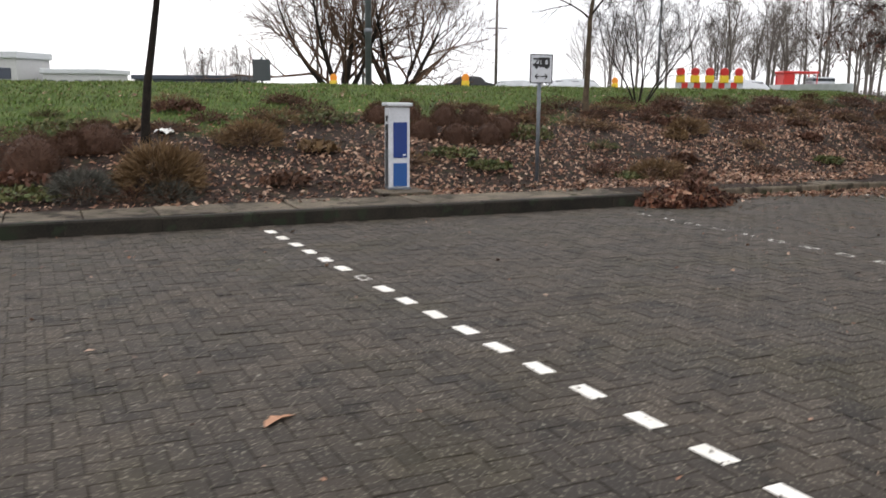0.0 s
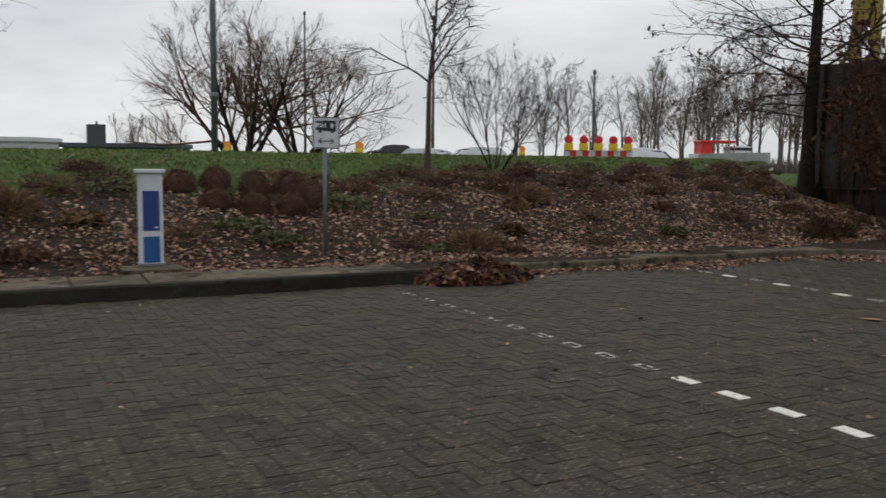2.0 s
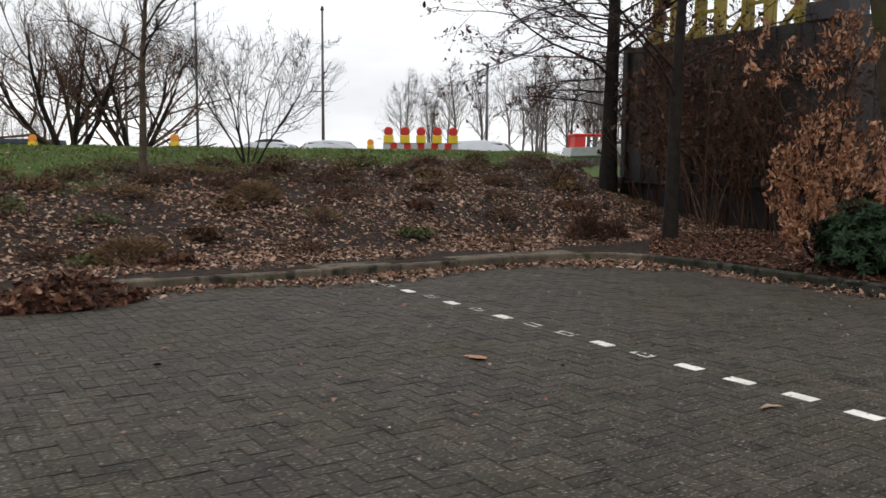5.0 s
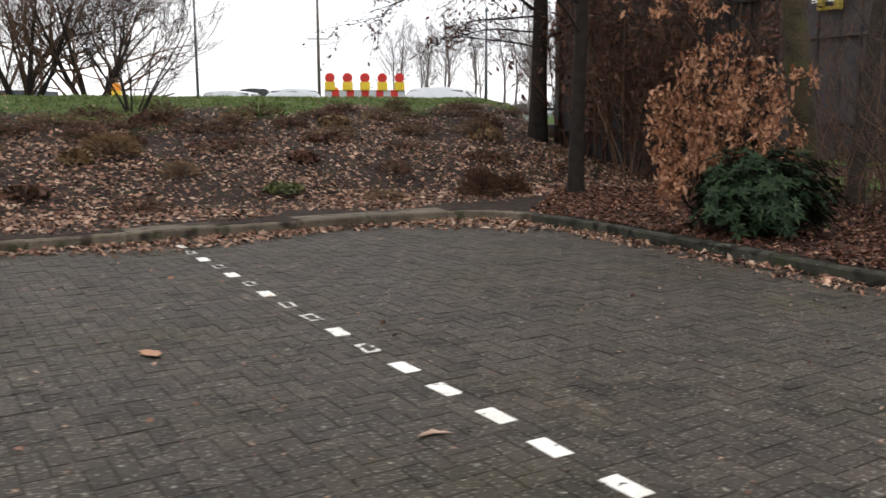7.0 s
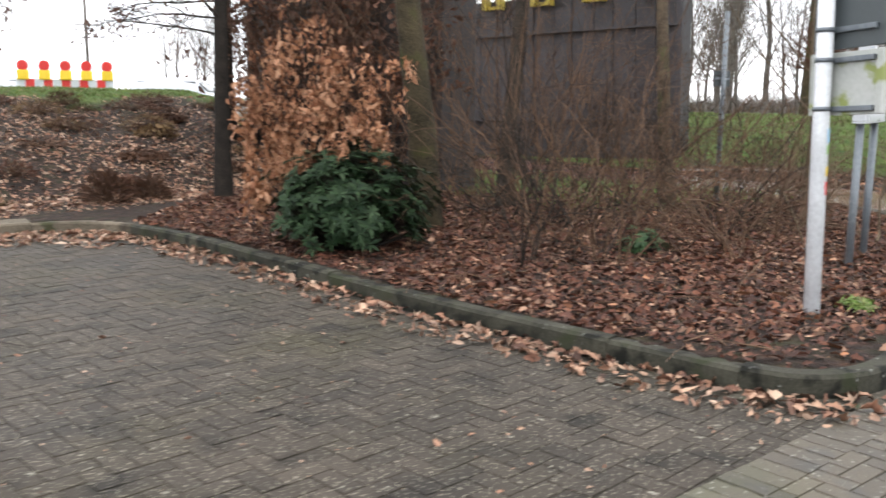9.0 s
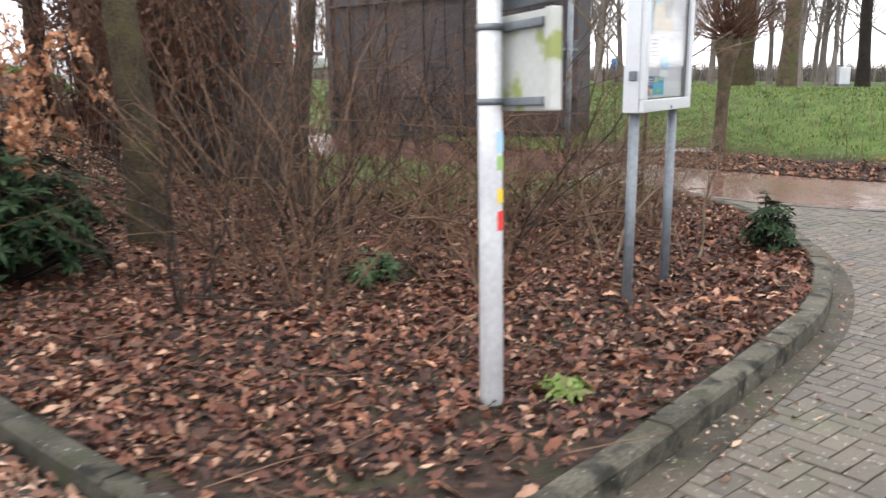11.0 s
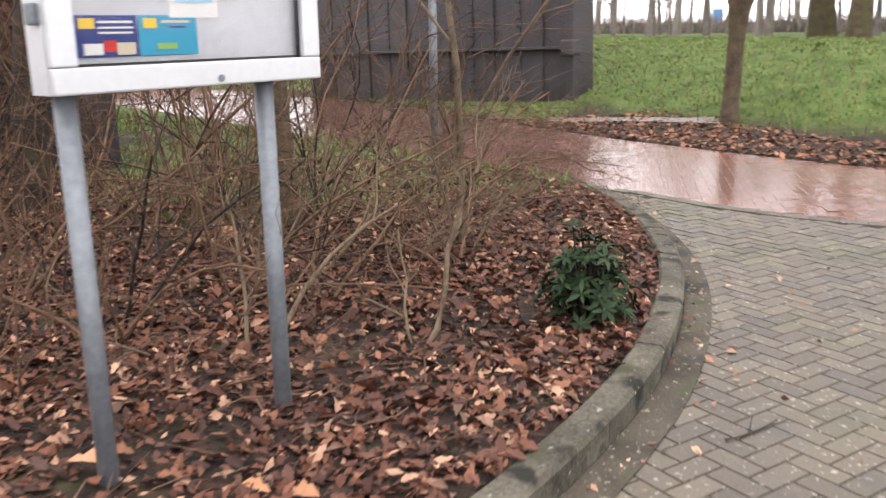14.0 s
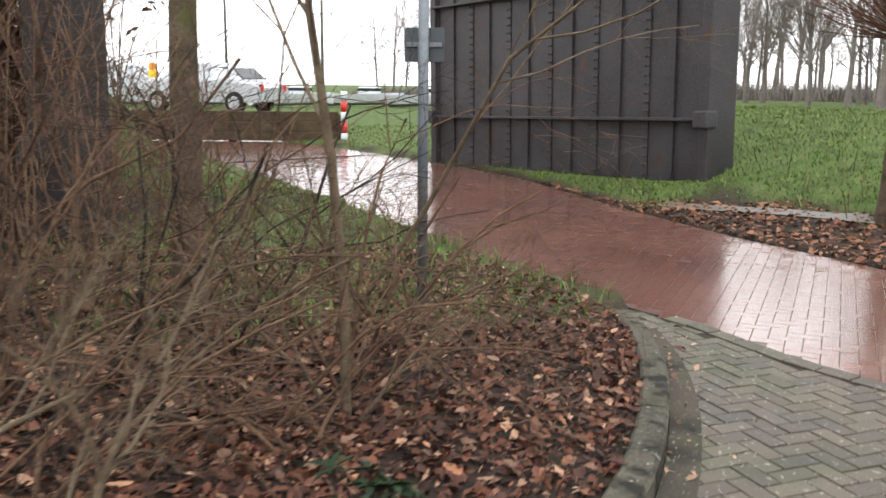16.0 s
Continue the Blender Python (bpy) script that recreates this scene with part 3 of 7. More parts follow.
kerb("kerb_curve", KERB_C, 0.14, 0.13, 0.8, M_KERB, "curved worn concrete kerb with green moss")

# dirty concrete slabs between the north kerb and the bank, and the pad under the service pillar
def slab_strip():
    e = thing("slab_strip", pose(0, 0, 0), "worn dirty concrete slabs behind the dark kerb", "slabs", kind="structure")
    line = spline(KERB_N1, 0.1)
    line = line[line[:, 0] < 3.5]
    rnd = random.Random(31)
    for a in range(0, len(line) - 3, 8):
        seg = line[a:a + 9]
        c, d = seg[0], seg[-1] - seg[0]
        ln = float(np.linalg.norm(d))
        deep = 0.86 + rnd.uniform(-0.06, 0.06)
        bm = box(ln - 0.012, deep, 0.12, ln / 2, 0.156 + deep / 2, -0.06, 0.008, 1)
        part("slab", bm, M_SLAB, e, at=pose(c[0], c[1], 0.155 + rnd.uniform(-0.006, 0.006), rnd.uniform(-0.6, 0.3), 0, math.degrees(math.atan2(d[1], d[0]))))
    part("pillar_pad", box(0.75, 0.9, 0.12, 0, 0, -0.06, 0.01), M_SLAB, e, at=pose(0.1, 12.35, 0.175, 0, 0, 30))


slab_strip()

# pale wet path that leaves the road's far edge along the mound's foot
path_in, path_out = [(21.75, 22.95), (22.25, 22.5), (23.0, 21.95), (23.75, 21.2)], [(21.9, 23.35), (22.35, 22.85), (23.15, 22.3), (23.95, 21.5)]
pa, pb = spline(path_in, 0.25), spline(path_out, 0.25)
k = min(len(pa), len(pb))
pa, pb = resample(pa, 0.25)[:k], resample(pb, 0.25)[:k]
k = min(len(pa), len(pb))
pv = np.concatenate([np.column_stack([q[:k], height(q[:k, 0], q[:k, 1]) + 0.018]) for q in (pa, (pa[:k] + pb[:k]) / 2, pb)])
i = np.arange(k - 1)
tagged(part("verge_path", npmesh("verge_path", pv, np.concatenate([np.stack([r * k + i, r * k + i + 1, (r + 1) * k + i + 1, (r + 1) * k + i], 1) for r in (0, 1)])), M_PATHPALE),
       "narrow pale wet path between verge leaves and grass", "path", kind="structure")


# ---- bare trees and shrubs ----
def tube(verts, faces, pts, radii, sides):
    """Adds a tapered tube along a line to lists of corners and faces."""
    p = np.asarray(pts, float)
    d = np.gradient(p, axis=0)
    d /= np.maximum(np.linalg.norm(d, axis=1), 1e-9)[:, None]
    ref = np.where(np.abs(d[:, 2:3]) > 0.9, np.array([[1.0, 0, 0]]), np.array([[0, 0, 1.0]]))
    a = np.cross(d, ref)
    a /= np.maximum(np.linalg.norm(a, axis=1), 1e-9)[:, None]
    b = np.cross(d, a)
    th = np.arange(sides) * (2 * math.pi / sides)
    r = np.asarray(radii, float)[:, None, None]
    ring = p[:, None, :] + r * (np.cos(th)[None, :, None] * a[:, None, :] + np.sin(th)[None, :, None] * b[:, None, :])
    base = sum(len(x) for x in verts)
    verts.append(ring.reshape(-1, 3))
    n = len(p)
    i, k = np.meshgrid(np.arange(n - 1), np.arange(sides), indexing="ij")
    k2 = (k + 1) % sides
    faces.append((base + np.stack([i * sides + k, i * sides + k2, (i + 1) * sides + k2, (i + 1) * sides + k], 2)).reshape(-1, 4))


def wander(rng, start, way, length, steps, bend, up):
    """A line that wanders from a start: bend is its crookedness, up its pull to the sky."""
    p, d = np.array(start, float), np.array(way, float)
    d /= np.linalg.norm(d)
    pts = [p]
    for _ in range(steps):
        d = d + rng.normal(0, bend, 3) + np.array((0, 0, up))
        d /= np.linalg.norm(d)
        p = p + d * (length / steps)
        pts.append(p)
    return np.array(pts)


def side_way(rng, d, spread):
    """A way that leaves d at about the angle spread."""
    r = rng.normal(0, 1, 3)
    r -= d * (r @ d)
    r /= np.linalg.norm(r)
    return d * math.cos(spread) + r * math.sin(spread)


def branches(rng, verts, faces, tips, start, way, length, radius, depth, kids, spread, bend, up, sides, shrink=0.62, low=0.3, thin=0.0025):
    steps = 5 if depth > 1 else (4 if depth else 3)
    pts = wander(rng, start, way, length, steps, bend, up)
    rad = np.linspace(radius, max(radius * (0.45 if depth else 0.35), thin * 0.6), steps + 1)
    tube(verts, faces, pts, rad, sides if depth > 1 else 3)
    if depth == 0:
        tips.append(pts[1:])
        return
    for _ in range(max(int(rng.normal(kids, 0.8)), 1)):
        f = rng.uniform(low, 1.0)
        i = min(int(f * steps), steps - 1)
        q = pts[i] + (pts[i + 1] - pts[i]) * (f * steps - i)
        d = pts[i + 1] - pts[i]
        d = d / np.linalg.norm(d)
        r0 = max(rad[i] * rng.uniform(0.45, 0.7), thin)
        branches(rng, verts, faces, tips, q, side_way(rng, d, rng.normal(spread, 0.15)), length * shrink * rng.uniform(0.7, 1.25) * (1.15 - 0.4 * f),
                 r0, depth - 1, kids, spread, bend, up, max(sides - 1, 3), shrink, 0.2, thin)


def leaf_cloud(rng, points, per, size, spread, fold=0.5, lobes=False, squash=1.0, droop=0.0):
    """Small folded leaves scattered round points."""
    pts = np.repeat(points, per, axis=0)
    n = len(pts)
    c = pts + rng.normal(0, spread, (n, 3)) * np.array((1, 1, squash))
    return leaves(rng, c, size, fold, None, lobes, droop)


def leaves(rng, c, size, fold=0.4, normal=None, lobes=False, droop=0.0):
    """Leaves at the places c. Lying ones follow `normal`; free ones turn anyhow."""
    n = len(c)
    s = size * np.clip(np.exp(rng.normal(-0.05, 0.38, n)), 0.35, 1.9)
    az = rng.uniform(0, 2 * math.pi, n)
    if normal is None:
        a = rng.normal(0, 1, (n, 3))
        a[:, 2] -= droop
        a /= np.linalg.norm(a, axis=1)[:, None]
        r = rng.normal(0, 1, (n, 3))
        b = np.cross(a, r)
        b /= np.linalg.norm(b, axis=1)[:, None]
    else:
        tilt = rng.normal(0, 0.45, (n, 3))
        nn = np.asarray(normal) + tilt
        nn /= np.linalg.norm(nn, axis=1)[:, None]
        h = np.stack([np.cos(az), np.sin(az), np.zeros(n)], 1)
        a = h - nn * (h * nn).sum(1)[:, None]
        a /= np.linalg.norm(a, axis=1)[:, None]
        b = np.cross(nn, a)
    up = np.cross(a, b)
    if lobes:
        edge = [(-0.55, 0.0), (-0.34, 0.17), (-0.2, 0.13), (0.0, 0.29), (0.14, 0.19), (0.3, 0.21), (0.56, 0.0),
                (0.3, -0.21), (0.14, -0.19), (0.0, -0.29), (-0.2, -0.13), (-0.34, -0.17)]
        shape = np.array([(x, y, 0.9 * y * y + 0.3 * abs(y) - 0.35 * x * x) for x, y in edge] + [(0.0, 0.0, 0.0)])
        f = np.array([[12, (i + 1) % 12, i] for i in range(12)])
    else:
        shape = np.array([(-0.5, 0, 0), (-0.05, 0.27, 0.14), (0.5, 0, -0.06), (-0.05, -0.27, 0.14)])
        f = np.array([[0, 2, 1], [0, 3, 2]])
    fl = fold * rng.uniform(-0.4, 1.4, n)
    k = len(shape)
    v = (c[:, None, :] + s[:, None, None] * (shape[None, :, 0, None] * a[:, None, :] + shape[None, :, 1, None] * b[:, None, :]
         + (shape[None, :, 2, None] * fl[:, None, None] * 2) * up[:, None, :]))
    faces = (np.arange(n)[:, None, None] * k + f[None]).reshape(-1, f.shape[1])
    return v.reshape(-1, 3), faces


def blades(rng, x, y, z, hgt, width=0.006, lean=0.5):
    """Grass blades: one bent pair of triangles each."""
    n = len(x)
    h = np.asarray(hgt) * rng.uniform(0.5, 1.4, n)
    az = rng.uniform(0, 2 * math.pi, n)
    ln = rng.uniform(0.1, lean, n) * h
    cx, sx = np.cos(az), np.sin(az)
    w = width * rng.uniform(0.7, 1.4, n)
    b0 = np.stack([x - sx * w, y + cx * w, z - 0.01], 1)
    b1 = np.stack([x + sx * w, y - cx * w, z - 0.01], 1)
    m0 = np.stack([x - sx * w * 0.7 + cx * ln * 0.35, y + cx * w * 0.7 + sx * ln * 0.35, z + h * 0.6], 1)
    m1 = np.stack([x + sx * w * 0.7 + cx * ln * 0.35, y - cx * w * 0.7 + sx * ln * 0.35, z + h * 0.6], 1)
    t = np.stack([x + cx * ln, y + sx * ln, z + h], 1)
    v = np.stack([b0, b1, m1, m0, t], 1).reshape(-1, 3)
    i = np.arange(n)[:, None] * 5
    return v, [np.concatenate([i + np.array([[0, 1, 2, 3]])]), np.concatenate([i + np.array([[3, 2, 4]])])]


def tree(name, at, seed, height_m, trunk_r, fork, limbs, label, depth=3, kids=4, spread=0.6, bend=0.12, up=0.06, bark=None, twig=None,
         limb_len=0.5, lean=(0, 0), stems=1, group="", category="tree", low=0.3, thin=0.003, shrink=0.62, limb_angle=0.55, limb_r=0.5, wide=0.55, sway=0.05):
    """A bare tree: a tapered trunk, or several stems, with limbs that branch again and again."""
    rng = np.random.default_rng(seed)
    e = thing(name, at, label, category, group)
    tv, tf, cv, cf, tips = [], [], [], [], []
    for k in range(stems):
        az = 2 * math.pi * k / stems + rng.uniform(0, 1)
        out = 0.0 if stems == 1 else rng.uniform(0.15, wide)
        way = np.array((math.cos(az) * out + lean[0], math.sin(az) * out + lean[1], 1.0))
        pts = wander(rng, (0.12 * out * math.cos(az), 0.12 * out * math.sin(az), -0.15), way, height_m * (0.92 if stems == 1 else rng.uniform(0.6, 0.85)), 9,
                     sway if stems == 1 else 0.09, 0.03)
        rad = trunk_r * np.linspace(1.0, 0.12, 10) ** 0.9
        rad[0] *= 1.25
        tube(tv, tf, pts, rad, 10 if stems == 1 else 7)
        for j in range(limbs):
            f = fork + (1 - fork) * (j + rng.uniform(0, 1)) / limbs
            i = min(int(f * 9), 8)
            q = pts[i] + (pts[i + 1] - pts[i]) * (f * 9 - i)
            d = pts[i + 1] - pts[i]
            d /= np.linalg.norm(d)
            branches(rng, cv, cf, tips, q, side_way(rng, d, limb_angle + rng.normal(0.15, 0.15)), height_m * limb_len * (1.15 - 0.75 * f) * rng.uniform(0.8, 1.2),
                     max(rad[i] * limb_r, thin * 1.6), depth - 1, kids, spread, bend, up, 5, shrink, low, thin)
    part("trunk", smooth(npmesh("trunk", np.concatenate(tv), np.concatenate(tf))), bark or M_BARK, e)
    part("crown", npmesh("crown", np.concatenate(cv), np.concatenate(cf)), twig or M_TWIG_DARK, e)
    return e, np.concatenate(tips)


def z_at(x, y):
    return float(height(np.array(x), np.array(y)))


def stand_at(x, y, rz=0.0, dz=-0.02):
    return pose(x, y, z_at(x, y) + dz, 0, 0, rz)


# slim planted trees on the bank
sap, _ = tree("young_tree", stand_at(3.23, 19.26), 5, 5.2, 0.072, 0.42, 15, "slim bare young tree on the leafy bank", depth=3, kids=6,
              limb_len=0.34, lean=(0.05, 0), bark=M_BARK_TAN, thin=0.005, spread=0.7, limb_angle=0.75)
sap2, _ = tree("young_tree", stand_at(-3.72, 12.64), 6, 5.2, 0.07, 0.46, 14, "slim bare young tree above brown heather", depth=3, kids=6,
               limb_len=0.34, lean=(0.0, 0), bark=M_BARK_DARK, thin=0.003, spread=0.7, limb_angle=0.95, up=0.0)
tree("bare_shrub_tree", stand_at(4.62, 21.6), 8, 3.7, 0.022, 0.2, 9, "bare many-stemmed shrub tree at the bank's crest", stems=7, depth=3, kids=5,
     limb_len=0.36, bark=M_TWIG_DARK, twig=M_TWIG_DARK, thin=0.0032, wide=0.75)
# broad round willow behind the crest
tree("willow_tree", pose(-7.3, 44.4, 1.0), 21, 9.6, 0.16, 0.12, 11, "broad bare willow with many crooked stems", stems=5, depth=4, kids=5,
     limb_len=0.42, bark=M_BARK_DARK, thin=0.005, twig=M_TWIG, spread=0.6, bend=0.13, wide=0.75, limb_angle=0.6, up=0.05)
tree("willow_tree", pose(-4.5, 45.2, 1.0), 22, 8.6, 0.15, 0.1, 11, "broad bare willow with low spreading branches", stems=4, depth=4, kids=5,
     limb_len=0.42, bark=M_BARK_DARK, thin=0.005, twig=M_TWIG, spread=0.6, bend=0.13, wide=0.85, limb_angle=0.6, up=0.04)
# two dark trunks at the corner of the bank, and the mossy one in the bed
tree("oak_tree", stand_at(12.31, 18.6), 31, 10.5, 0.12, 0.24, 20, "dark bare oak standing in leaf litter by the kerb", depth=4, kids=4,
     limb_len=0.34, bark=M_BARK_DARK, limb_angle=0.9, up=0.03, thin=0.0045, limb_r=0.24, bend=0.09, sway=0.02)
oak2, oak2_tips = tree("oak_tree", stand_at(12.4, 23.6), 32, 11.5, 0.19, 0.2, 24, "tall dark bare oak beside the steel gate", depth=4, kids=4, limb_len=0.36,
                       bark=M_BARK_DARK, limb_angle=0.95, up=0.03, thin=0.0055, limb_r=0.22, bend=0.09, sway=0.015)
tree("mossy_tree", stand_at(14.44, 15.35), 33, 11, 0.17, 0.5, 8, "thick mossy trunk rising behind the evergreen bush", depth=3, kids=4, bark=M_BARK_MOSS)
tree("bed_tree", stand_at(17.95, 16.35), 34, 9, 0.1, 0.45, 8, "slim brown tree in the shrub bed", depth=3, kids=4, bark=M_BARK_TAN)
tree("bed_tree", stand_at(15.9, 17.0), 35, 9.5, 0.12, 0.4, 8, "slender bare tree in the shrub bed", depth=3, kids=4, bark=M_BARK)

# far row of bare trees, past the crest
far_rng = random.Random(12)
kinds = []
for k in range(3):
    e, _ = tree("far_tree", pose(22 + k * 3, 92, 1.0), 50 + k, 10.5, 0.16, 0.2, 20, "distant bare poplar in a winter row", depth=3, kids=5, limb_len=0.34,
                bark=M_FAR_HAZE, twig=M_FAR_HAZE, group="distant winter trees", thin=0.011, limb_angle=0.5, up=0.08, limb_r=0.35)
    kinds.append(e)
for k in range(52):
    f = k / 51
    x = 8.5 + 51.5 * f + far_rng.uniform(-1.6, 1.6)
    y = 86 + far_rng.uniform(-6, 22) - 14 * f
    s = far_rng.uniform(0.6, 1.05) * (1.25 if 0.4 < f < 0.6 else 1.0)
    copy_thing(kinds[k % 3], pose(x, y, 1.0, 0, 0, far_rng.uniform(0, 360)) @ Matrix.Scale(s, 4))
for k in range(40):
    x = 36 + 50 * k / 39 + far_rng.uniform(-2, 2)
    y = 62 - 42 * k / 39 + far_rng.uniform(-7, 9)
    copy_thing(kinds[k % 3], pose(x, y, 0.7, 0, 0, far_rng.uniform(0, 360)) @ Matrix.Scale(far_rng.uniform(0.6, 1.15), 4))
for k in range(9):
    copy_thing(kinds[k % 3], pose(-36 + 0.9 * k + far_rng.uniform(-0.5, 0.5), 98, 1.0, 0, 0, 40 * k) @ Matrix.Scale(far_rng.uniform(0.45, 0.6), 4))
for k in range(11):
    copy_thing(kinds[k % 3], pose(34.5 + 2.0 * k + far_rng.uniform(-0.7, 0.7), 128 + far_rng.uniform(-5, 8), 1.0, 0, 0, 70 * k) @ Matrix.Scale(far_rng.uniform(1.2, 1.55), 4))
for k in range(34):
    copy_thing(kinds[k % 3], pose(31 + 27 * k / 33 + far_rng.uniform(-1, 1), 58 - 30 * k / 33 + far_rng.uniform(-4, 6), 0.8, 0, 0, 53 * k) @ Matrix.Scale(far_rng.uniform(0.7, 1.2), 4))
# trees on the turf past the road
for k, (x, y, r, h, b) in enumerate(((32.2, 32.7, 0.36, 13, M_BARK_MOSS), (29.3, 26.7, 0.23, 12, M_BARK_TAN), (33.8, 29.2, 0.2, 12, M_BARK_DARK),
                                     (36.5, 27.0, 0.26, 12, M_BARK_TAN), (40.0, 34.0, 0.3, 13, M_BARK_TAN), (44, 30, 0.3, 13, M_BARK_DARK))):
    tree("park_tree", stand_at(x, y), 70 + k, h, r, 0.35, 9, ("thick trunk with green moss on the turf" if b is M_BARK_MOSS else "bare winter tree on the grass mound"),
         depth=3, kids=4, bark=b, thin=0.008, group="trees on the grass mound")


def pollard(x, y, seed, h, r):
    """A pollard willow: a plain stem with a knob that bristles with thin rods."""
    rng = np.random.default_rng(seed)
    e = thing("pollard_willow", stand_at(x, y), "pollard willow with a head of reddish rods", "tree", "pollard willows")
    tv, tf, cv, cf, tips = [], [], [], [], []
    pts = wander(rng, (0, 0, -0.1), (0, 0, 1), h, 6, 0.012, 0.05)
    tube(tv, tf, np.vstack([pts, pts[-1] + (0, 0, 0.22)]), [r * 1.3, r, r * 0.95, r * 0.92, r * 0.95, r * 1.2, r * 2.0, r * 1.3], 10)
    for _ in range(260):
        az, el = rng.uniform(0, 2 * math.pi), rng.uniform(0.1, 1.45)
        d = np.array((math.cos(az) * math.cos(el), math.sin(az) * math.cos(el), math.sin(el)))
        branches(rng, cv, cf, tips, pts[-1] + d * r * 1.3 + (0, 0, 0.1), d, rng.uniform(0.6, 1.15), 0.008, 1, 2, 0.3, 0.08, 0.04, 3, 0.6, 0.3, 0.003)
    part("trunk", smooth(npmesh("trunk", np.concatenate(tv), np.concatenate(tf))), M_BARK_TAN, e)
    part("crown", npmesh("crown", np.concatenate(cv), np.concatenate(cf)), M_TWIG_RED, e)


pollard(23.92, 21.31, 3, 1.95, 0.12)
pollard(30.2, 21.5, 4, 2.0, 0.14)


# ---- the two lock gate leaves ----
def gate_leaf(name, right, left, base, top, thick, label, seed, steel=None, sag=0.0):
    """A riveted steel gate leaf standing on end; its front runs from right to left as seen from the car park."""
    a, b = np.array(right), np.array(left)
    d = (b - a)
    length = float(np.linalg.norm(d))
    ang = math.degrees(math.atan2(d[1], d[0]))
    e = thing(name, pose(a[0], a[1], base, 0, sag, ang), label, "lock gate", "old lock gate leaves")
    h = top - base
    steel = steel or M_BLACK_STEEL
    part("skin", box(length, thick, h, length / 2, -thick / 2, h / 2, 0.015), steel, e)
    rnd = random.Random(seed)
    # front is the side at +y of the leaf (thickness lies behind it)
    for z in (h * 0.24, h * 0.78):
        part("ledge", box(length + 0.06, 0.14, 0.045, length / 2, 0.07, z, 0.006), steel, e)
    ribs = int(length / 0.52)
    for k in range(ribs + 1):
        x = 0.06 + (length - 0.12) * k / ribs
        wide = k % 2 == 0
        part("rib", box(0.1 if wide else 0.025, 0.022 if wide else 0.045, h - 0.1, x, 0.011 if wide else 0.022, h / 2, 0.004), steel, e)
        if wide:
            bm = bmesh.new()
            for r in range(int(h / 0.14)):
                for sx in (-0.032, 0.032):
                    s = bmesh.ops.create_uvsphere(bm, u_segments=6, v_segments=4, radius=0.024)
                    bmesh.ops.translate(bm, verts=s["verts"], vec=(x + sx, 0.024, 0.1 + r * 0.14))
            tagged(part("rivets", bm, steel, e), kind="stuff")
    for x in (0, length):
        part("end_post", box(0.16, thick + 0.14, h + 0.06, x, -thick / 2 + 0.03, h / 2, 0.02), steel, e)
        part("hinge_block", box(0.24, 0.3, 0.26, x, 0.06, h * 0.24, 0.03), steel, e)
    return e, length, h


def yellow_frame(parent, x, z0, hgt, w=0.55, y=-0.25, panel=True, foot=True):
    """A yellow winding frame: two posts, cross bars, a solid head with bolt holes, and a raking foot."""
    bms = [box(0.13, 0.26, hgt, x - w / 2, y, z0 + hgt / 2, 0.01), box(0.13, 0.26, hgt, x + w / 2, y, z0 + hgt / 2, 0.01),
           box(w, 0.08, 0.09, x, y, z0 + 0.05, 0.008), box(w, 0.08, 0.07, x, y, z0 + hgt * 0.33, 0.008)]
    f = part("winding_frame", join(*bms), M_YELLOW, parent, "yellow painted steel winding frame")
    if panel:
        part("head_plate", box(w - 0.132, 0.3, hgt * 0.42, x, y, z0 + hgt * 0.78, 0.01), M_YELLOW, f)
        for q in (0.68, 0.82, 0.94):
            part("bolt_hole", turned(cyl(0.035, 0.035, -0.006, 0.006, n=10), Matrix.Translation((x, y + 0.152, z0 + hgt * q)) @ Matrix.Rotation(math.pi / 2, 4, "X")), M_BLACK, f)
        part("crank_wheel", turned(cyl(0.2, 0.2, -0.05, 0.05, n=18, bevel=0.01), Matrix.Translation((x + 0.1, y - 0.12, z0 + hgt * 0.62)) @ Matrix.Rotation(math.pi / 2, 4, "X")),
             M_BLACK_STEEL, f)
    if foot:
        part("raking_foot", turned(box(0.1, 0.09, 0.55, 0, 0, 0, 0.01), Matrix.Translation((x + w / 2 + 0.24, y, z0 + 0.22)) @ Matrix.Rotation(-0.8, 4, "Y")), M_YELLOW, f)


leaf_a, len_a, h_a = gate_leaf("lock_gate_leaf", (15.58, 19.1), (12.98, 24.3), -0.02, 4.05, 0.55, "tall dark riveted steel lock gate leaf standing on the turf", 3, M_SHADED_GATE)
for k in range(4):
    yellow_frame(leaf_a, 1.0 + 1.28 * k, h_a - 0.02, 1.75)
mech = part("top_machinery", join(box(0.9, 0.6, 0.35, 0.5, -0.25, h_a + 0.15, 0.02), box(0.6, 0.5, 0.3, 0.35, -0.25, h_a + 0.42, 0.02), cyl(0.14, 0.14, h_a + 0.55, h_a + 0.72, 0.25, -0.25),
                                 box(0.7, 0.2, 0.07, 0.25, -0.25, h_a + 0.74, 0.01), cyl(0.07, 0.05, h_a + 0.76, h_a + 0.92, 0.25, -0.25)), M_BLACK_STEEL, leaf_a)
leaf_b, len_b, h_b = gate_leaf("lock_gate_leaf", (22.7, 24.77), (18.3, 29.6), 0.16, 4.15, 0.55, "dark steel lock gate leaf with ribs and rivets past the road", 4, sag=1.5)
for k in range(4):
    yellow_frame(leaf_b, 0.65 + 1.4 * k, 3.75, 1.5, w=0.42, y=0.2, panel=False, foot=False)


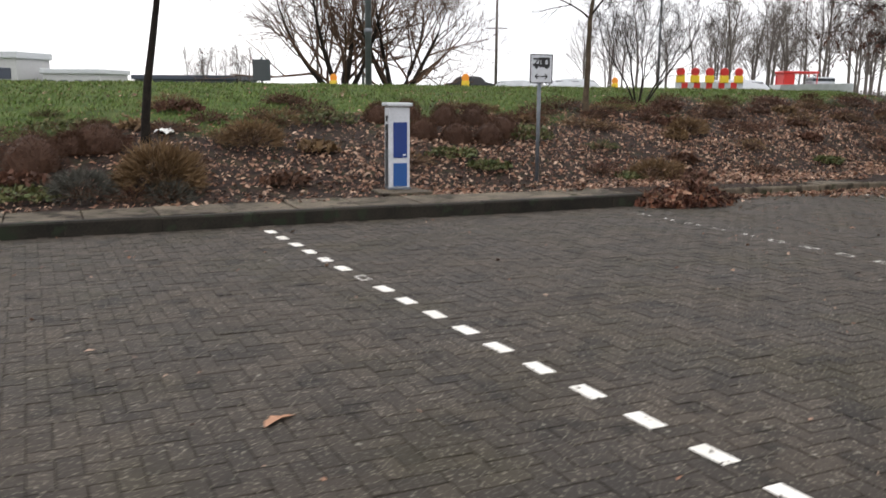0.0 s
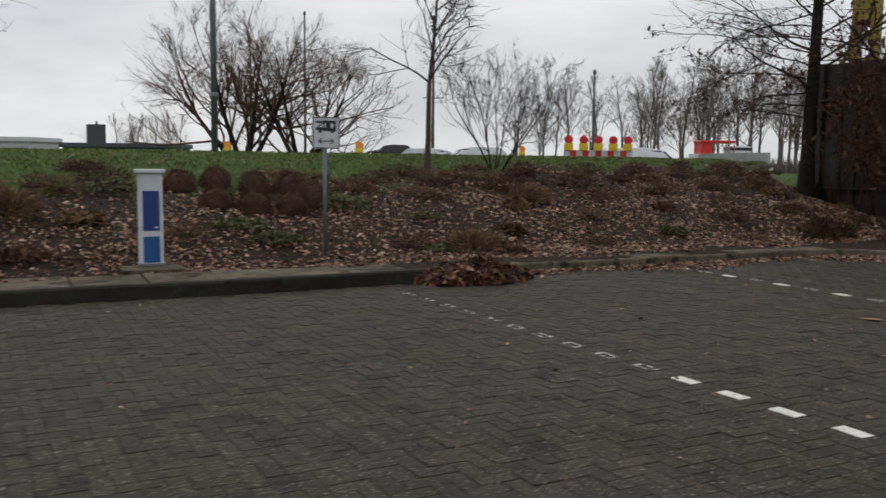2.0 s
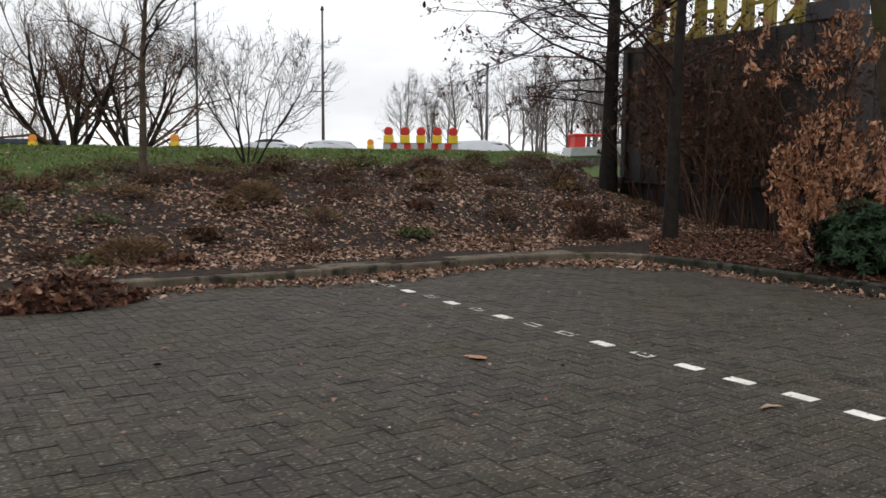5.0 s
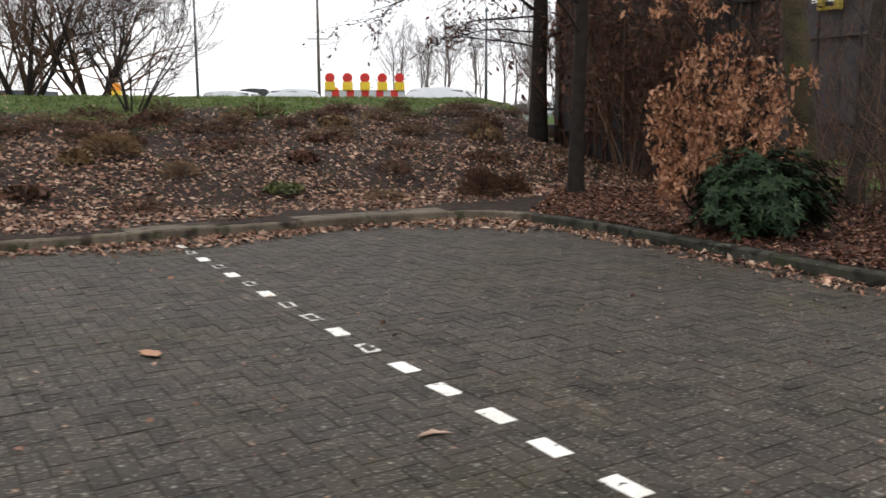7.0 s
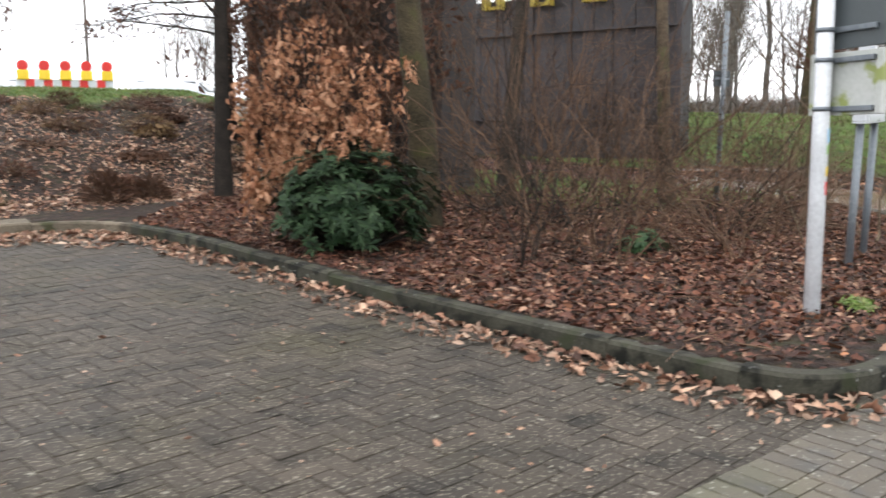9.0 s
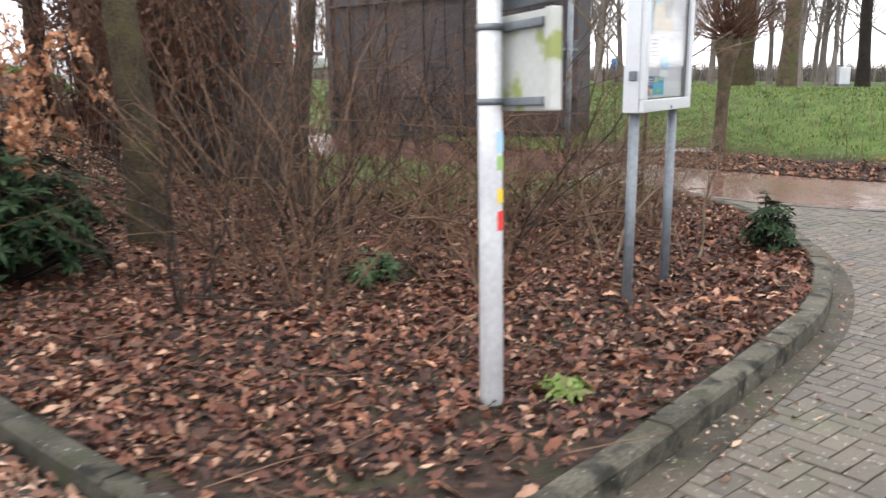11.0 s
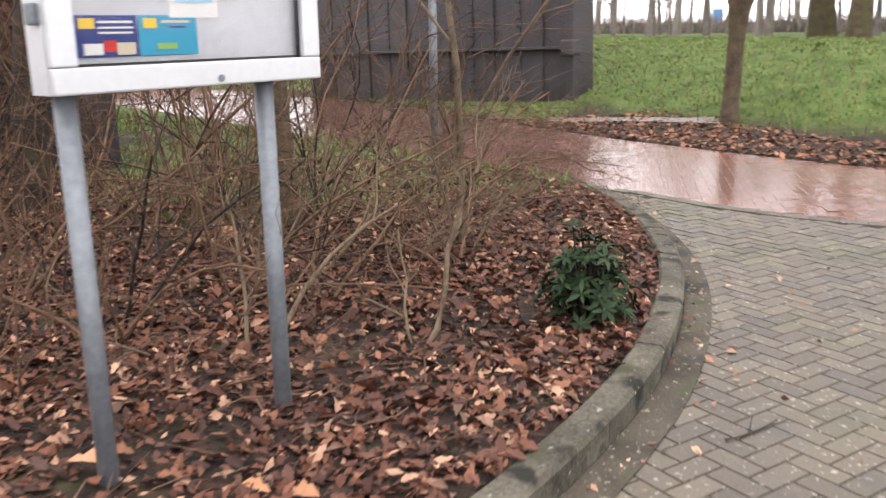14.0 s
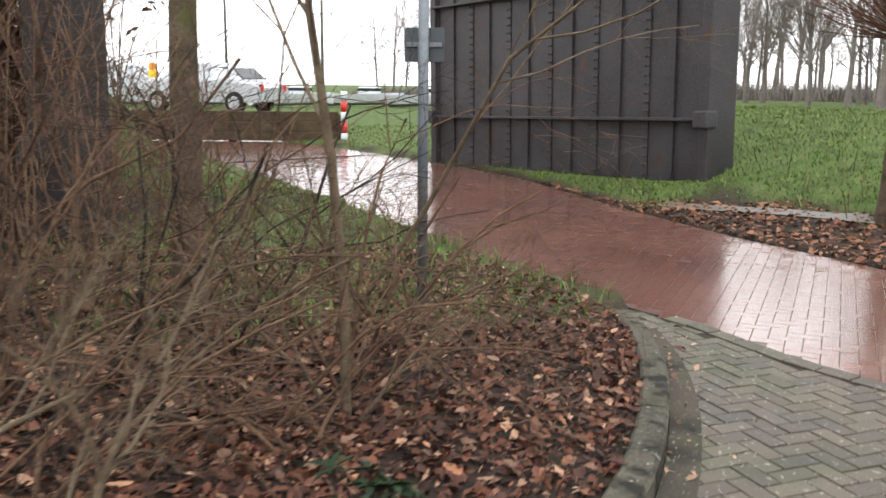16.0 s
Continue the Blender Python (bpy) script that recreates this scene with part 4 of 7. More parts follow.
# ---- litter, grass and low growth ----
def slope_normal(x, y):
    e = 0.05
    gx_ = (height(x + e, y) - height(x - e, y)) / (2 * e)
    gy_ = (height(x, y + e) - height(x, y - e)) / (2 * e)
    gx_, gy_ = np.clip(gx_, -0.6, 0.6), np.clip(gy_, -0.6, 0.6)
    n = np.stack([-gx_, -gy_, np.ones_like(gx_)], 1)
    return n / np.linalg.norm(n, axis=1)[:, None]


def scatter(rng, lo, hi, per_m2, keep):
    k = int((hi[0] - lo[0]) * (hi[1] - lo[1]) * per_m2)
    x, y = rng.uniform(lo[0], hi[0], k), rng.uniform(lo[1], hi[1], k)
    m = keep(x, y)
    return x[m], y[m]


def st(x, y):
    return ((x - K0[0]) * N[0] + (y - K0[1]) * N[1], (x - K0[0]) * U[0] + (y - K0[1]) * U[1])


def patchy(x, y, f=0.8, ph=0.0):
    return 0.5 + 0.25 * np.sin(f * 2.1 * x + 1.7 * np.sin(f * 1.3 * y + ph) + ph) + 0.25 * np.sin(f * 2.7 * y + 1.3 * np.sin(f * 1.9 * x))


def litter(name, lo, hi, per_m2, keep, size, material, label, seed, lift=0.012, lobes=False, fold=0.5, z=None):
    rng = np.random.default_rng(seed)
    x, y = scatter(rng, lo, hi, per_m2, keep)
    zz = (np.maximum(height(x, y), np.where(poly_dist(x, y, KERB_N1) < 1.0, 0.158, -1.0)) if z is None else np.full(len(x), z)) + rng.uniform(0.2, 1.6, len(x)) * lift
    nrm = slope_normal(x, y) if z is None else np.tile((0.0, 0.0, 1.0), (len(x), 1))
    v, f = leaves(rng, np.stack([x, y, zz], 1), size, fold, nrm, lobes)
    return tagged(part(name, npmesh(name, v, f), material), label, "leaves", kind="stuff")


rng0 = np.random.default_rng(77)


def on_bank(x, y):
    s, t = st(x, y)
    g = grass_cover(x, y)
    dens = np.interp(s, [0.4, 1.0, 1.3, 3.0, 5.0, 7.0, 9.0], [0.5, 0.6, 1.0, 0.7, 0.5, 0.32, 0.12]) * (0.3 + 0.9 * patchy(x, y)) * np.interp(t, [-6, -1, 3, 6, 24], [0.25, 0.3, 0.42, 0.9, 1.0])
    r = rng0.uniform(0, 1, len(x))
    return (s > 0.85 + 0.3 * np.sin(2.3 * t) * np.sin(0.9 * t + 1) - 0.25 * sstep(7.5, 9.5, t)) & (s < 10) & (t < 23) & ~inside(x, y, PAVED) & (r < dens * (1 - 0.8 * g)) & (poly_dist(x, y, KERB_N2 + KERB_E[1:]) > 0.2) & (poly_dist(x, y, KERB_N1) > 0.3)


litter("bank_leaf_litter", (-9, 6), (15, 27), 560, on_bank, 0.064, M_LITTER_PALE, "fallen brown and tan leaves covering the bank", 1)

BED = [(11.3, 16.3)] + [tuple(p) for p in offset_line(KERB_E + KERB_TIP[1:] + KERB_C[1:], 0.13)] + [(20.2, 18.0), (19.4, 19.0), (18.3, 19.4), (16.5, 18.6), (14.5, 19.5), (12.2, 19.5)]


def on_bed(x, y):
    g = grass_cover(x, y)
    r = rng0.uniform(0, 1, len(x))
    near = np.interp(poly_dist(x, y, KERB_TIP[1:]), [0.2, 1.2], [0.25, 1.0])
    return inside(x, y, BED) & (r < (1 - 0.75 * g) * (0.5 + 0.6 * patchy(x, y, 1.3)) * near)


litter("bed_leaf_litter", (11, 9.5), (21, 20), 620, on_bed, 0.056, M_LITTER, "damp brown oak and maple leaves under the shrubs", 2, lobes=True, lift=0.02, fold=0.5)


litter("bed_small_litter", (11, 9.5), (21, 20), 560, on_bed, 0.04, M_LITTER, "small damp brown leaves and scraps under the shrubs", 22, lift=0.022, fold=0.9)


litter("large_bed_leaves", (11, 9.5), (21, 18), 3.5, lambda x, y: inside(x, y, BED) & (grass_cover(x, y) < 0.3), 0.07, M_OAKLEAF, "large tan oak leaves lying on top of the bed", 23, lobes=True, lift=0.03, fold=0.6)


def drift(x, y):
    r = rng0.uniform(0, 1, len(x))
    d2 = poly_dist(x, y, KERB_N2)
    d3 = poly_dist(x, y, KERB_E + KERB_TIP[1:3])
    w = 0.6 + 0.25 * np.sin(x * 1.9)
    return inside(x, y, PAVED) & (((d2 < w * 1.2) & (r < 1.25 - d2 / w)) | ((d3 < 0.42) & (r < 0.9 - d3 / 0.42 * 0.7)))


litter("leaf_drift", (3.6, 9.4), (15.6, 17), 480, drift, 0.06, M_LITTER_PALE, "leaves blown against the kerb on the paving", 3, z=0.006, lift=0.018, fold=0.9, lobes=True)


def on_drive(x, y):
    r = rng0.uniform(0, 1, len(x))
    d = poly_dist(x, y, KERB_C)
    return inside(x, y, PAVED) & (d < 0.5) & (r < 0.5 - d)


litter("gutter_leaves", (15, 9), (22, 18), 170, on_drive, 0.036, M_LITTER_PALE, "few small leaves in the gutter", 4, z=0.006, lift=0.008)
litter("loose_leaves", (-6, 0), (22, 17), 1.4, lambda x, y: inside(x, y, PAVED) & (rng0.uniform(0, 1, len(x)) < 0.8), 0.045, M_LITTER_PALE,
       "scraps of pale leaf scattered over the paving", 5, z=0.004, lift=0.004)
litter("paving_flecks", (4, 3), (16, 15), 16, lambda x, y: inside(x, y, PAVED) & ~((side(x, y) > 0) & (x > 11.6)), 0.02, M_LITTER_PALE,
       "tiny pale flakes trodden into the dark paving", 15, z=0.003, lift=0.002)
litter("verge_leaves", (19, 15), (34, 26), 230, lambda x, y: ~inside(x, y, ROAD) & (poly_dist(x, y, ROAD_FAR) < 0.12 + 1.4 * sstep(21.0, 23.0, x) + 0.3 * np.sin(3 * x) * sstep(21.5, 23.0, x)) & ((x - 20) * 0.75 + (y - 17.5) * 0.66 > 1.5)
       & (rng0.uniform(0, 1, len(x)) < 0.9), 0.075, M_VERGE, "brown leaves lying along the road verge", 6)


def heap(x, y, rx, ry, h, count, ang, seed):
    """A swept heap of leaves with twigs in it."""
    rng = np.random.default_rng(seed)
    e = thing("leaf_heap", pose(x, y, 0, 0, 0, ang), "heap of swept brown leaves and twigs at the kerb", "leaf heap")
    r, a = np.sqrt(rng.uniform(0, 1, count)), rng.uniform(0, 2 * math.pi, count)
    lx, ly = r * np.cos(a), r * np.sin(a)
    top = h * (1 - r ** 2) ** 0.8 * (1 + 0.35 * np.sin(5 * lx + 1) * np.cos(4 * ly))
    c = np.stack([lx * rx, ly * ry, top * rng.uniform(0.55, 1.0, count) + 0.01], 1)
    v, f = leaves(rng, c, 0.1, 0.8, None, True)
    v[:, 2] = np.maximum(v[:, 2], 0.004)
    tagged(part("leafage", npmesh("leafage", v, f), M_LITTER, e), "dry brown leaves", kind="stuff")
    g = np.linspace(0, 2 * math.pi, 24, endpoint=False)
    core, faces = [(0, 0, h * 0.75)], []
    for k, q in enumerate((0.5, 0.95)):
        core += [(rx * q * math.cos(t), ry * q * math.sin(t), h * 0.75 * (1 - q * q) ** 0.8) for t in g]
    tri = np.array([[0, 1 + i, 1 + (i + 1) % 24] for i in range(24)])
    quad = np.array([[1 + i, 25 + i, 25 + (i + 1) % 24, 1 + (i + 1) % 24] for i in range(24)])
    part("core", npmesh("core", np.array(core), [tri, quad]), M_DRYLEAF, e)
    vv, ff, tips = [], [], []
    for _ in range(46):
        p = np.array((rng.uniform(-rx, rx) * 0.8, rng.uniform(-ry, ry) * 0.8, h * 0.5))
        branches(rng, vv, ff, tips, p, rng.normal(0, 1, 3) * (1, 1, 0.45) + (0, 0, 0.25), rng.uniform(0.25, 0.55), 0.006, 1, 3, 0.6, 0.15, 0, 3)
    part("brushwood", npmesh("brushwood", np.concatenate(vv), np.concatenate(ff)), M_TWIG, e)


heap(4.25, 12.72, 0.85, 0.48, 0.26, 1500, 32, 9)

# grass on the crest, the bed's lawn and the mound
rng1 = np.random.default_rng(5)


def grass(name, lo, hi, per_m2, keep, h, label, seed, width=0.006):
    rng = np.random.default_rng(seed)
    x, y = scatter(rng, lo, hi, per_m2, keep)
    v, f = blades(rng, x, y, height(x, y), h * (0.55 + 0.9 * patchy(x, y, 2.2, 0.7)), width, 1.3)
    tagged(part(name, npmesh(name, v, f), M_GRASS), label, "grass", kind="stuff")


grass("crest_grass", (-10, 9), (14, 30), 420, lambda x, y: (st(x, y)[0] > 3) & (st(x, y)[0] < 10.5) & (rng1.uniform(0, 1, len(x)) < grass_cover(x, y) ** 1.5),
      0.04, "short green grass along the bank's crest", 11, 0.009)
grass("far_grass", (-16, 14), (20, 44), 60, lambda x, y: (st(x, y)[0] > 10) & (st(x, y)[0] < 22) & (rng1.uniform(0, 1, len(x)) < grass_cover(x, y)),
      0.05, "green grass on the flat ground past the crest", 12, 0.014)
grass("lawn_grass", (13, 16), (20.5, 26), 240, lambda x, y: ~inside(x, y, ROAD) & ~inside(x, y, PAVED) & (st(x, y)[1] > 20.5) & ((x - 20) * 0.75 + (y - 17.5) * 0.66 < 1.5) & (rng1.uniform(0, 1, len(x)) < grass_cover(x, y)),
      0.09, "patchy green grass between shrubs and road", 13, 0.007)
grass("mound_grass", (19, 16), (36, 36), 300, lambda x, y: (poly_dist(x, y, ROAD_FAR) > 0.15) & ~inside(x, y, ROAD) & ((x - 20) * 0.75 + (y - 17.5) * 0.66 > 1.5) & (rng1.uniform(0, 1, len(x)) < grass_cover(x, y)),
      0.045, "fresh green grass on the mound past the road", 14, 0.008)


def tuft(name, x, y, r, h, count, material, label, seed, category="shrub", group="", leaf=0.05, ball=True, core=False):
    """A low rounded plant: thin stems spreading from the root, clad in small leaves or needles."""
    rng = np.random.default_rng(seed)
    e = thing(name, stand_at(x, y), label, category, group)
    vv, ff = [], []
    ends = []
    for _ in range(90):
        az, el = rng.uniform(0, 2 * math.pi), math.asin(rng.uniform(0.05, 1.0))
        k = rng.uniform(0.75, 1.05)
        tip = np.array((math.cos(az) * math.cos(el) * r, math.sin(az) * math.cos(el) * r, math.sin(el) * h)) * k
        mid = tip * 0.5 + (0, 0, 0.1 * h)
        tube(vv, ff, [(0, 0, -0.03), mid, tip], [0.006, 0.004, 0.002], 3)
        ends.append(tip)
    part("framework", npmesh("framework", np.concatenate(vv), np.concatenate(ff)), M_TWIG, e)
    if core:
        bm = bmesh.new()
        bmesh.ops.create_icosphere(bm, subdivisions=3, radius=1.0)
        for v in bm.verts:
            k = 0.86 * (1 + rng.normal(0, 0.03))
            v.co = Vector((v.co.x * r * k, v.co.y * r * k, max(v.co.z, -0.1) * h * k))
        part("twig_mass", bm, material, e)
    a = rng.uniform(0, 2 * math.pi, count)
    el = np.arcsin(rng.uniform(0.0, 1.0, count))
    q = (rng.uniform(0.86, 1.0, count) if core else rng.uniform(0.55, 1.0, count) ** 0.5) * rng.uniform(0.92, 1.08, count) * (1 + 0.12 * np.sin(3 * a + seed) * np.cos(4 * el))
    c = np.stack([np.cos(a) * np.cos(el) * r * q, np.sin(a) * np.cos(el) * r * q, np.maximum(np.sin(el) * h * q, 0.01)], 1)
    if ball:
        out = c / np.linalg.norm(c, axis=1)[:, None]
        d = out + rng.normal(0, 0.35, (count, 3))
        d /= np.linalg.norm(d, axis=1)[:, None]
        ln = leaf * rng.uniform(0.6, 1.5, count)
        w = np.cross(d, rng.normal(0, 1, (count, 3)))
        w /= np.linalg.norm(w, axis=1)[:, None]
        w *= (leaf * 0.07)
        v = np.stack([c - w, c + w, c + d * ln[:, None]], 1).reshape(-1, 3)
        f = np.arange(count * 3).reshape(-1, 3)
    else:
        v, f = leaves(rng, c, leaf, 0.5)
    tagged(part("foliage", npmesh("foliage", v, f), material, e), "", kind="stuff")
    return e


for k, (x, y, r, h) in enumerate(((-4.62, 11.1, 0.42, 0.5), (-4.2, 12.1, 0.4, 0.45), (-4.45, 11.85, 0.3, 0.3))):
    tuft("heather_bush", x, y, r, h, 3400, M_HEATH, "rounded red-brown heather bush on the bank", 100 + k, group="heather bushes", leaf=0.05, core=True)
for k, (x, y, r, h) in enumerate(((-0.75, 15.95, 0.34, 0.5), (0.15, 15.1, 0.33, 0.52), (0.75, 15.1, 0.34, 0.5), (0.42, 16.4, 0.34, 0.52), (1.3, 15.35, 0.35, 0.55),
                                  (1.5, 15.95, 0.38, 0.58), (0.95, 16.75, 0.36, 0.55), (-0.3, 16.5, 0.33, 0.48))):
    tuft("heather_bush", x, y, 0.84 * r, 0.72 * h, 3000, M_HEATH, "dark red-brown heather ball behind the service pillar", 110 + k, group="heather bushes", leaf=0.045, core=True)
tuft("lavender_bush", -3.6, 10.45, 0.42, 0.34, 1500, M_GREYHERB, "grey-green lavender bush with dry stems", 120, leaf=0.1)
tuft("lavender_bush", -2.6, 10.75, 0.3, 0.26, 900, M_GREYHERB, "grey-green lavender bush beside dry grass", 121, leaf=0.09)
tuft("grass_clump", -2.9, 11.2, 0.55, 0.5, 2600, M_STRAW, "tan dry ornamental grass clump", 122, leaf=0.16)
tuft("grass_clump", -2.3, 13.3, 0.5, 0.35, 1500, M_STRAW, "low tan clump of withered perennials", 123, leaf=0.12)
tuft("grass_clump", 4.2, 15.2, 0.5, 0.28, 1500, M_STRAW, "low tan clump of withered grass in leaves", 124, leaf=0.12)
tuft("grass_clump", 5.25, 18.5, 0.42, 0.3, 1100, M_STRAW, "small tan clump of withered grass in leaves", 125, leaf=0.12)
tuft("heather_bush", 10.8, 18.3, 0.28, 0.42, 900, M_HEATH, "loose brown shrub in the leaf litter", 126, leaf=0.12, group="heather bushes")
tuft("heather_bush", 11.35, 18.7, 0.22, 0.3, 600, M_HEATH, "loose brown shrub in the leaf litter", 127, leaf=0.12, group="heather bushes")
for k, (x, y, r, h) in enumerate(((0.7, 14.3, 0.5, 0.14), (1.35, 14.0, 0.4, 0.12), (-5.2, 13.0, 0.7, 0.16), (-4.3, 10.15, 0.5, 0.14), (3.7, 15.0, 0.3, 0.1), (1.9, 16.2, 0.6, 0.25), (-1.6, 15.4, 0.6, 0.2))):
    tuft("herb_patch", x, y, r, h, 500, M_HERB, "low patch of yellow-green herbs", 130 + k, "plant", "herb patches", leaf=0.07, ball=False)
for k in range(60):
    f = k / 59
    s_, t_ = 1.4 + 5.2 * ((k * 0.618) % 1), -4 + 25 * f
    p = K0 + N * s_ + U * t_
    if poly_dist(np.array([p[0]]), np.array([p[1]]), [(0.1, 12.4), (2.1, 13.6)])[0] < 0.5 or np.hypot(p[0] - 0.4, p[1] - 15.8) < 2.0:
        continue
    dark = k % 3
    tuft("ground_cover", p[0], p[1], 0.26 + 0.2 * ((k * 0.37) % 1), 0.1 + 0.12 * ((k * 0.73) % 1), 300, (M_HEATH, M_DRYLEAF, M_STRAW)[dark] if k % 11 else M_HERB,
         "low withered ground cover on the bank", 200 + k, "plant", "withered ground cover", leaf=0.09, ball=bool(k % 2))

for k in range(54):
    if k % 5 == 1:
        continue
    p = K0 + N * (3.9 + 2.6 * ((k * 0.618) % 1) + 1.2 * k / 53) + U * (1.5 + 21 * (k + 0.5 * ((k * 0.37) % 1)) / 54)
    if np.hypot(p[0] - 0.4, p[1] - 15.8) < 2.1:
        continue
    tuft("ground_cover", p[0], p[1], 0.3 + 0.3 * ((k * 0.29) % 1), 0.12 + 0.17 * ((k * 0.53) % 1), 380, (M_DRYLEAF, M_HEATH, M_DRYLEAF, M_STRAW)[k % 4],
         "low dark scrub across the upper bank", 500 + k, "plant", "upper bank scrub", leaf=0.1, ball=True)


# ---- shrubs of the bed ----
def bare_shrub(x, y, seed, stems, h, out, label="bare twiggy shrub in the leaf-strewn bed", pale=False, kids=4, depth=2, lean=(0, 0), r=0.011, group="bare bed shrubs", fall=-0.045, dark=False, bend=0.13):
    rng = np.random.default_rng(seed)
    e = thing("bare_shrub", stand_at(x, y), label, "shrub", group)
    tips = []
    for _ in range(stems):
        vv, ff = [], []
        az = rng.uniform(0, 2 * math.pi)
        o = rng.uniform(0.15, out)
        branches(rng, vv, ff, tips, (0.1 * math.cos(az), 0.1 * math.sin(az), -0.05), (math.cos(az) * o + lean[0], math.sin(az) * o + lean[1], 1), h * rng.uniform(0.6, 1.1),
                 r * rng.uniform(0.4, 1.1), depth, kids, 0.75, bend, fall, 5, 0.5, 0.15, 0.0018)
        part("stem", npmesh("stem", np.concatenate(vv), np.concatenate(ff)), (M_TWIG_PALE if pale else M_TWIG_DARK if dark else M_TWIG), e)
    return np.concatenate(tips) + (x, y, z_at(x, y))


thicket = random.Random(8)
for k in range(25):
    f = k / 24
    x = 14.9 + 3.3 * ((k * 0.618) % 1) + thicket.uniform(-0.2, 0.2)
    y = 12.7 + 4.2 * f + thicket.uniform(-0.3, 0.3)
    if x - 14.3 > (y - 10.2) * 1.6 or np.hypot(x - 17.7, y - 12.6) < 0.7:
        x = 15.2 + 1.6 * f
    bare_shrub(x, y, 300 + k, 7 if x < 16.2 else 3, 1.6 + 0.8 * ((k * 0.37) % 1), 0.95, kids=4, bend=0.2, dark=(k % 3 == 0))
def crooked_shrub(x, y, seed, ways, material, label, kids=4, bend=0.12, fall=-0.03, depth=3):
    """A few thick crooked stems, each (way, length, radius), that fork and cross."""
    rng = np.random.default_rng(seed)
    e = thing("crooked_shrub", stand_at(x, y), label, "shrub", "crooked edge shrubs")
    for way, ln, r in ways:
        vv, ff, tips = [], [], []
        branches(rng, vv, ff, tips, (rng.normal(0, 0.03), rng.normal(0, 0.03), -0.06), way, ln * (0.8 if ln < 2.4 else 1.0), r, depth, kids, 0.62, bend, fall, 7, 0.64, 0.3, 0.0017)
        part("stem", smooth(npmesh("stem", np.concatenate(vv), np.concatenate(ff))), material, e)


crooked_shrub(18.54, 13.38, 601, (((0.45, 0.15, 0.9), 1.15, 0.018), ((-0.3, 0.6, 0.8), 0.9, 0.009)), M_TWIG_PALE, "pale leaning stem with forked twigs by the kerb", kids=5, fall=-0.01, bend=0.16)
crooked_shrub(17.85, 13.42, 602, (((0.75, 0.25, 0.75), 1.3, 0.016), ((-0.2, 0.4, 1), 1.1, 0.012), ((-0.9, 0.3, 0.5), 1.0, 0.01)), M_TWIG_PALE, "pale arching stems low over the leaves", fall=-0.03, bend=0.16)
crooked_shrub(19.1, 15.16, 603, (((0.02, 0.02, 1), 3.1, 0.027), ((0.5, 0.25, 0.6), 0.9, 0.012), ((-0.5, 0.1, 0.8), 1.2, 0.012)), M_TWIG_PALE, "tall pale upright stem with crossing branches", fall=0.0, bend=0.08)
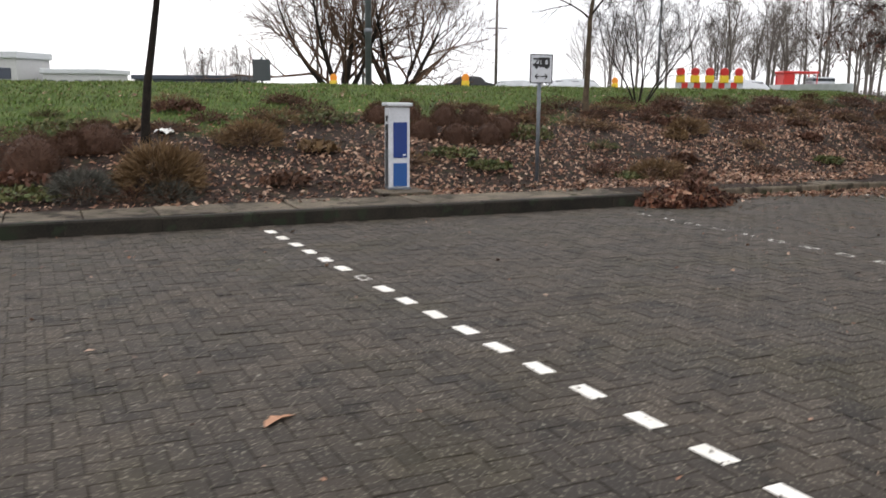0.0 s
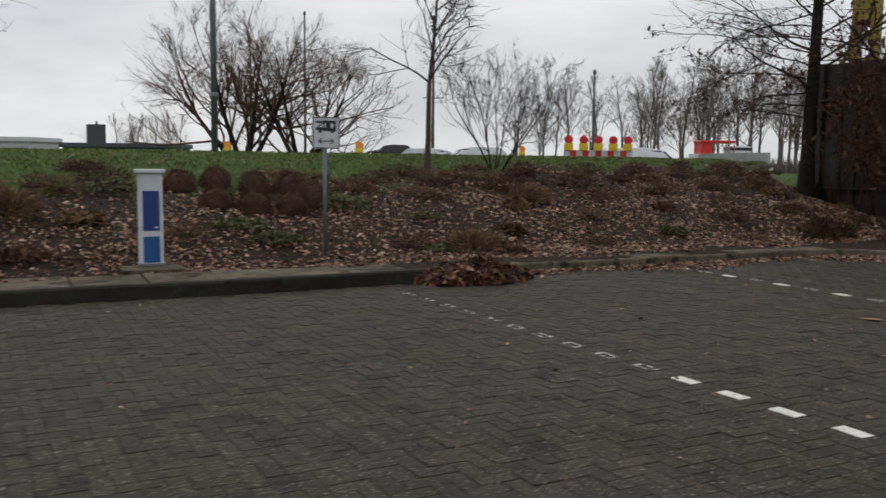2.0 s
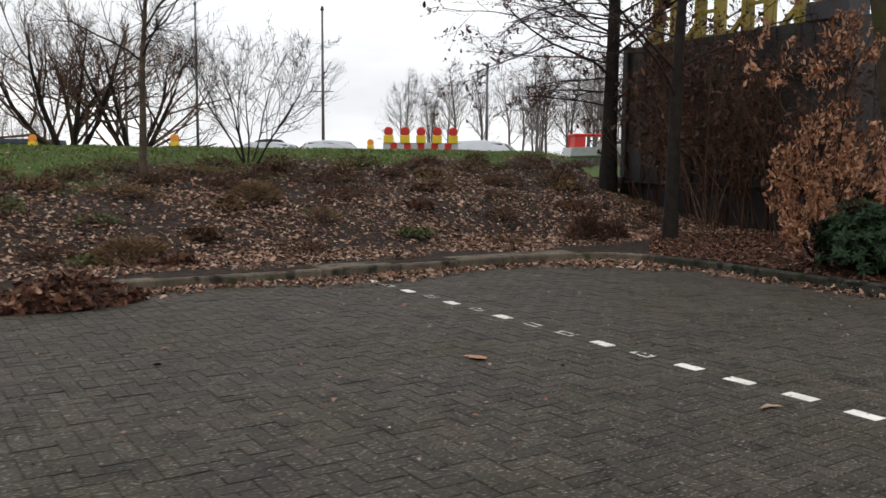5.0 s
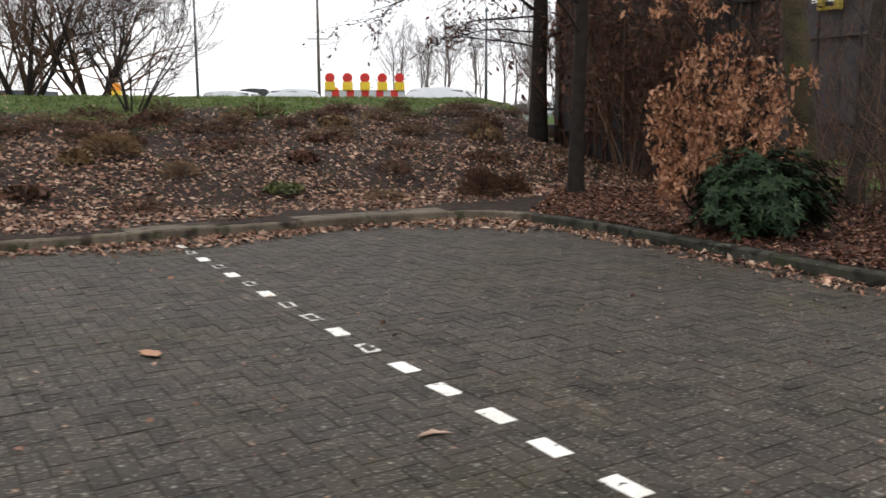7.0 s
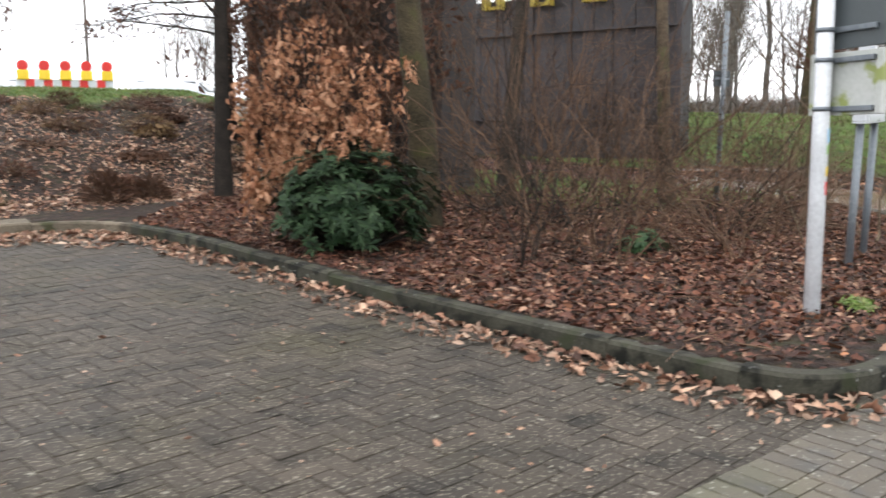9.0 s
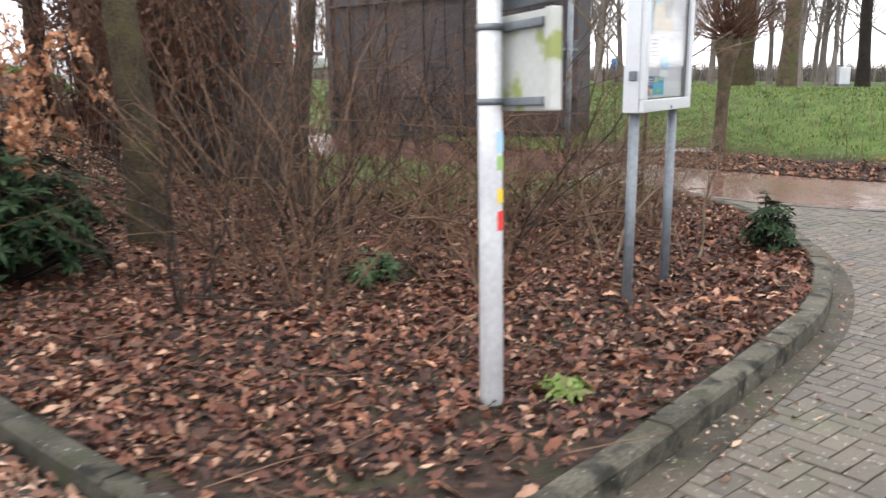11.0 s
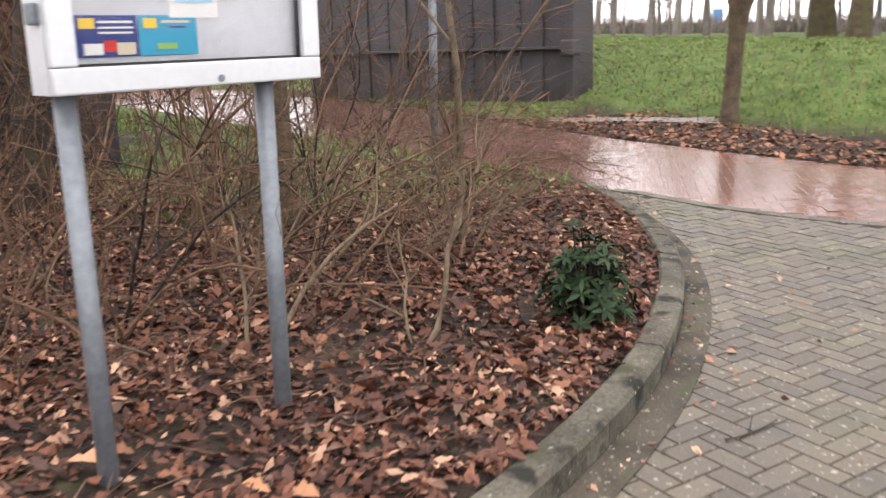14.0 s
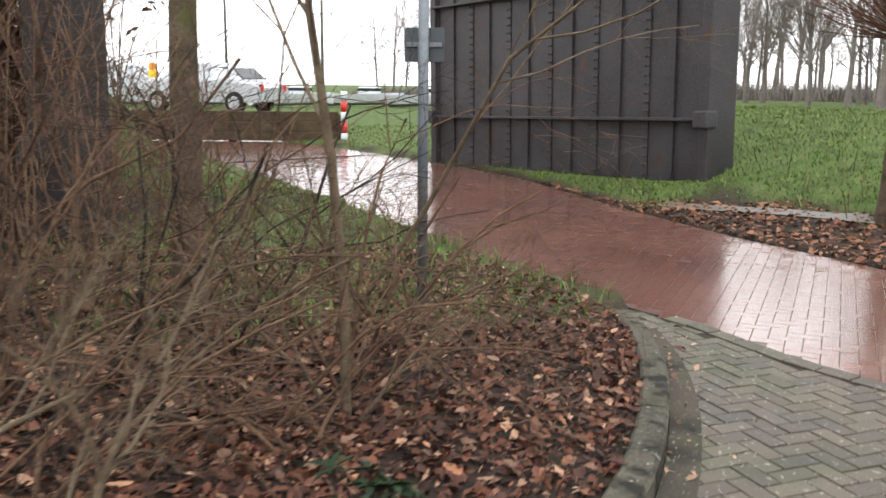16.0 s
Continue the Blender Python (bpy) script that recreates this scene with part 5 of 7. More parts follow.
for k, (x, y, m, ways) in enumerate((
        (18.8, 15.9, M_TWIG_PALE, (((0.35, 0.1, 1), 2.5, 0.018), ((-0.5, -0.2, 0.8), 1.5, 0.012))),
        (19.05, 16.25, M_TWIG, (((0.2, -0.2, 1), 1.7, 0.014), ((0.6, -0.1, 0.8), 1.3, 0.01), ((-0.6, 0.0, 0.6), 1.4, 0.01))),
        (18.3, 16.0, M_TWIG_DARK, (((0.5, -0.1, 1), 2.0, 0.015), ((-0.5, -0.3, 0.9), 1.7, 0.012), ((0.1, -0.6, 0.7), 1.4, 0.01))),
        (19.55, 16.35, M_TWIG, (((-0.4, -0.1, 0.9), 1.2, 0.01), ((0.1, 0.2, 0.8), 0.8, 0.008), ((-0.7, -0.2, 0.4), 1.0, 0.008))),
        (17.0, 15.8, M_TWIG, (((0.6, -0.2, 1), 2.4, 0.016), ((-0.3, 0.0, 1), 2.1, 0.014), ((0.2, -0.5, 0.9), 1.6, 0.011))),
        (17.75, 15.1, M_TWIG_DARK, (((0.75, 0.05, 0.7), 2.2, 0.014), ((-0.5, 0.1, 1), 1.8, 0.012), ((0.3, -0.5, 0.8), 1.4, 0.01))),
        (18.95, 14.75, M_TWIG, (((-0.6, 0.1, 0.8), 1.5, 0.012), ((0.1, 0.35, 1), 1.2, 0.01), ((-0.2, -0.4, 0.7), 1.0, 0.008))),
        (18.15, 14.15, M_TWIG, (((0.6, 0.3, 0.8), 1.7, 0.012), ((-0.6, 0.2, 0.8), 1.6, 0.012), ((0.0, 0.5, 1), 1.8, 0.012))),
        (17.2, 13.7, M_TWIG, (((0.5, 0.0, 0.8), 1.5, 0.011), ((-0.7, -0.1, 0.7), 1.6, 0.012), ((-0.1, -0.5, 0.9), 1.2, 0.009))),
        (16.6, 12.7, M_TWIG, (((-0.6, 0.1, 0.8), 1.2, 0.01), ((0.5, 0.2, 0.7), 1.2, 0.009), ((0.0, 0.5, 1), 1.4, 0.01))),
        (16.5, 14.5, M_TWIG, (((0.7, -0.2, 0.8), 1.9, 0.013), ((-0.5, -0.4, 0.9), 1.8, 0.012), ((0.2, 0.2, 1), 2.2, 0.014))),
        (15.6, 14.6, M_TWIG_DARK, (((0.5, -0.4, 1), 1.9, 0.014), ((-0.4, -0.4, 1), 1.8, 0.012), ((0.1, 0.2, 1), 2.4, 0.015))),
        (17.5, 14.1, M_TWIG, (((1.0, 0.1, 0.45), 2.0, 0.012), ((0.9, -0.25, 0.6), 1.7, 0.01), ((-0.6, -0.2, 0.6), 1.4, 0.01))),
        (17.4, 14.8, M_TWIG, (((1.0, 0.0, 0.5), 2.3, 0.013), ((0.8, 0.3, 0.6), 1.9, 0.011), ((0.5, -0.6, 0.6), 1.5, 0.01))),
        (18.1, 14.7, M_TWIG_PALE, (((0.9, 0.2, 0.5), 1.8, 0.012), ((0.3, -0.5, 0.7), 1.3, 0.01))),
        (16.9, 13.2, M_TWIG, (((0.9, -0.1, 0.5), 1.3, 0.01), ((-0.8, -0.3, 0.5), 1.4, 0.01), ((0.3, -0.7, 0.5), 1.1, 0.008))),
        (19.0, 15.55, M_TWIG, (((0.5, -0.2, 1), 1.6, 0.013), ((-0.4, -0.3, 1), 1.6, 0.012), ((0.8, -0.1, 0.7), 1.5, 0.01), ((0.1, 0.3, 1), 1.8, 0.013), ((0.9, 0.2, 0.5), 1.3, 0.009))),
        (18.7, 14.95, M_TWIG, (((0.6, 0.0, 0.9), 1.5, 0.012), ((0.2, -0.3, 1), 1.3, 0.01), ((-0.5, 0.2, 0.9), 1.5, 0.011), ((0.9, 0.1, 0.4), 1.2, 0.009))),
        (19.3, 17.0, M_TWIG, (((-0.3, -0.3, 0.9), 1.2, 0.01), ((0.5, -0.2, 0.7), 0.9, 0.008))))):
    crooked_shrub(x, y, 610 + k, ways, m, "crooked bare shrub among leaves at the curved edge", bend=0.19)
for k in range(9):
    bare_shrub(15.2 + 0.36 * k + thicket.uniform(-0.2, 0.2), 16.6 + thicket.uniform(-1.2, 1.5), 380 + k, 6, 3.4 - 1.2 * (k > 5), 0.4, label="tall bare brush before the steel gates", r=0.012, kids=5, fall=0.0, bend=0.14)
# brush and withered leaves before the dark gate leaf
for k in range(2, 7):
    bare_shrub(12.6 + 0.45 * k, 19.6 + 0.4 * ((k * 3) % 5), 400 + k, 8, 3.6, 0.35, label="tall slender brush before the dark gate leaf", r=0.013, kids=5, fall=0.0)


def leafy(name, e, pts, per, size, spread, material, seed, lobes=True, droop=0.0):
    rng = np.random.default_rng(seed)
    v, f = leaf_cloud(rng, pts, per, size, spread, 0.6, lobes, 1.0, droop)
    tagged(part(name, npmesh(name, v, f), material, e), kind="stuff")


def copper_oak(x, y, seed):
    """A young oak that keeps its copper leaves through the winter."""
    rng = np.random.default_rng(seed)
    e = thing("copper_oak", stand_at(x, y), "young oak still clad in copper-brown leaves", "tree")
    vv, ff, tips = [], [], []
    for way, ln in (((0.08, 0.1, 1), 2.9), ((0.22, 0.0, 1), 2.5), ((0.5, 0.1, 0.9), 2.0), ((-0.35, -0.2, 0.7), 1.5), ((0.35, -0.2, 0.6), 1.3), ((-0.25, 0.3, 0.95), 1.7), ((-0.6, 0.0, 0.55), 1.1), ((-0.2, -0.2, 0.9), 0.9), ((0.8, -0.3, 0.85), 1.35)):
        branches(rng, vv, ff, tips, (0, 0, 0), way, ln, 0.024, 3, 5, 0.6, 0.12, 0.02, 6, 0.5, 0.2)
    part("crown", npmesh("crown", np.concatenate(vv), np.concatenate(ff)), M_BARK_DARK, e)
    p = np.concatenate(tips)
    p = p[rng.permutation(len(p))[:2000]]
    p = p[p[:, 2] > 0.1]
    leafy("foliage", e, p, 3, 0.07, 0.045, M_OAKLEAF, seed, droop=0.4)
    e.scale = (0.68, 0.68, 1.0)


copper_oak(13.12, 14.75, 7)


def rhododendron(x, y, rx, ry, h, count, seed, label, leaf=0.15, name="evergreen_bush", cover=None, lift=0.0):
    """A broad evergreen bush: rosettes of long leaves over a dome of stems."""
    rng = np.random.default_rng(seed)
    e = thing(name, stand_at(x, y), label, "shrub")
    vv, ff, c, ax = [], [], [], []
    for _ in range(count):
        a, el = rng.uniform(0, 2 * math.pi), math.asin(rng.uniform(-0.05 - lift, 1))
        k = rng.uniform(0.6, 1.05) * (1 + 0.2 * math.sin(3 * a + 1) * math.cos(2 * el) + 0.12 * math.sin(7 * a + 4 * el))
        p = np.array((math.cos(a) * math.cos(el) * rx * k, math.sin(a) * math.cos(el) * ry * k, max(math.sin(el) * h * (1 - lift) * k + lift * h, 0.06)))
        tube(vv, ff, [(0.15 * p[0], 0.15 * p[1], 0), p * (0.6, 0.6, 0.5), p], [0.012, 0.008, 0.004], 3)
        out = np.array((p[0] / rx, p[1] / ry, 0.5 + p[2] / h))
        out /= np.linalg.norm(out)
        m = 7
        for j in range(m):
            t = 2 * math.pi * j / m + rng.uniform(0, 0.5)
            u_ = np.cross(out, (0.3, 0.2, 0.9))
            u_ /= np.linalg.norm(u_)
            w_ = np.cross(out, u_)
            d = out * rng.uniform(0.05, 0.6) + u_ * math.cos(t) + w_ * math.sin(t)
            d /= np.linalg.norm(d)
            c.append(p)
            ax.append((d, out))
    part("framework", npmesh("framework", np.concatenate(vv), np.concatenate(ff)), M_TWIG_DARK, e)
    c = np.array(c)
    d = np.array([q[0] for q in ax])
    o = np.array([q[1] for q in ax])
    w = np.cross(d, o)
    w /= np.linalg.norm(w, axis=1)[:, None]
    ln = leaf * rng.uniform(0.7, 1.25, len(c))[:, None]
    v = np.stack([c, c + d * ln * 0.45 + w * ln * 0.16 + o * ln * 0.03, c + d * ln - o * ln * 0.18, c + d * ln * 0.45 - w * ln * 0.16 + o * ln * 0.03], 1).reshape(-1, 3)
    i = np.arange(len(c))[:, None] * 4
    tagged(part("foliage", npmesh("foliage", v, np.concatenate([i + np.array([[0, 3, 2]]), i + np.array([[0, 2, 1]])])), cover or M_EVERGREEN, e), kind="stuff")


rhododendron(13.42, 14.1, 0.74, 0.56, 0.95, 620, 4, "broad glossy evergreen bush under the copper oak", 0.11, lift=0.42)
rhododendron(19.42, 13.6, 0.2, 0.19, 0.46, 90, 5, "small dark evergreen plant by the curved kerb", 0.08, lift=0.35)
rhododendron(16.02, 13.35, 0.22, 0.2, 0.24, 40, 6, "low fresh green plant among bare twigs", 0.08, "green_plant", M_PLANT)
rhododendron(16.43, 11.0, 0.1, 0.1, 0.1, 12, 7, "small light green seedling beside the white post", 0.08, "seedling", M_GRASS)
# withered leaves that still hang on the oaks
for (x, y), sd, n_ in (((12.4, 23.6), 3, 600),):
    zb = z_at(x, y)
    rng = np.random.default_rng(sd)
    p = oak2_tips[(oak2_tips[:, 2] < 4.2)]
    p = p[rng.permutation(len(p))[:n_]]
    leafy("withered_leaves", oak2, p, 2, 0.075, 0.03, M_DRYLEAF, sd, droop=0.8)


def creeper(seed):
    """Withered creeper and brush over the dark gate leaf's face."""
    rng = np.random.default_rng(seed)
    e = thing("withered_creeper", pose(0, 0, 0), "withered brown creeper over the dark gate leaf", "climber")
    a, b = np.array((15.4, 18.95)), np.array((12.8, 24.2))
    out = np.array((-0.894, -0.447))
    vv, ff, tips = [], [], []
    for k in range(44):
        f = 0.1 + 0.78 * (k + rng.uniform(0, 1)) / 44
        q = a + (b - a) * f + out * rng.uniform(0.1, 0.5)
        branches(rng, vv, ff, tips, (q[0], q[1], z_at(q[0], q[1])), (rng.normal(0, 0.15), rng.normal(0, 0.15), 1), rng.uniform(2.2, 4.2), 0.014, 2, 6, 0.5, 0.1, 0.02, 4, 0.4, 0.1, 0.003)
    part("brushwood", npmesh("brushwood", np.concatenate(vv), np.concatenate(ff)), M_TWIG_RED, e)
    p = np.concatenate(tips)
    p = p[rng.permutation(len(p))[:3000]]
    leafy("foliage", e, p, 2, 0.09, 0.12, M_DRYLEAF, seed, droop=0.8)


creeper(61)


def drooping_limbs(oak, seed):
    """Long level limbs on the open side of the tall oak, with withered leaves hanging from them."""
    rng = np.random.default_rng(seed)
    for k in range(15):
        vv, ff, tips = [], [], []
        z = 1.9 + 0.32 * k
        way = (-1.0, rng.normal(-0.25, 0.35), rng.uniform(0.0, 0.35))
        branches(rng, vv, ff, tips, (0, 0, z), way, rng.uniform(2.0, 3.1) * (0.75 if k < 3 else 1.0), 0.022, 2, 9, 0.6, 0.1, -0.035, 5, 0.36, 0.2, 0.004)
        limb = part("limb", npmesh("limb", np.concatenate(vv), np.concatenate(ff)), M_TWIG_DARK, oak)
        if z > 3.9 or k % 2:
            continue
        leafy("withered_leaves", limb, np.concatenate(tips), 1, 0.058, 0.04, M_DRYLEAF, seed + k, droop=0.9)


drooping_limbs(oak2, 71)


# thin broken sticks lying among the leaves of the bed
rng = np.random.default_rng(88)
sx, sy = scatter(rng, (11, 9.8), (21, 19), 9, lambda x, y: inside(x, y, BED))
vv, ff = [], []
for x, y in zip(sx, sy):
    a, ln, r0 = rng.uniform(0, 6.3), rng.uniform(0.12, 0.55), rng.uniform(0.0015, 0.005)
    z0 = z_at(x, y) + 0.03
    mid = (x + math.cos(a) * ln * 0.5 + rng.normal(0, 0.03), y + math.sin(a) * ln * 0.5 + rng.normal(0, 0.03), z0 + rng.uniform(0.0, 0.05))
    tube(vv, ff, [(x, y, z0), mid, (x + math.cos(a) * ln, y + math.sin(a) * ln, z0 + rng.uniform(-0.01, 0.04))], [r0, r0 * 0.8, r0 * 0.5], 4)
tagged(part("bed_debris", npmesh("bed_debris", np.concatenate(vv), np.concatenate(ff)), M_TWIG), "thin broken sticks lying among damp leaves", "sticks", kind="stuff")


# tall dry stalks standing thinly on the mound's foot
rng = np.random.default_rng(41)
sx, sy = scatter(rng, (21, 16), (36, 24), 9, lambda x, y: ~inside(x, y, ROAD) & (poly_dist(x, y, ROAD_FAR) > 1.3) & (poly_dist(x, y, ROAD_FAR) < 4.0) & ((x - 20) * 0.75 + (y - 17.5) * 0.66 > 1.5) & (x > 23.5))
v, f = blades(rng, sx, sy, height(sx, sy), 0.4, 0.005, 1.0)
tagged(part("verge_straw", npmesh("verge_straw", v, f), M_STRAW), "thin tan stalks standing in the verge grass", "dry grass", kind="stuff")


# ---- things on the bank ----
def service_pillar(x, y, ang):
    e = thing("service_pillar", pose(x, y, 0.18, 0, 0, ang), "white service pillar with two deep blue panels", "service pillar")
    part("body", box(0.3, 0.3, 1.16, 0, 0, 0.58, 0.012), M_WHITE, e)
    part("cap", box(0.37, 0.37, 0.05, 0, 0, 1.195, 0.012), M_ALU, e, "pale grey cap")
    part("plinth", box(0.34, 0.34, 0.035, 0, 0, 0.015, 0.006), M_GALV, e)
    part("upper_panel", box(0.2, 0.014, 0.5, 0.01, -0.153, 0.7, 0.004), M_BLUE, e, "deep blue panel")
    part("lower_panel", box(0.2, 0.014, 0.33, 0.01, -0.153, 0.21, 0.004), M_BLUE_LOW, e, "mid blue panel")
    part("label", box(0.04, 0.004, 0.02, 0.07, -0.162, 0.49), M_PAPER, e)
    for k in range(4):
        part("socket", box(0.025, 0.07, 0.08, -0.155, -0.03, 1.0 - k * 0.12, 0.006), M_BLACK, e, "black side socket")
    part("door_gap", box(0.008, 0.18, 0.95, -0.151, 0.0, 0.45), M_SIGNBACK, e)


service_pillar(0.1, 12.42, 21)


def bar(bm_list, x0, z0, x1, z1, t, y=-0.012):
    d = Vector((x1 - x0, 0, z1 - z0))
    bm_list.append(turned(box(d.length, 0.004, t), Matrix.Translation(((x0 + x1) / 2, y, (z0 + z1) / 2)) @ Matrix.Rotation(-math.atan2(d.z, d.x), 4, "Y")))


def camper_sign(x, y, ang):
    e = thing("camper_sign", pose(x, y, 0.16, 0, 0, ang), "white sign with black camper van and double arrow", "sign")
    part("post", cyl(0.03, 0.03, -0.1, 1.97, n=14), M_GALV, e)
    plate = part("plate", box(0.405, 0.012, 0.44, 0.0, -0.045, 1.755, 0.003), M_WHITE, e)
    b = []
    for z in (1.545, 1.965):
        bar(b, -0.19, z, 0.19, z, 0.012, -0.053)
    for xx in (-0.19, 0.19):
        bar(b, xx, 1.545, xx, 1.965, 0.012, -0.053)
    part("border", join(*b), M_BLACK, plate, "thin black border")
    # camper: body, cab, overhanging bed, windows left white, wheels
    b = []
    bar(b, -0.05, 1.905, 0.145, 1.905, 0.04, -0.053)
    bar(b, -0.145, 1.9, -0.05, 1.9, 0.028, -0.053)
    bar(b, -0.045, 1.8, 0.145, 1.8, 0.045, -0.053)
    bar(b, 0.127, 1.8, 0.127, 1.92, 0.036, -0.053)
    bar(b, 0.03, 1.8, 0.03, 1.92, 0.07, -0.053)
    bar(b, -0.035, 1.8, -0.035, 1.92, 0.022, -0.053)
    bar(b, -0.15, 1.81, -0.04, 1.81, 0.04, -0.053)
    bar(b, -0.115, 1.83, -0.065, 1.88, 0.016, -0.053)
    for xx in (-0.09, 0.09):
        b.append(turned(cyl(0.027, 0.027, -0.002, 0.002, n=16), Matrix.Translation((xx, -0.053, 1.778)) @ Matrix.Rotation(math.pi / 2, 4, "X")))
    part("camper_pictogram", join(*b), M_BLACK, plate, "black camper van pictogram")
    b = []
    bar(b, -0.1, 1.64, 0.1, 1.64, 0.014, -0.053)
    for s in (-1, 1):
        bar(b, s * 0.11, 1.64, s * 0.065, 1.675, 0.016, -0.053)
        bar(b, s * 0.11, 1.64, s * 0.065, 1.605, 0.016, -0.053)
    part("double_arrow", join(*b), M_BLACK, plate, "black double arrow")
    for z in (1.62, 1.88):
        part("clamp", box(0.09, 0.075, 0.025, 0, 0, z, 0.004), M_GALV, e)


camper_sign(2.12, 13.68, 30)


def mast(name, x, y, z, h, r0, r1, label, collar=False, material=None, category="mast", cross=False):
    e = thing(name, pose(x, y, z), label, category)
    part("pole", cyl(r0, r1, -0.2, h, n=12), material or M_GALV, e)
    if collar:
        part("collar", cyl(r0 * 1.25, r0 * 1.25, 1.35, 1.5, n=12), material or M_GALV, e)
        part("lamp_head", box(0.25, 0.7, 0.12, 0, -0.3, h, 0.03), M_GALV, e)
    else:
        part("top_cap", cyl(r1 * 2.0, r1 * 1.2, h, h + r1 * 4, n=10), material or M_GALV, e)
    if cross:
        part("cross_arm", box(2.6, 0.12, 0.12, 0, 0, h * 0.45), material or M_GALV, e)
    return e


mast("street_lamp", -2.02, 22.18, 1.6, 7.5, 0.085, 0.055, "tall grey street lamp pole behind the crest", True, category="street lamp")
mast("flag_mast", -1.6, 112.0, 1.5, 17.5, 0.2, 0.12, "distant dark mast above the crest", material=M_FAR_HAZE, cross=True)
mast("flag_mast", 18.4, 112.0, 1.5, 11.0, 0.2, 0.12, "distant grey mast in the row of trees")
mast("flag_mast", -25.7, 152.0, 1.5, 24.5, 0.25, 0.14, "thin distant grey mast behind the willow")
mast("flag_mast", -21.5, 100.0, 1.5, 13.0, 0.16, 0.1, "thin distant dark mast behind the willow", material=M_FAR_HAZE)


def notice_panel(x, y, z):
    e = thing("dark_notice_panel", pose(x, y, z, 0, 0, 8), "dark notice panel on a post at the crest", "sign")
    part("panel", box(0.43, 0.04, 0.52, 0, 0, 0.42, 0.01), M_SIGNBACK, e)
    part("post", cyl(0.03, 0.03, -0.2, 0.75, 0, 0.05, n=10), M_GALV, e)


notice_panel(-4.54, 21.4, 1.62)


def barrier(x0, y0, x1, y1, z):
    """A striped road barrier with five red warning lamps on yellow boxes."""
    d = Vector((x1 - x0, y1 - y0))
    ang = math.degrees(math.atan2(d.y, d.x))
    e = thing("road_barrier", pose((x0 + x1) / 2, (y0 + y1) / 2, z, 0, 0, ang), "red and white road barrier with five red lamps", "barrier")
    ln = 2.42
    for k in range(11):
        w = ln / 11
        part("stripe", box(w - 0.002, 0.035, 0.22, -ln / 2 + w * (k + 0.5), 0, 0.14, 0.003), M_RED if k % 2 else M_WHITE, e, "red stripe" if k % 2 else "white stripe")
    for s in (-1, 1):
        part("foot", box(0.08, 0.7, 0.08, s * 1.0, 0, -0.02, 0.01), M_BLACK, e)
        part("upright", box(0.05, 0.05, 0.3, s * 1.0, 0.04, 0.15, 0.005), M_GALV, e)
    for k in range(5):
        x = -1.04 + 0.52 * k
        lamp = part("warning_lamp", box(0.3, 0.15, 0.26, x, 0.0, 0.36, 0.03), M_BEACONY, e, "yellow lamp box")
        part("lens", turned(cyl(0.145, 0.145, -0.06, 0.06, n=20, bevel=0.02), Matrix.Translation((x, -0.01, 0.6)) @ Matrix.Rotation(math.pi / 2, 4, "X")), M_RED, lamp, "round red lens")


barrier(7.31, 31.6, 9.37, 31.93, 1.71)


def beacon(x, y, z, sc=1.0):
    e = thing("warning_beacon", pose(x, y, z), "orange warning beacon on a yellow box", "beacon", "orange beacons")
    part("box", box(0.26 * sc, 0.16 * sc, 0.24 * sc, 0, 0, 0.12 * sc, 0.02), M_BEACONY, e)
    part("lens", turned(cyl(0.13 * sc, 0.13 * sc, -0.06, 0.06, n=18, bevel=0.02), Matrix.Translation((0, 0, 0.34 * sc)) @ Matrix.Rotation(math.pi / 2, 4, "X")), M_ORANGE, e)


beacon(-0.48, 36.2, 1.72, 1.2)
beacon(-6.41, 38.4, 1.72, 1.2)
beacon(6.34, 44.2, 1.75, 1.2)


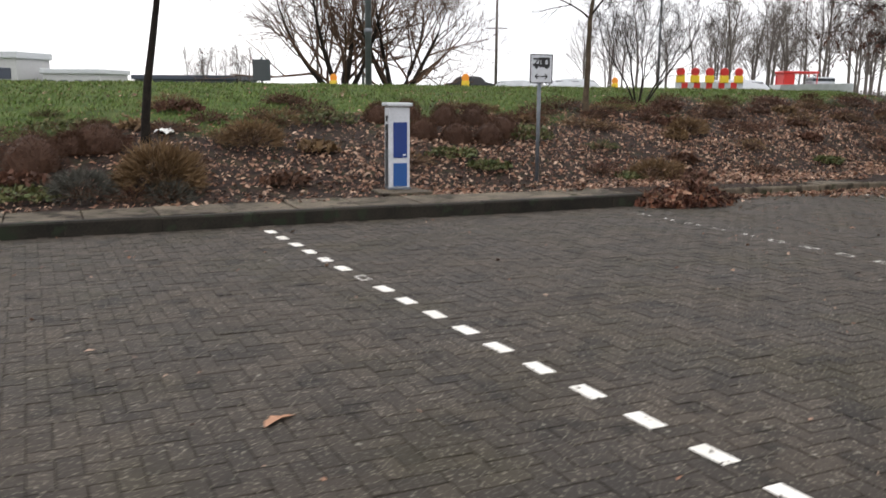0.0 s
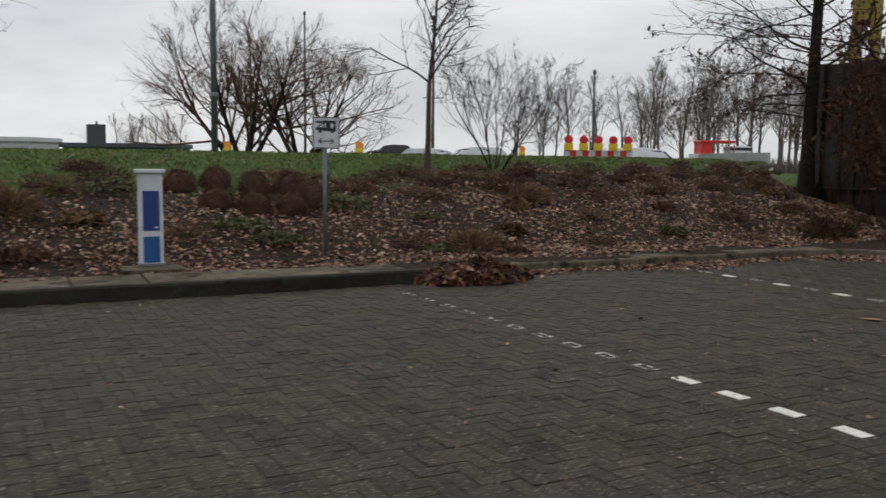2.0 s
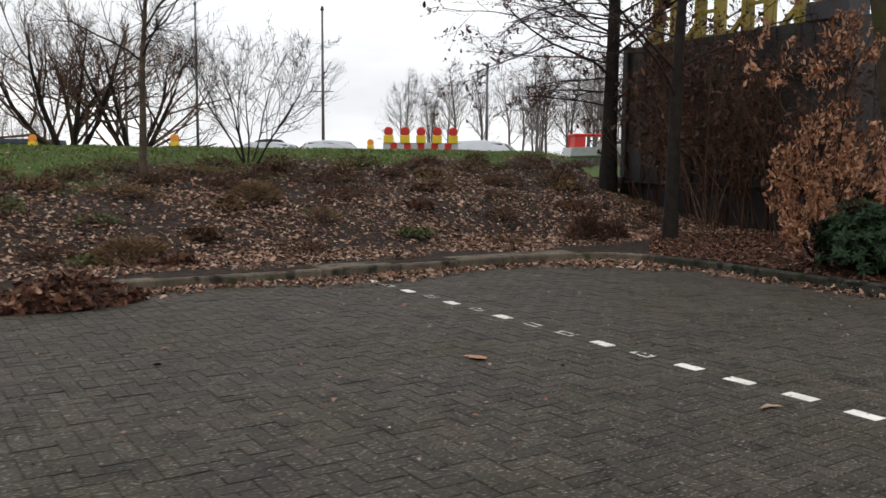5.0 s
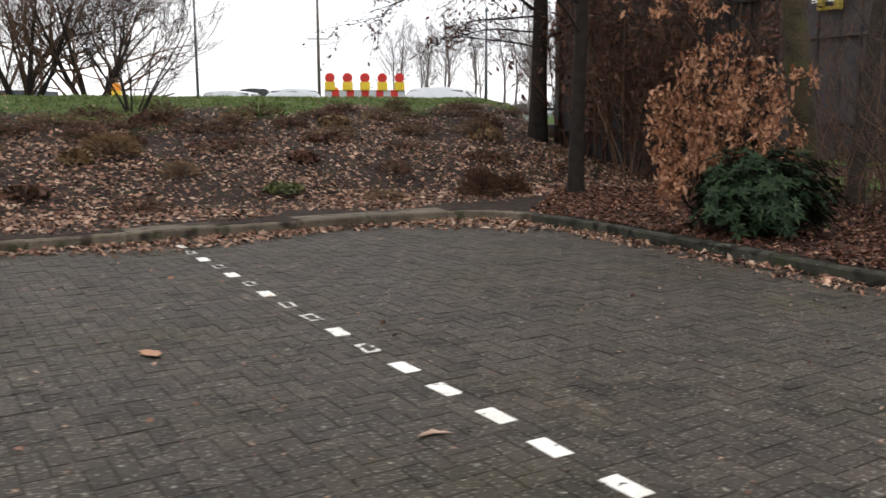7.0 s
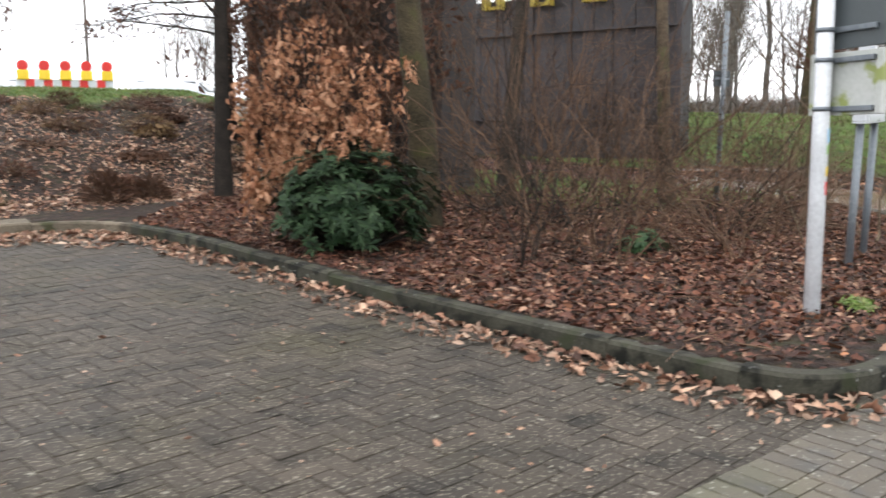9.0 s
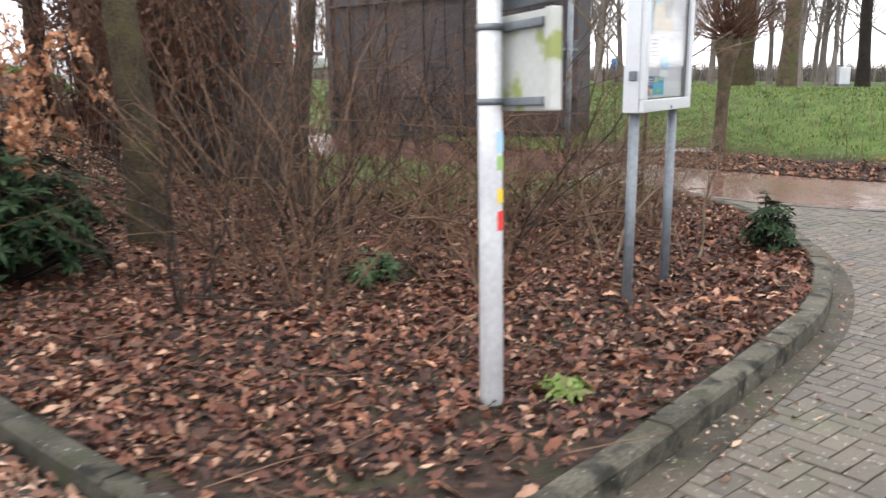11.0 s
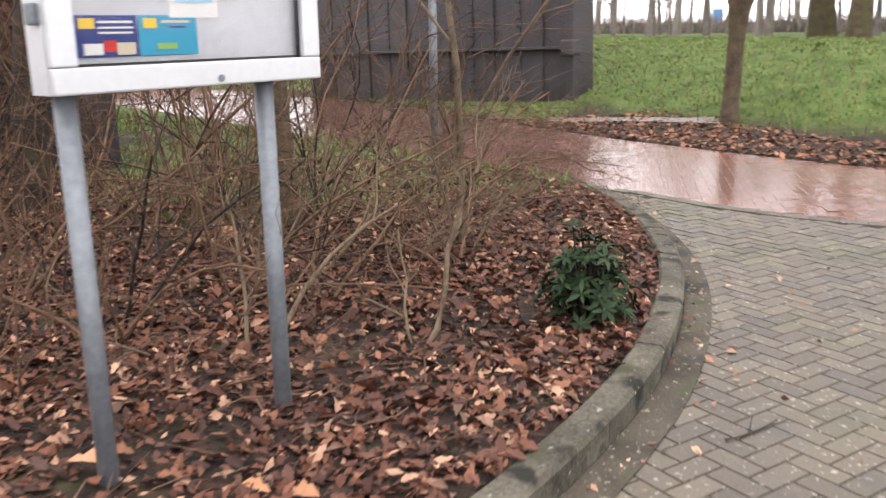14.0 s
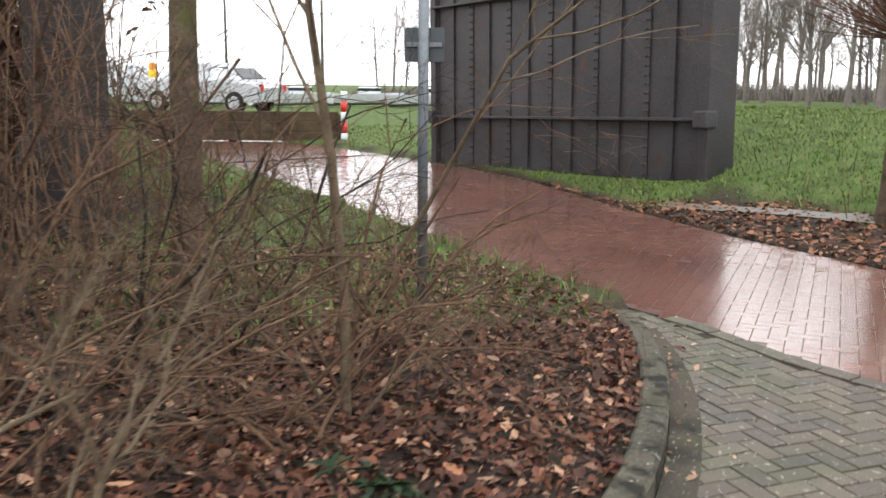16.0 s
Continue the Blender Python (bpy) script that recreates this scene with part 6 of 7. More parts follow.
def car(x, y, z, ang, paint, label, length=4.3):
    """A parked car: a shaped body with glass, lamps and wheels."""
    e = thing("parked_car", pose(x, y, z, 0, 0, ang), label, "car", "parked cars")
    prof = [(-0.5, 0.35), (-0.5, 0.75), (-0.46, 0.86), (-0.36, 0.92), (-0.24, 1.38), (-0.08, 1.47), (0.18, 1.43), (0.3, 0.98), (0.45, 0.84), (0.5, 0.7), (0.5, 0.35)]
    bm = bmesh.new()
    rows = []
    for sy, tuck in ((-0.86, 0.12), (-0.8, 0.0), (0.8, 0.0), (0.86, 0.12)):
        rows.append([bm.verts.new((px * length, sy * (1 - (0.18 if pz > 1.0 else 0)), pz - (tuck * 0.2 if abs(sy) > 0.82 else 0))) for px, pz in prof])
    for a, b in zip(rows[:-1], rows[1:]):
        for i in range(len(prof) - 1):
            bm.faces.new((a[i], a[i + 1], b[i + 1], b[i]))
    bm.faces.new(rows[0][::-1])
    bm.faces.new(rows[-1])
    bmesh.ops.recalc_face_normals(bm, faces=bm.faces)
    part("body", bm, paint, e)
    for s in (-1, 1):
        part("side_window", box(length * 0.46, 0.02, 0.32, -0.02 * length, s * 0.725, 1.18, 0.008), M_CARGLASS, e)
    part("windscreen", turned(box(0.03, 1.2, 0.5, 0, 0, 0, 0.008), Matrix.Translation((0.245 * length, 0, 1.22)) @ Matrix.Rotation(-0.85, 4, "Y")), M_CARGLASS, e)
    part("rear_window", turned(box(0.03, 1.2, 0.42, 0, 0, 0, 0.008), Matrix.Translation((-0.305 * length, 0, 1.17)) @ Matrix.Rotation(0.82, 4, "Y")), M_CARGLASS, e)
    for px in (-0.31, 0.31):
        for s in (-1, 1):
            w = part("wheel", turned(cyl(0.32, 0.32, -0.1, 0.1, n=20, bevel=0.03), Matrix.Translation((px * length, s * 0.8, 0.32)) @ Matrix.Rotation(math.pi / 2, 4, "X")), M_TYRE, e)
            part("rim", turned(cyl(0.19, 0.19, -0.11, 0.11, n=16), Matrix.Translation((px * length, s * 0.81, 0.32)) @ Matrix.Rotation(math.pi / 2, 4, "X")), M_ALU, w)
    for s in (-1, 1):
        part("headlight", box(0.06, 0.3, 0.12, 0.49 * length, s * 0.6, 0.72, 0.02), M_PAPER, e)
        part("tail_light", box(0.06, 0.2, 0.2, -0.495 * length, s * 0.66, 0.75, 0.02), M_RED, e)


car(4.4, 45.5, 0.8, 10, M_ALU, "pale silver car parked past the crest")
car(1.6, 45.0, 0.7, 172, M_WHITE, "white car parked past the crest")
car(10.7, 38.0, 0.7, 165, M_ALU, "silver car parked behind the barrier")
car(-2.6, 75.0, 1.4, 5, M_BLACK, "black car parked far past the crest")


def boat(x, y, z, ang, canopy=True, label="white boat with a red canopy on a frame"):
    e = thing("moored_boat", pose(x, y, z, 0, 0, ang) @ Matrix.Scale(0.63, 4), label, "boat", "moored boats")
    bm = bmesh.new()
    secs = []
    for k in range(9):
        f = k / 8
        w = 1.5 * (1 - max(f - 0.5, 0) ** 2 * 3.6)
        secs.append([bm.verts.new((-4.3 + 8.6 * f, s * w * q, zz + 0.25 * f)) for s, q, zz in ((-1, 1, 1.2), (-1, 0.75, 0.3), (0, 0, 0.0), (1, 0.75, 0.3), (1, 1, 1.2))])
    for a, b in zip(secs[:-1], secs[1:]):
        for i in range(4):
            bm.faces.new((a[i], a[i + 1], b[i + 1], b[i]))
        bm.faces.new((a[0], b[0], b[4], a[4]))
    bm.faces.new(secs[0])
    part("hull", bm, M_WHITE, e)
    part("cabin", box(2.4, 1.9, 0.9, 0.6, 0, 1.6, 0.15), M_WHITE, e)
    part("cabin_window", box(2.42, 1.92, 0.35, 0.6, 0, 1.75, 0.05), M_CARGLASS, e)
    if not canopy:
        return
    part("canopy", box(3.9, 2.3, 0.28, -2.0, 0, 2.5, 0.1), M_RED, e, "red canopy")
    for px in (-3.8, -2.9, -0.2):
        for s in (-1, 1):
            part("canopy_leg", cyl(0.06, 0.06, 1.1, 2.45, px, s * 1.0, 8), M_RED, e)
    part("canopy_side", box(1.1, 2.1, 1.2, -3.2, 0, 1.75, 0.05), M_RED, e)


boat(21.5, 62.3, 1.45, 8)
for k, (x, y) in enumerate(((-2.5, 66.5), (2.0, 68.5), (6.0, 67.0), (10.0, 70.5), (14.5, 69.0), (19.0, 70.0))):
    boat(x, y, 0.15, (5, -20, 30, 8, -12, 20)[k], False, "white cabin boat lying past the timber barrier")


def far_building(x, y, z, w, d, h, material, label, ang=0, roof=None, windows=0):
    e = thing("far_building", pose(x, y, z, 0, 0, ang), label, "building", "distant buildings")
    part("wall", box(w, d, h, 0, 0, h / 2), material, e)
    part("roof", box(w + 0.6, d + 0.6, h * 0.12 + 0.2, 0, 0, h + 0.1, 0.1), roof or M_ALU, e)
    for k in range(windows):
        part("window", box(w / windows * 0.5, 0.2, h * 0.25, -w / 2 + w / windows * (k + 0.5), -d / 2 - 0.02, h * 0.6), M_FARDARK, e)


far_building(-67, 112, 0, 9.5, 8, 5.6, M_FARBUILD, "distant white hall above the crest", 0, M_ALU, 3)
far_building(-55.6, 113, 0, 7.6, 8, 3.6, M_FARBUILD, "distant low white hall above the crest", 0, M_ALU, 4)
far_building(-36.4, 102, 0, 11.8, 8, 2.8, M_FARDARK, "distant long dark blue hall above the crest", 0, M_FARDARK, 6)


# ---- things in the bed ----
def white_post(x, y):
    lean = Matrix.Rotation(math.radians(-2.6), 4, "X")
    e = thing("sign_post", pose(x, y, 0.1) @ lean, "white sign post with stickers, seen from behind its signs", "sign post")
    part("post", cyl(0.053, 0.05, -0.15, 3.2, n=20), M_POST_WHITE, e)
    rot = Matrix.Rotation(math.radians(-80), 4, "Z")
    part("lower_plate", turned(box(0.56, 0.02, 0.4, 0.13, 0.085, 1.52, 0.006), rot), M_PALEPLATE, e, "pale plate with green algae")
    for x0 in (-0.125, 0.385):
        part("plate_edge", turned(box(0.05, 0.045, 0.4, x0, 0.066, 1.52, 0.008), rot), M_PALEPLATE, e)
    part("upper_plate", turned(box(0.58, 0.02, 0.72, 0.13, 0.085, 2.1, 0.006), rot), M_SIGNBACK, e, "dark grey sign back")
    for z in (1.36, 1.67, 1.86, 2.3):
        part("clamp", turned(join(cyl(0.058, 0.058, z - 0.014, z + 0.014, n=18), box(0.42, 0.03, 0.035, 0.13, 0.062, z, 0.006)), rot), M_GALV, e, "steel clamp")
    for z, h, m, lab in ((1.19, 0.09, M_PALEBLUE, "blue sticker"), (1.1, 0.06, M_GREENSTK, "green sticker"), (0.96, 0.06, M_BEACONY, "yellow sticker"), (0.85, 0.085, M_RED, "red sticker")):
        bm = bmesh.new()
        k = 8
        a0, a1 = math.radians(-75), math.radians(5)
        lo = [bm.verts.new((0.0545 * math.cos(a0 + (a1 - a0) * i / k), 0.0545 * math.sin(a0 + (a1 - a0) * i / k), z - h / 2)) for i in range(k + 1)]
        hi = [bm.verts.new((0.0543 * math.cos(a0 + (a1 - a0) * i / k), 0.0543 * math.sin(a0 + (a1 - a0) * i / k), z + h / 2)) for i in range(k + 1)]
        for i in range(k):
            bm.faces.new((lo[i], lo[i + 1], hi[i + 1], hi[i]))
        part("sticker", bm, m, e, lab)


white_post(16.07, 10.99)

M_GLASS = bpy.data.materials.new("case_glass")
M_GLASS.use_nodes = True
_b = M_GLASS.node_tree.nodes["Principled BSDF"]
_b.inputs["Transmission Weight"].default_value, _b.inputs["Roughness"].default_value, _b.inputs["IOR"].default_value = 1.0, 0.03, 1.2


def notice_case(x, y, ang):
    """A glazed notice case on two posts; x runs along its front, which faces the drive."""
    e = thing("notice_case", pose(x, y, 0.1, 0, 0, ang), "grey aluminium notice case with papers on two posts", "notice case")
    w, d, z0, z1 = 0.985, 0.13, 1.235, 2.3
    part("back_panel", box(w - 0.04, 0.02, z1 - z0 - 0.04, w / 2, 0.06, (z0 + z1) / 2), M_WHITE, e)
    part("back_cover", box(w - 0.03, 0.008, z1 - z0 - 0.03, w / 2, d - 0.006, (z0 + z1) / 2), M_ALU, e)
    fr = 0.075
    for bx, by, bz, sx, sz in ((w / 2, 0, z0 + fr / 2, w, fr), (w / 2, 0, z1 - fr / 2, w, fr), (fr / 2, 0, (z0 + z1) / 2, fr, z1 - z0 - 2 * fr - 0.002), (w - fr / 2, 0, (z0 + z1) / 2, fr, z1 - z0 - 2 * fr - 0.002)):
        part("door_frame", box(sx, 0.03, sz, bx, 0.015, bz, 0.006), M_ALU, e)
    for bx in (0.006, w - 0.006):
        part("side_wall", box(0.012, d - 0.032, z1 - z0, bx, d / 2 + 0.016, (z0 + z1) / 2), M_ALU, e)
    for bz in (z0 + 0.006, z1 - 0.006):
        part("case_wall", box(w - 0.026, d - 0.032, 0.012, w / 2, d / 2 + 0.016, bz), M_ALU, e)
    glass = part("pane", box(w - 2 * fr, 0.004, z1 - z0 - 2 * fr, w / 2, 0.02, (z0 + z1) / 2), M_GLASS, e, "clear pane")
    glass.visible_shadow = False
    part("seal", join(box(w - 2 * fr, 0.01, 0.008, w / 2, 0.028, z0 + fr + 0.004), box(0.008, 0.01, z1 - z0 - 2 * fr, w - fr - 0.004, 0.028, (z0 + z1) / 2)), M_BLACK, e, "black rubber seal")
    part("lock", turned(cyl(0.012, 0.012, -0.008, 0.004, n=12), Matrix.Translation((w * 0.56, 0, z0 + 0.022)) @ Matrix.Rotation(math.pi / 2, 4, "X")), M_GALV, e)
    part("side_lock", box(0.02, 0.05, 0.06, -0.008, 0.07, z0 + 0.22, 0.008), M_GALV, e)
    yb = 0.046

    def sheet(cx, cz, sx, sz, m, label, lift=0.0):
        return part("notice", box(sx, 0.002, sz, cx, yb - lift, cz), m, e, label)

    def leaflet(cx, m, label, prints):
        base = sheet(cx, z0 + 0.158, 0.205, 0.118, m, label)
        for dx, dz, sx, sz, mm in prints:
            part("leaflet_print", box(sx, 0.002, sz * 0.8, cx + dx, yb - 0.003, z0 + 0.158 + dz * 0.8), mm, base)

    leaflet(0.193, M_NAVY, "navy leaflet with a yellow mark",
            ((-0.06, 0.045, 0.048, 0.036, M_BEACONY), (0.03, 0.05, 0.11, 0.008, M_PAPER), (0.03, 0.03, 0.11, 0.007, M_PAPER), (0.03, 0.012, 0.11, 0.007, M_PAPER),
             (-0.045, -0.045, 0.06, 0.04, M_PAPER), (0.06, -0.045, 0.06, 0.044, M_CREAM), (0.008, -0.035, 0.04, 0.04, M_RED)))
    leaflet(0.402, M_CYAN, "cyan leaflet with a yellow mark",
            ((-0.065, 0.045, 0.045, 0.036, M_BEACONY), (0.025, 0.05, 0.1, 0.009, M_CREAM), (0.03, 0.03, 0.06, 0.007, M_NAVY), (-0.01, -0.04, 0.07, 0.022, M_GREENSTK)))
    note = sheet(0.3, z0 + 0.37, 0.19, 0.2, M_PAPER, "white notice")
    for k in range(6):
        part("text_line", box(0.14 - 0.02 * (k % 3), 0.002, 0.005, 0.3, yb - 0.003, z0 + 0.44 - k * 0.024), M_GALV, note)
    note = sheet(0.5, z0 + 0.33, 0.18, 0.24, M_PAPER, "white notice with a pale blue print")
    part("leaflet_print", box(0.14, 0.002, 0.09, 0.5, yb - 0.003, z0 + 0.3), M_PALEBLUE, note)
    chart = sheet(0.45, z0 + 0.7, 0.4, 0.4, M_CREAM, "cream town map")
    part("leaflet_print", box(0.14, 0.002, 0.2, 0.54, yb - 0.003, z0 + 0.68), M_PALEPLATE, chart)
    part("leaflet_print", box(0.1, 0.002, 0.16, 0.34, yb - 0.003, z0 + 0.74), M_PALEBLUE, chart)
    sheet(0.17, z0 + 0.68, 0.1, 0.44, M_PALEBLUE, "pale blue notice strip")
    for px, py in ((0.06, 0.075), (0.77, 0.06)):
        part("post", cyl(0.032, 0.032, -0.25, z0, px, py, 16), M_GALV, e)


notice_case(17.46, 12.262, 42.5)


def back_sign(x, y, h, label, plates):
    e = thing("street_sign", stand_at(x, y, 0, -0.05), label, "sign")
    part("post", cyl(0.035, 0.035, -0.1, h, n=12), M_GALV, e)
    for z, w, hh, m in plates:
        part("plate", box(w, 0.015, hh, 0, 0.05, z, 0.004), m, e)
        part("bracket", box(w * 0.9, 0.03, 0.03, 0, 0.03, z, 0.004), M_GALV, e)


back_sign(19.2, 17.3, 2.7, "grey pole with dark sign backs at the road", ((1.78, 0.26, 0.22, M_SIGNBACK),))
back_sign(28.6, 22.2, 3.0, "grey pole with a round red and white sign", ())
ring = thing("round_sign", pose(28.6, 22.15, z_at(28.6, 22.2) + 2.0, 90, 0, -20), "round red-rimmed white traffic sign", "sign")
part("face", cyl(0.3, 0.3, 0.0, 0.01, n=28), M_WHITE, ring)
part("rim", cyl(0.32, 0.32, -0.012, -0.001, n=28), M_RED, ring, "red rim")
part("symbol", box(0.3, 0.14, 0.008, 0, 0, 0.016, 0.002), M_BLACK, ring, "dark pictogram bar")


def timber_barrier():
    e = thing("timber_barrier", pose(0, 0, 0), "long low brown timber barrier at the road's end", "barrier")
    a, b = Vector((7.8, 34.6)), Vector((15.1, 35.4))
    d = b - a
    ang = math.degrees(math.atan2(d.y, d.x))
    for z in (0.17, 0.44, 0.71):
        ob = part("beam", box(d.length, 0.22, 0.26, 0, 0, 0, 0.02), M_TIMBER, e)
        ob.matrix_basis = pose(*((a + b) / 2), z, 0, 0, ang)
    for k in range(6):
        p = a + d * (k / 5)
        part("post", cyl(0.12, 0.11, -0.2, 0.75, p.x, p.y + 0.2, 10), M_TIMBER, e)
    m = thing("marker_post", pose(15.3, 35.2, 0), "red and white marker post", "post")
    for k in range(5):
        part("band", cyl(0.09, 0.09, k * 0.28, k * 0.28 + 0.279, n=12), M_RED if k % 2 else M_WHITE, m)


timber_barrier()


def blue_post(x, y, z):
    e = thing("info_pillar", pose(x, y, z), "blue information pillar on the mound", "pillar")
    part("body", box(0.9, 0.3, 2.6, 0, 0, 1.3, 0.03), M_BLUEFAR, e)
    part("base", box(1.0, 0.4, 0.2, 0, 0, 0.1, 0.02), M_GALV, e)


blue_post(53.0, 83.0, 0.0)
wb = thing("white_box", pose(44.6, 43.0, z_at(44.6, 43.0)), "white utility box standing on the grass", "utility box")
part("body", box(0.6, 0.45, 0.8, 0, 0, 0.5, 0.03), M_WHITE, wb)
part("plinth", box(0.75, 0.55, 0.12, 0, 0, 0.05, 0.01), M_GALV, wb)

# sticks on the paving
for k, (x, y, a, ln) in enumerate(((10.9, 11.82, -40, 0.45), (12.4, 10.2, 20, 0.22), (19.6, 12.5, 15, 0.3))):
    rng = np.random.default_rng(k)
    vv, ff, tp = [], [], []
    branches(rng, vv, ff, tp, (0, 0, 0.012), (1, 0, 0), ln, 0.008, 1, 3, 0.5, 0.08, 0, 5)
    v = np.concatenate(vv)
    v[:, 2] = np.maximum(v[:, 2] * 0.2, 0.0) + 0.006
    tagged(part("fallen_twig", npmesh("fallen_twig", v, np.concatenate(ff)), M_TWIG_DARK, None, "", pose(x, y, 0, 0, 0, a)), "dark fallen twig on the paving", "twig")
# a few large single leaves
for k, (x, y, s, m) in enumerate(((0.755, 3.83, 0.17, M_OAKLEAF), (8.22, 10.27, 0.22, M_OAKLEAF), (9.9, 8.89, 0.13, M_LITTER_PALE), (20.8, 14.15, 0.12, M_STRAW))):
    rng = np.random.default_rng(40 + k)
    v, f = leaves(rng, np.array([(0.0, 0.0, 0.02)]), s, 0.6, np.array([(0.0, 0.0, 1.0)]), True)
    v[:, 2] = np.clip(0.012 + (v[:, 2] - 0.02) * 0.25, 0.004, 0.03)
    v[:, :2] *= s / max(np.ptp(v[:, 0]), np.ptp(v[:, 1])) * np.array((1.0, 1.15))
    tagged(part("fallen_leaf", npmesh("fallen_leaf", v, f), m, None, "", pose(x, y, 0, 0, 0, 30 * k)), "single curled brown leaf on the paving", "leaf", "single leaves")
# crumpled white scrap on the bank
rng = np.random.default_rng(91)
g = np.array([(i * 0.07 - 0.14, j * 0.07 - 0.1) for j in range(4) for i in range(5)])
zz = height(g[:, 0] - 3.7, g[:, 1] + 13.3) - z_at(-3.7, 13.3) + rng.uniform(0.03, 0.12, 20)
q = np.array([[j * 5 + i, j * 5 + i + 1, j * 5 + i + 6, j * 5 + i + 5] for j in range(3) for i in range(4)])
tagged(part("paper_scrap", npmesh("paper_scrap", np.column_stack([g + rng.normal(0, 0.012, (20, 2)), zz]), q), M_PAPER, None, "", pose(-3.7, 13.3, z_at(-3.7, 13.3) - 0.03)),
       "crumpled white scrap lying on the leafy bank", "litter")
# brown undergrowth below the far trees
rng = np.random.default_rng(17)
f = rng.uniform(0, 1, 32000)
bx, by = np.interp(f, [0, 0.35, 1], [6, 52, 100]) + rng.normal(0, 2, 32000), np.interp(f, [0, 0.35, 1], [98, 64, 2]) + rng.normal(0, 2, 32000)
# the scrub takes the same haze-lightened colour as the far trees
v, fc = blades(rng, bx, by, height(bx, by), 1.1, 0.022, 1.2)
tagged(part("far_scrub", npmesh("far_scrub", v, fc), M_FAR_HAZE), "brown winter undergrowth below the distant trees", "scrub", kind="stuff")


# ---- paving ----
W = 0.11125


def herringbone(origin, ang, keep, w=W):
    """Centres and turns of herringbone pavers over a field: (x, y, angle) rows."""
    ca, sa = math.cos(ang), math.sin(ang)
    k = 260
    i, j = np.meshgrid(np.arange(-k, k), np.arange(-k // 4, k // 4))
    out = []
    for flip in (0, 1):
        # lattice steps (1, 1) and (4, 0) in paver widths; one lying and one standing paver to each
        a = (i + 4 * j + (1.0 if not flip else 2.5)) * w
        b = (i + (0.5 if not flip else 0.0)) * w
        x = origin[0] + a * ca - b * sa
        y = origin[1] + a * sa + b * ca
        out.append(np.column_stack([x.ravel(), y.ravel(), np.full(x.size, ang + flip * math.pi / 2)]))
    p = np.concatenate(out)
    return p[keep(p[:, 0], p[:, 1])]


def paver_arrays(p, z, w=W, l=2 * W, joint=0.006, seed=1, c=0.002, rock=0.008, deep=0.014):
    """Bevelled paver tops, joined: each a top and four chamfers."""
    rng = np.random.default_rng(seed)
    hl, hw = (l - joint) / 2, (w - joint) / 2
    base = np.array([[-hl, -hw, -deep], [hl, -hw, -deep], [hl, hw, -deep], [-hl, hw, -deep],
                     [-hl + c, -hw + c, 0], [hl - c, -hw + c, 0], [hl - c, hw - c, 0], [-hl + c, hw - c, 0]])
    n = len(p)
    ca, sa = np.cos(p[:, 2])[:, None], np.sin(p[:, 2])[:, None]
    tilt = rng.normal(0, rock, (n, 2))
    dz = rng.normal(0, 0.0014, (n, 1)) * min(rock / 0.006, 1.0)
    bx, by, bz = base[:, 0][None], base[:, 1][None], base[:, 2][None]
    v = np.stack([p[:, 0:1] + bx * ca - by * sa, p[:, 1:2] + bx * sa + by * ca,
                  z + bz + dz + bx * tilt[:, 0:1] + by * tilt[:, 1:2]], 2).reshape(-1, 3)
    f = np.array([[4, 5, 6, 7], [0, 1, 5, 4], [1, 2, 6, 5], [2, 3, 7, 6], [3, 0, 4, 7]])
    faces = (np.arange(n)[:, None, None] * 8 + f[None]).reshape(-1, 4)
    return v, faces


def lay(field, z, parent, near, mat_all, mat_one, label, seed, w=W, c=0.002, rock=0.007, joint=0.006, deep=0.005):
    """Lays a field: the pavers of the stretch `near` singly, and the rest as one joined part."""
    one = near(field[:, 0], field[:, 1])
    pick = np.flatnonzero(one)[:300]
    rest = np.ones(len(field), bool)
    rest[pick] = False
    v, f = paver_arrays(field[rest], z, w, 2 * w, joint, seed, c, rock, deep)
    tagged(part("pavers", flat(npmesh("pavers", v, f)), mat_all, parent), label, kind="stuff")
    v, f = paver_arrays(np.zeros((1, 3)), 0, w, 2 * w, joint, seed, c, 0.0, deep)
    me = flat(npmesh("paver", v, f))
    me.materials.append(mat_one)
    for x, y, a in field[pick]:
        ob = new("paver", me)
        ob.parent = parent
        ob.matrix_basis = pose(x, y, z, 0, 0, math.degrees(a))


ANG = math.atan2(U[1], U[0])
def in_drive(x, y):
    return ((side(x, y) > 0.075) & (x > 11.6)) | ((x > 15.75) & (y > 9.7))


def seen_area(x, y):
    return (x > -9) & (y > -4) & (x < 27) & (side(x, y) < 7)


def keep_park(x, y):
    m = inside(x, y, PAVED) & seen_area(x, y) & ~in_drive(x, y) & ((side(x, y) < 0.02) | (x < 11.5))
    m &= poly_dist(x, y, KERB_N1 + KERB_N2 + KERB_E) > 0.05
    return m


def keep_drive(x, y):
    m = inside(x, y, PAVED) & seen_area(x, y) & in_drive(x, y)
    return m & (poly_dist(x, y, KERB_TIP + KERB_C[1:]) > 0.05) & (poly_dist(x, y, ROAD_NEAR) > 0.06)


park = herringbone((2.742 - 2.5 * W * U[0], 3.66 - 2.5 * W * U[1]), ANG, keep_park)
lay(park, 0.0, pavement, lambda x, y: (abs((x - 10.3) * U[0] + (y - 8.0) * U[1]) < 1.55) & (abs((x - 10.3) * N[0] + (y - 8.0) * N[1]) < 1.2),
    M_PAVER, M_PAVER_ONE, "dark weathered concrete herringbone pavers", 3, joint=0.005)
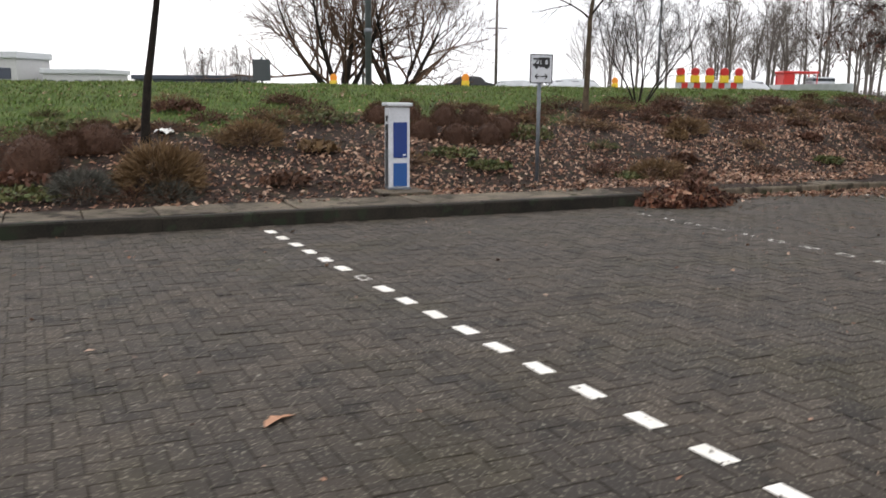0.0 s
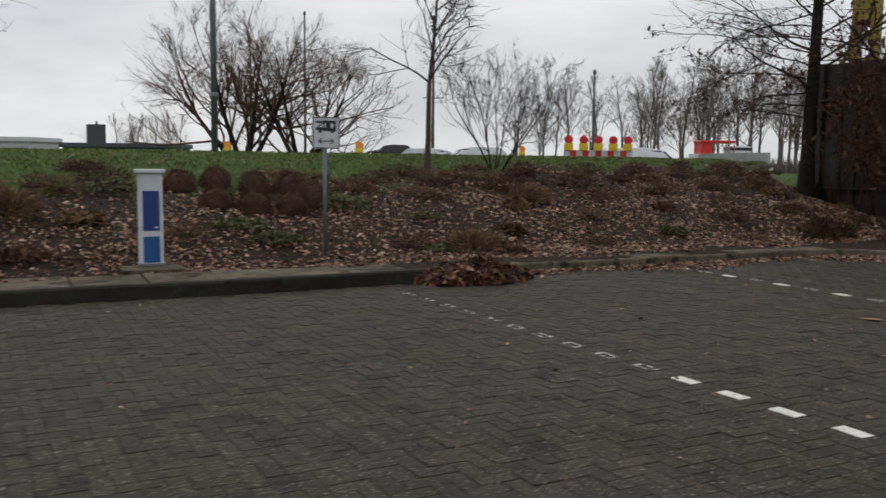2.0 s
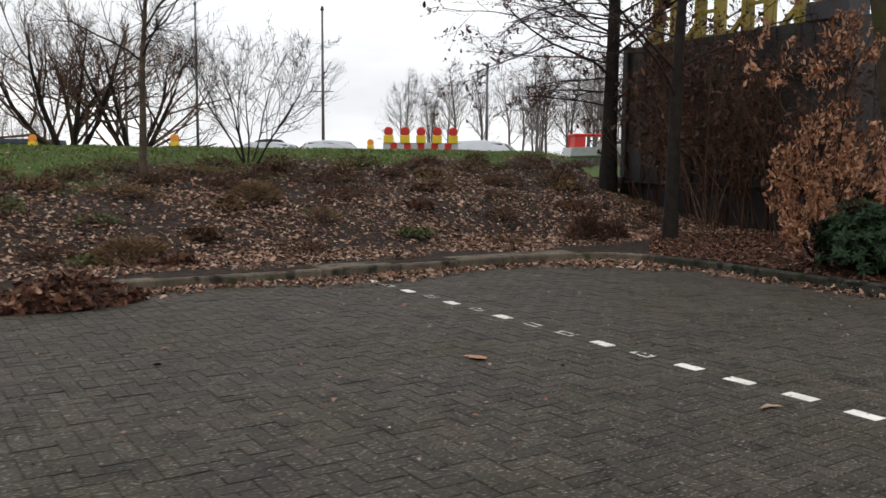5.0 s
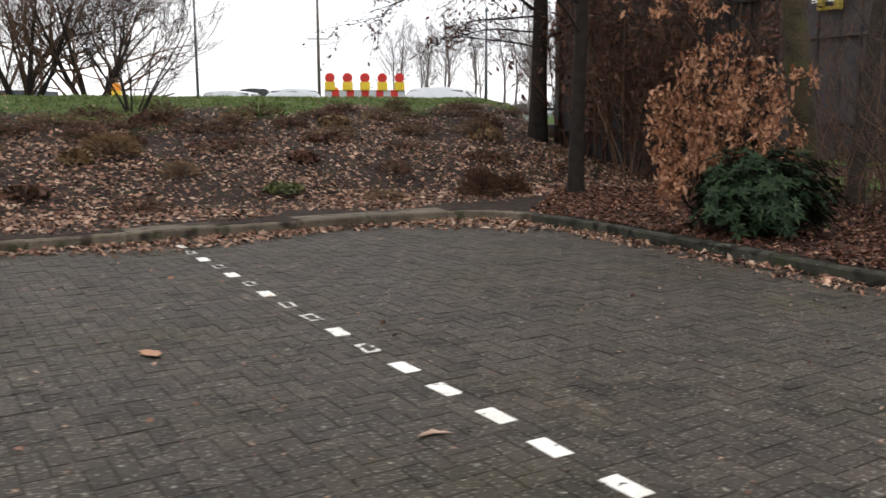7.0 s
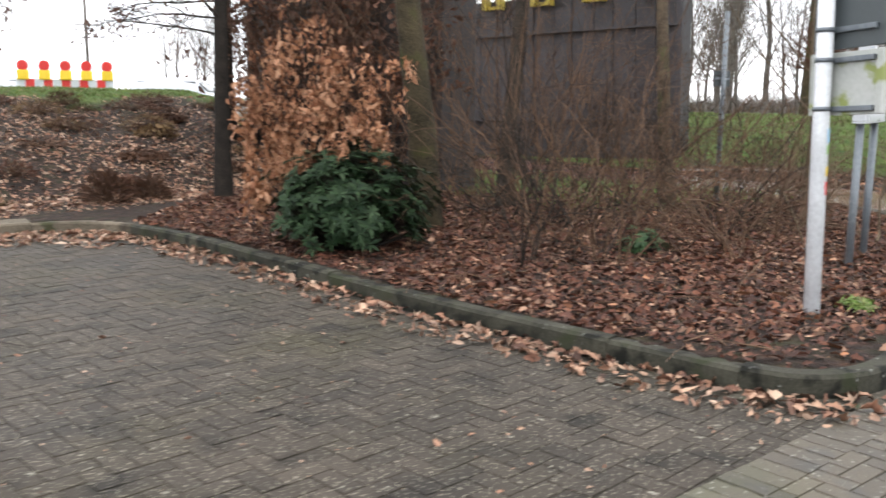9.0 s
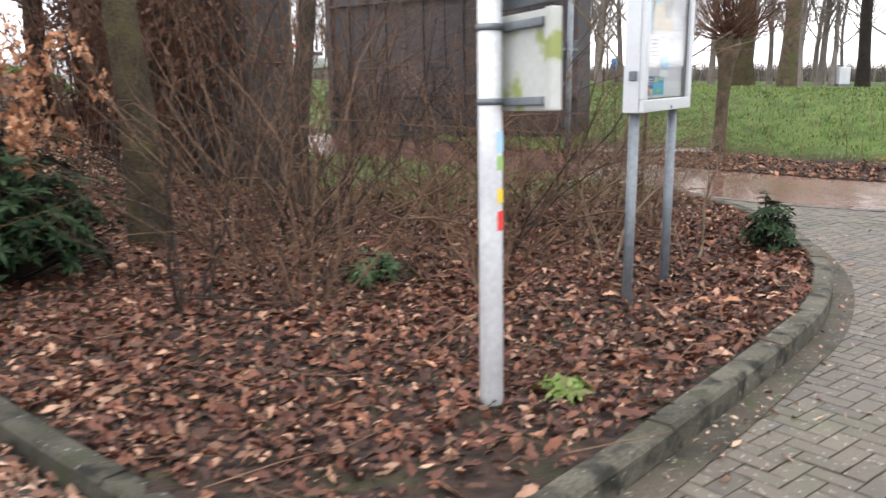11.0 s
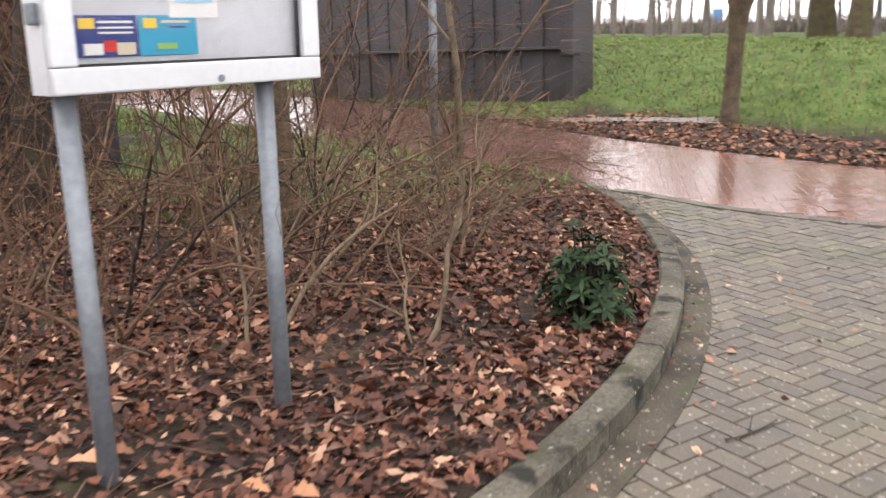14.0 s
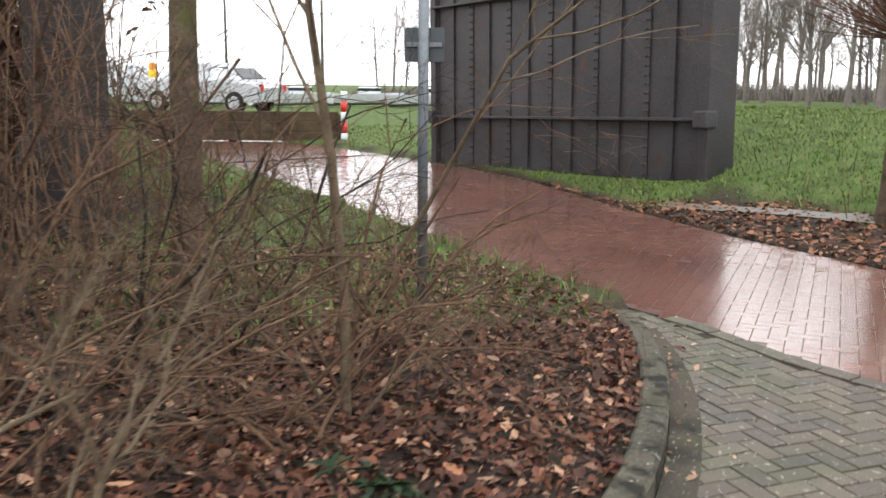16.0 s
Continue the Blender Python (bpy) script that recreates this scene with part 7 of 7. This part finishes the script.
# white markings: three rows of painted pavers, running square to the kerb
ROWS = (((2.742, 3.66), (-0.9, 9.384), 15, -3, 16), ((6.691, 6.1), (4.64, 9.537), 9, -3, 15), ((10.416, 8.731), (7.314, 14.409), 14, -3, 15))
v, f = paver_arrays(np.zeros((1, 3)), 0, 0.108, 0.215, seed=9)
v[:, 2] = np.where(v[:, 2] < -0.006, -0.004, 0.0)
me_white = flat(npmesh("white_marking", v, f))
rim = np.array([(-0.104, -0.051), (0.104, -0.051), (0.104, 0.051), (-0.104, 0.051), (-0.072, -0.024), (0.07, -0.03), (0.066, 0.026), (-0.078, 0.03)])
me_worn = flat(npmesh("white_marking", np.column_stack([rim, np.zeros(8)]), np.array([[0, 1, 5, 4], [1, 2, 6, 5], [2, 3, 7, 6], [3, 0, 4, 7]])))
chip = np.array([(-0.1, -0.05), (-0.04, -0.05), (-0.06, 0.0), (-0.1, 0.03), (0.02, -0.045), (0.1, -0.05), (0.09, -0.015), (0.03, 0.02), (0.06, 0.03), (0.1, 0.025), (0.095, 0.05), (0.01, 0.05)])
me_chip = flat(npmesh("white_marking", np.column_stack([chip, np.zeros(12)]), np.arange(12).reshape(3, 4)))
for me, m in ((me_white, M_LINE), (me_worn, M_LINE_WORN), (me_chip, M_LINE_WORN)):
    me.materials.append(m)
WORN = random.Random(4)
for row, (a, b, count, first, last) in enumerate(ROWS):
    step = (Vector(b) - Vector(a)) / count
    turn_deg = math.degrees(math.atan2(step.y, step.x))
    for k in range(first, last):
        p = Vector(a) + step * k
        chips = row == 1 and k > 9
        worn = (row == 0 and k in (-3, 9)) or (row == 1 and k > 4) or (row == 2 and k in (4, 6, 7, 9, 11, 13))
        ob = new("white_marking", me_chip if chips else me_worn if worn else me_white)
        ob.parent = pavement
        ob["label"] = "chips of worn white marking" if chips else "rubbed rim of white marking on a paver" if worn else "white painted paver marking"
        ob.matrix_basis = pose(p.x + WORN.uniform(-0.012, 0.012), p.y, 0.0045, 0, 0, turn_deg + WORN.uniform(-3, 3))
drive = herringbone((16.0, 9.0), math.radians(25), keep_drive, w=0.102)
lay(drive, 0.0, pavement, lambda x, y: (poly_dist(x, y, KERB_C[3:9]) < 1.2), M_DRIVE, M_DRIVE_ONE, "light grey damp herringbone drive pavers", 5, w=0.102, joint=0.007, rock=0.012)

# soldier course between car park and drive, and the plain gutter along the curved kerb
course = np.array([(*(BAND_A + BAND_B * (k * 0.112) + np.array((BAND_B[1], -BAND_B[0])) * 0.06), math.atan2(BAND_B[1], BAND_B[0]) + math.pi / 2)
                   for k in range(-22, 20)])
course = course[inside(course[:, 0], course[:, 1], PAVED) & (poly_dist(course[:, 0], course[:, 1], KERB_TIP) > 0.1)]
v, f = paver_arrays(course, 0.004, seed=8)
tagged(part("soldier_course", flat(npmesh("soldier_course", v, f)), M_DRIVE, pavement), "row of upright grey border pavers", kind="stuff")
gl = spline(KERB_TIP + KERB_C[1:], 0.12)
go = offset_line(gl, -0.15)
gm = offset_line(gl, -0.004)
n = len(gl)
v = np.concatenate([np.column_stack([gm, np.full(n, 0.012)]), np.column_stack([go, np.full(n, 0.007)])])
i = np.arange(n - 1)
part("gutter_band", npmesh("gutter_band", v, np.stack([i + n, i + n + 1, i + 1, i], 1)), M_GUTTER, pavement, "dark wet concrete gutter band")

# flush course of pavers where the drive meets the road
edge_line = spline(ROAD_NEAR[:8], 0.21)
course = np.column_stack([(edge_line[:-1] + edge_line[1:]) / 2, np.arctan2(*np.diff(edge_line, axis=0)[:, ::-1].T)])
course = course[course[:, 0] > 20.9]
v, f = paver_arrays(course, 0.009, 0.13, 0.21, seed=12)
tagged(part("edge_course", flat(npmesh("edge_course", v, f)), M_DRIVE, pavement), "flush row of grey pavers along the road's edge", kind="stuff")

# road bricks
def keep_road(x, y):
    return inside(x, y, ROAD) & (poly_dist(x, y, ROAD_NEAR) > 0.05) & (poly_dist(x, y, ROAD_FAR) > 0.05) & (x < 29) & (y < 31)


bricks = herringbone((21.5, 19.0), math.radians(-20), keep_road, w=0.105)
lay(bricks, 0.004, road, lambda x, y: (np.hypot(x - 21.6, y - 18.0) < 1.35), M_BRICK, M_BRICK, "wet red road bricks", 11, w=0.105, c=0.0015, rock=0.009, joint=0.0055, deep=0.004)
far_road = flat_sheet("far_road_surface", [p for p in ROAD_NEAR if p[1] > 28] + [p for p in ROAD_FAR if p[1] > 30][::-1], 0.02, M_BRICK)
far_road.parent = road
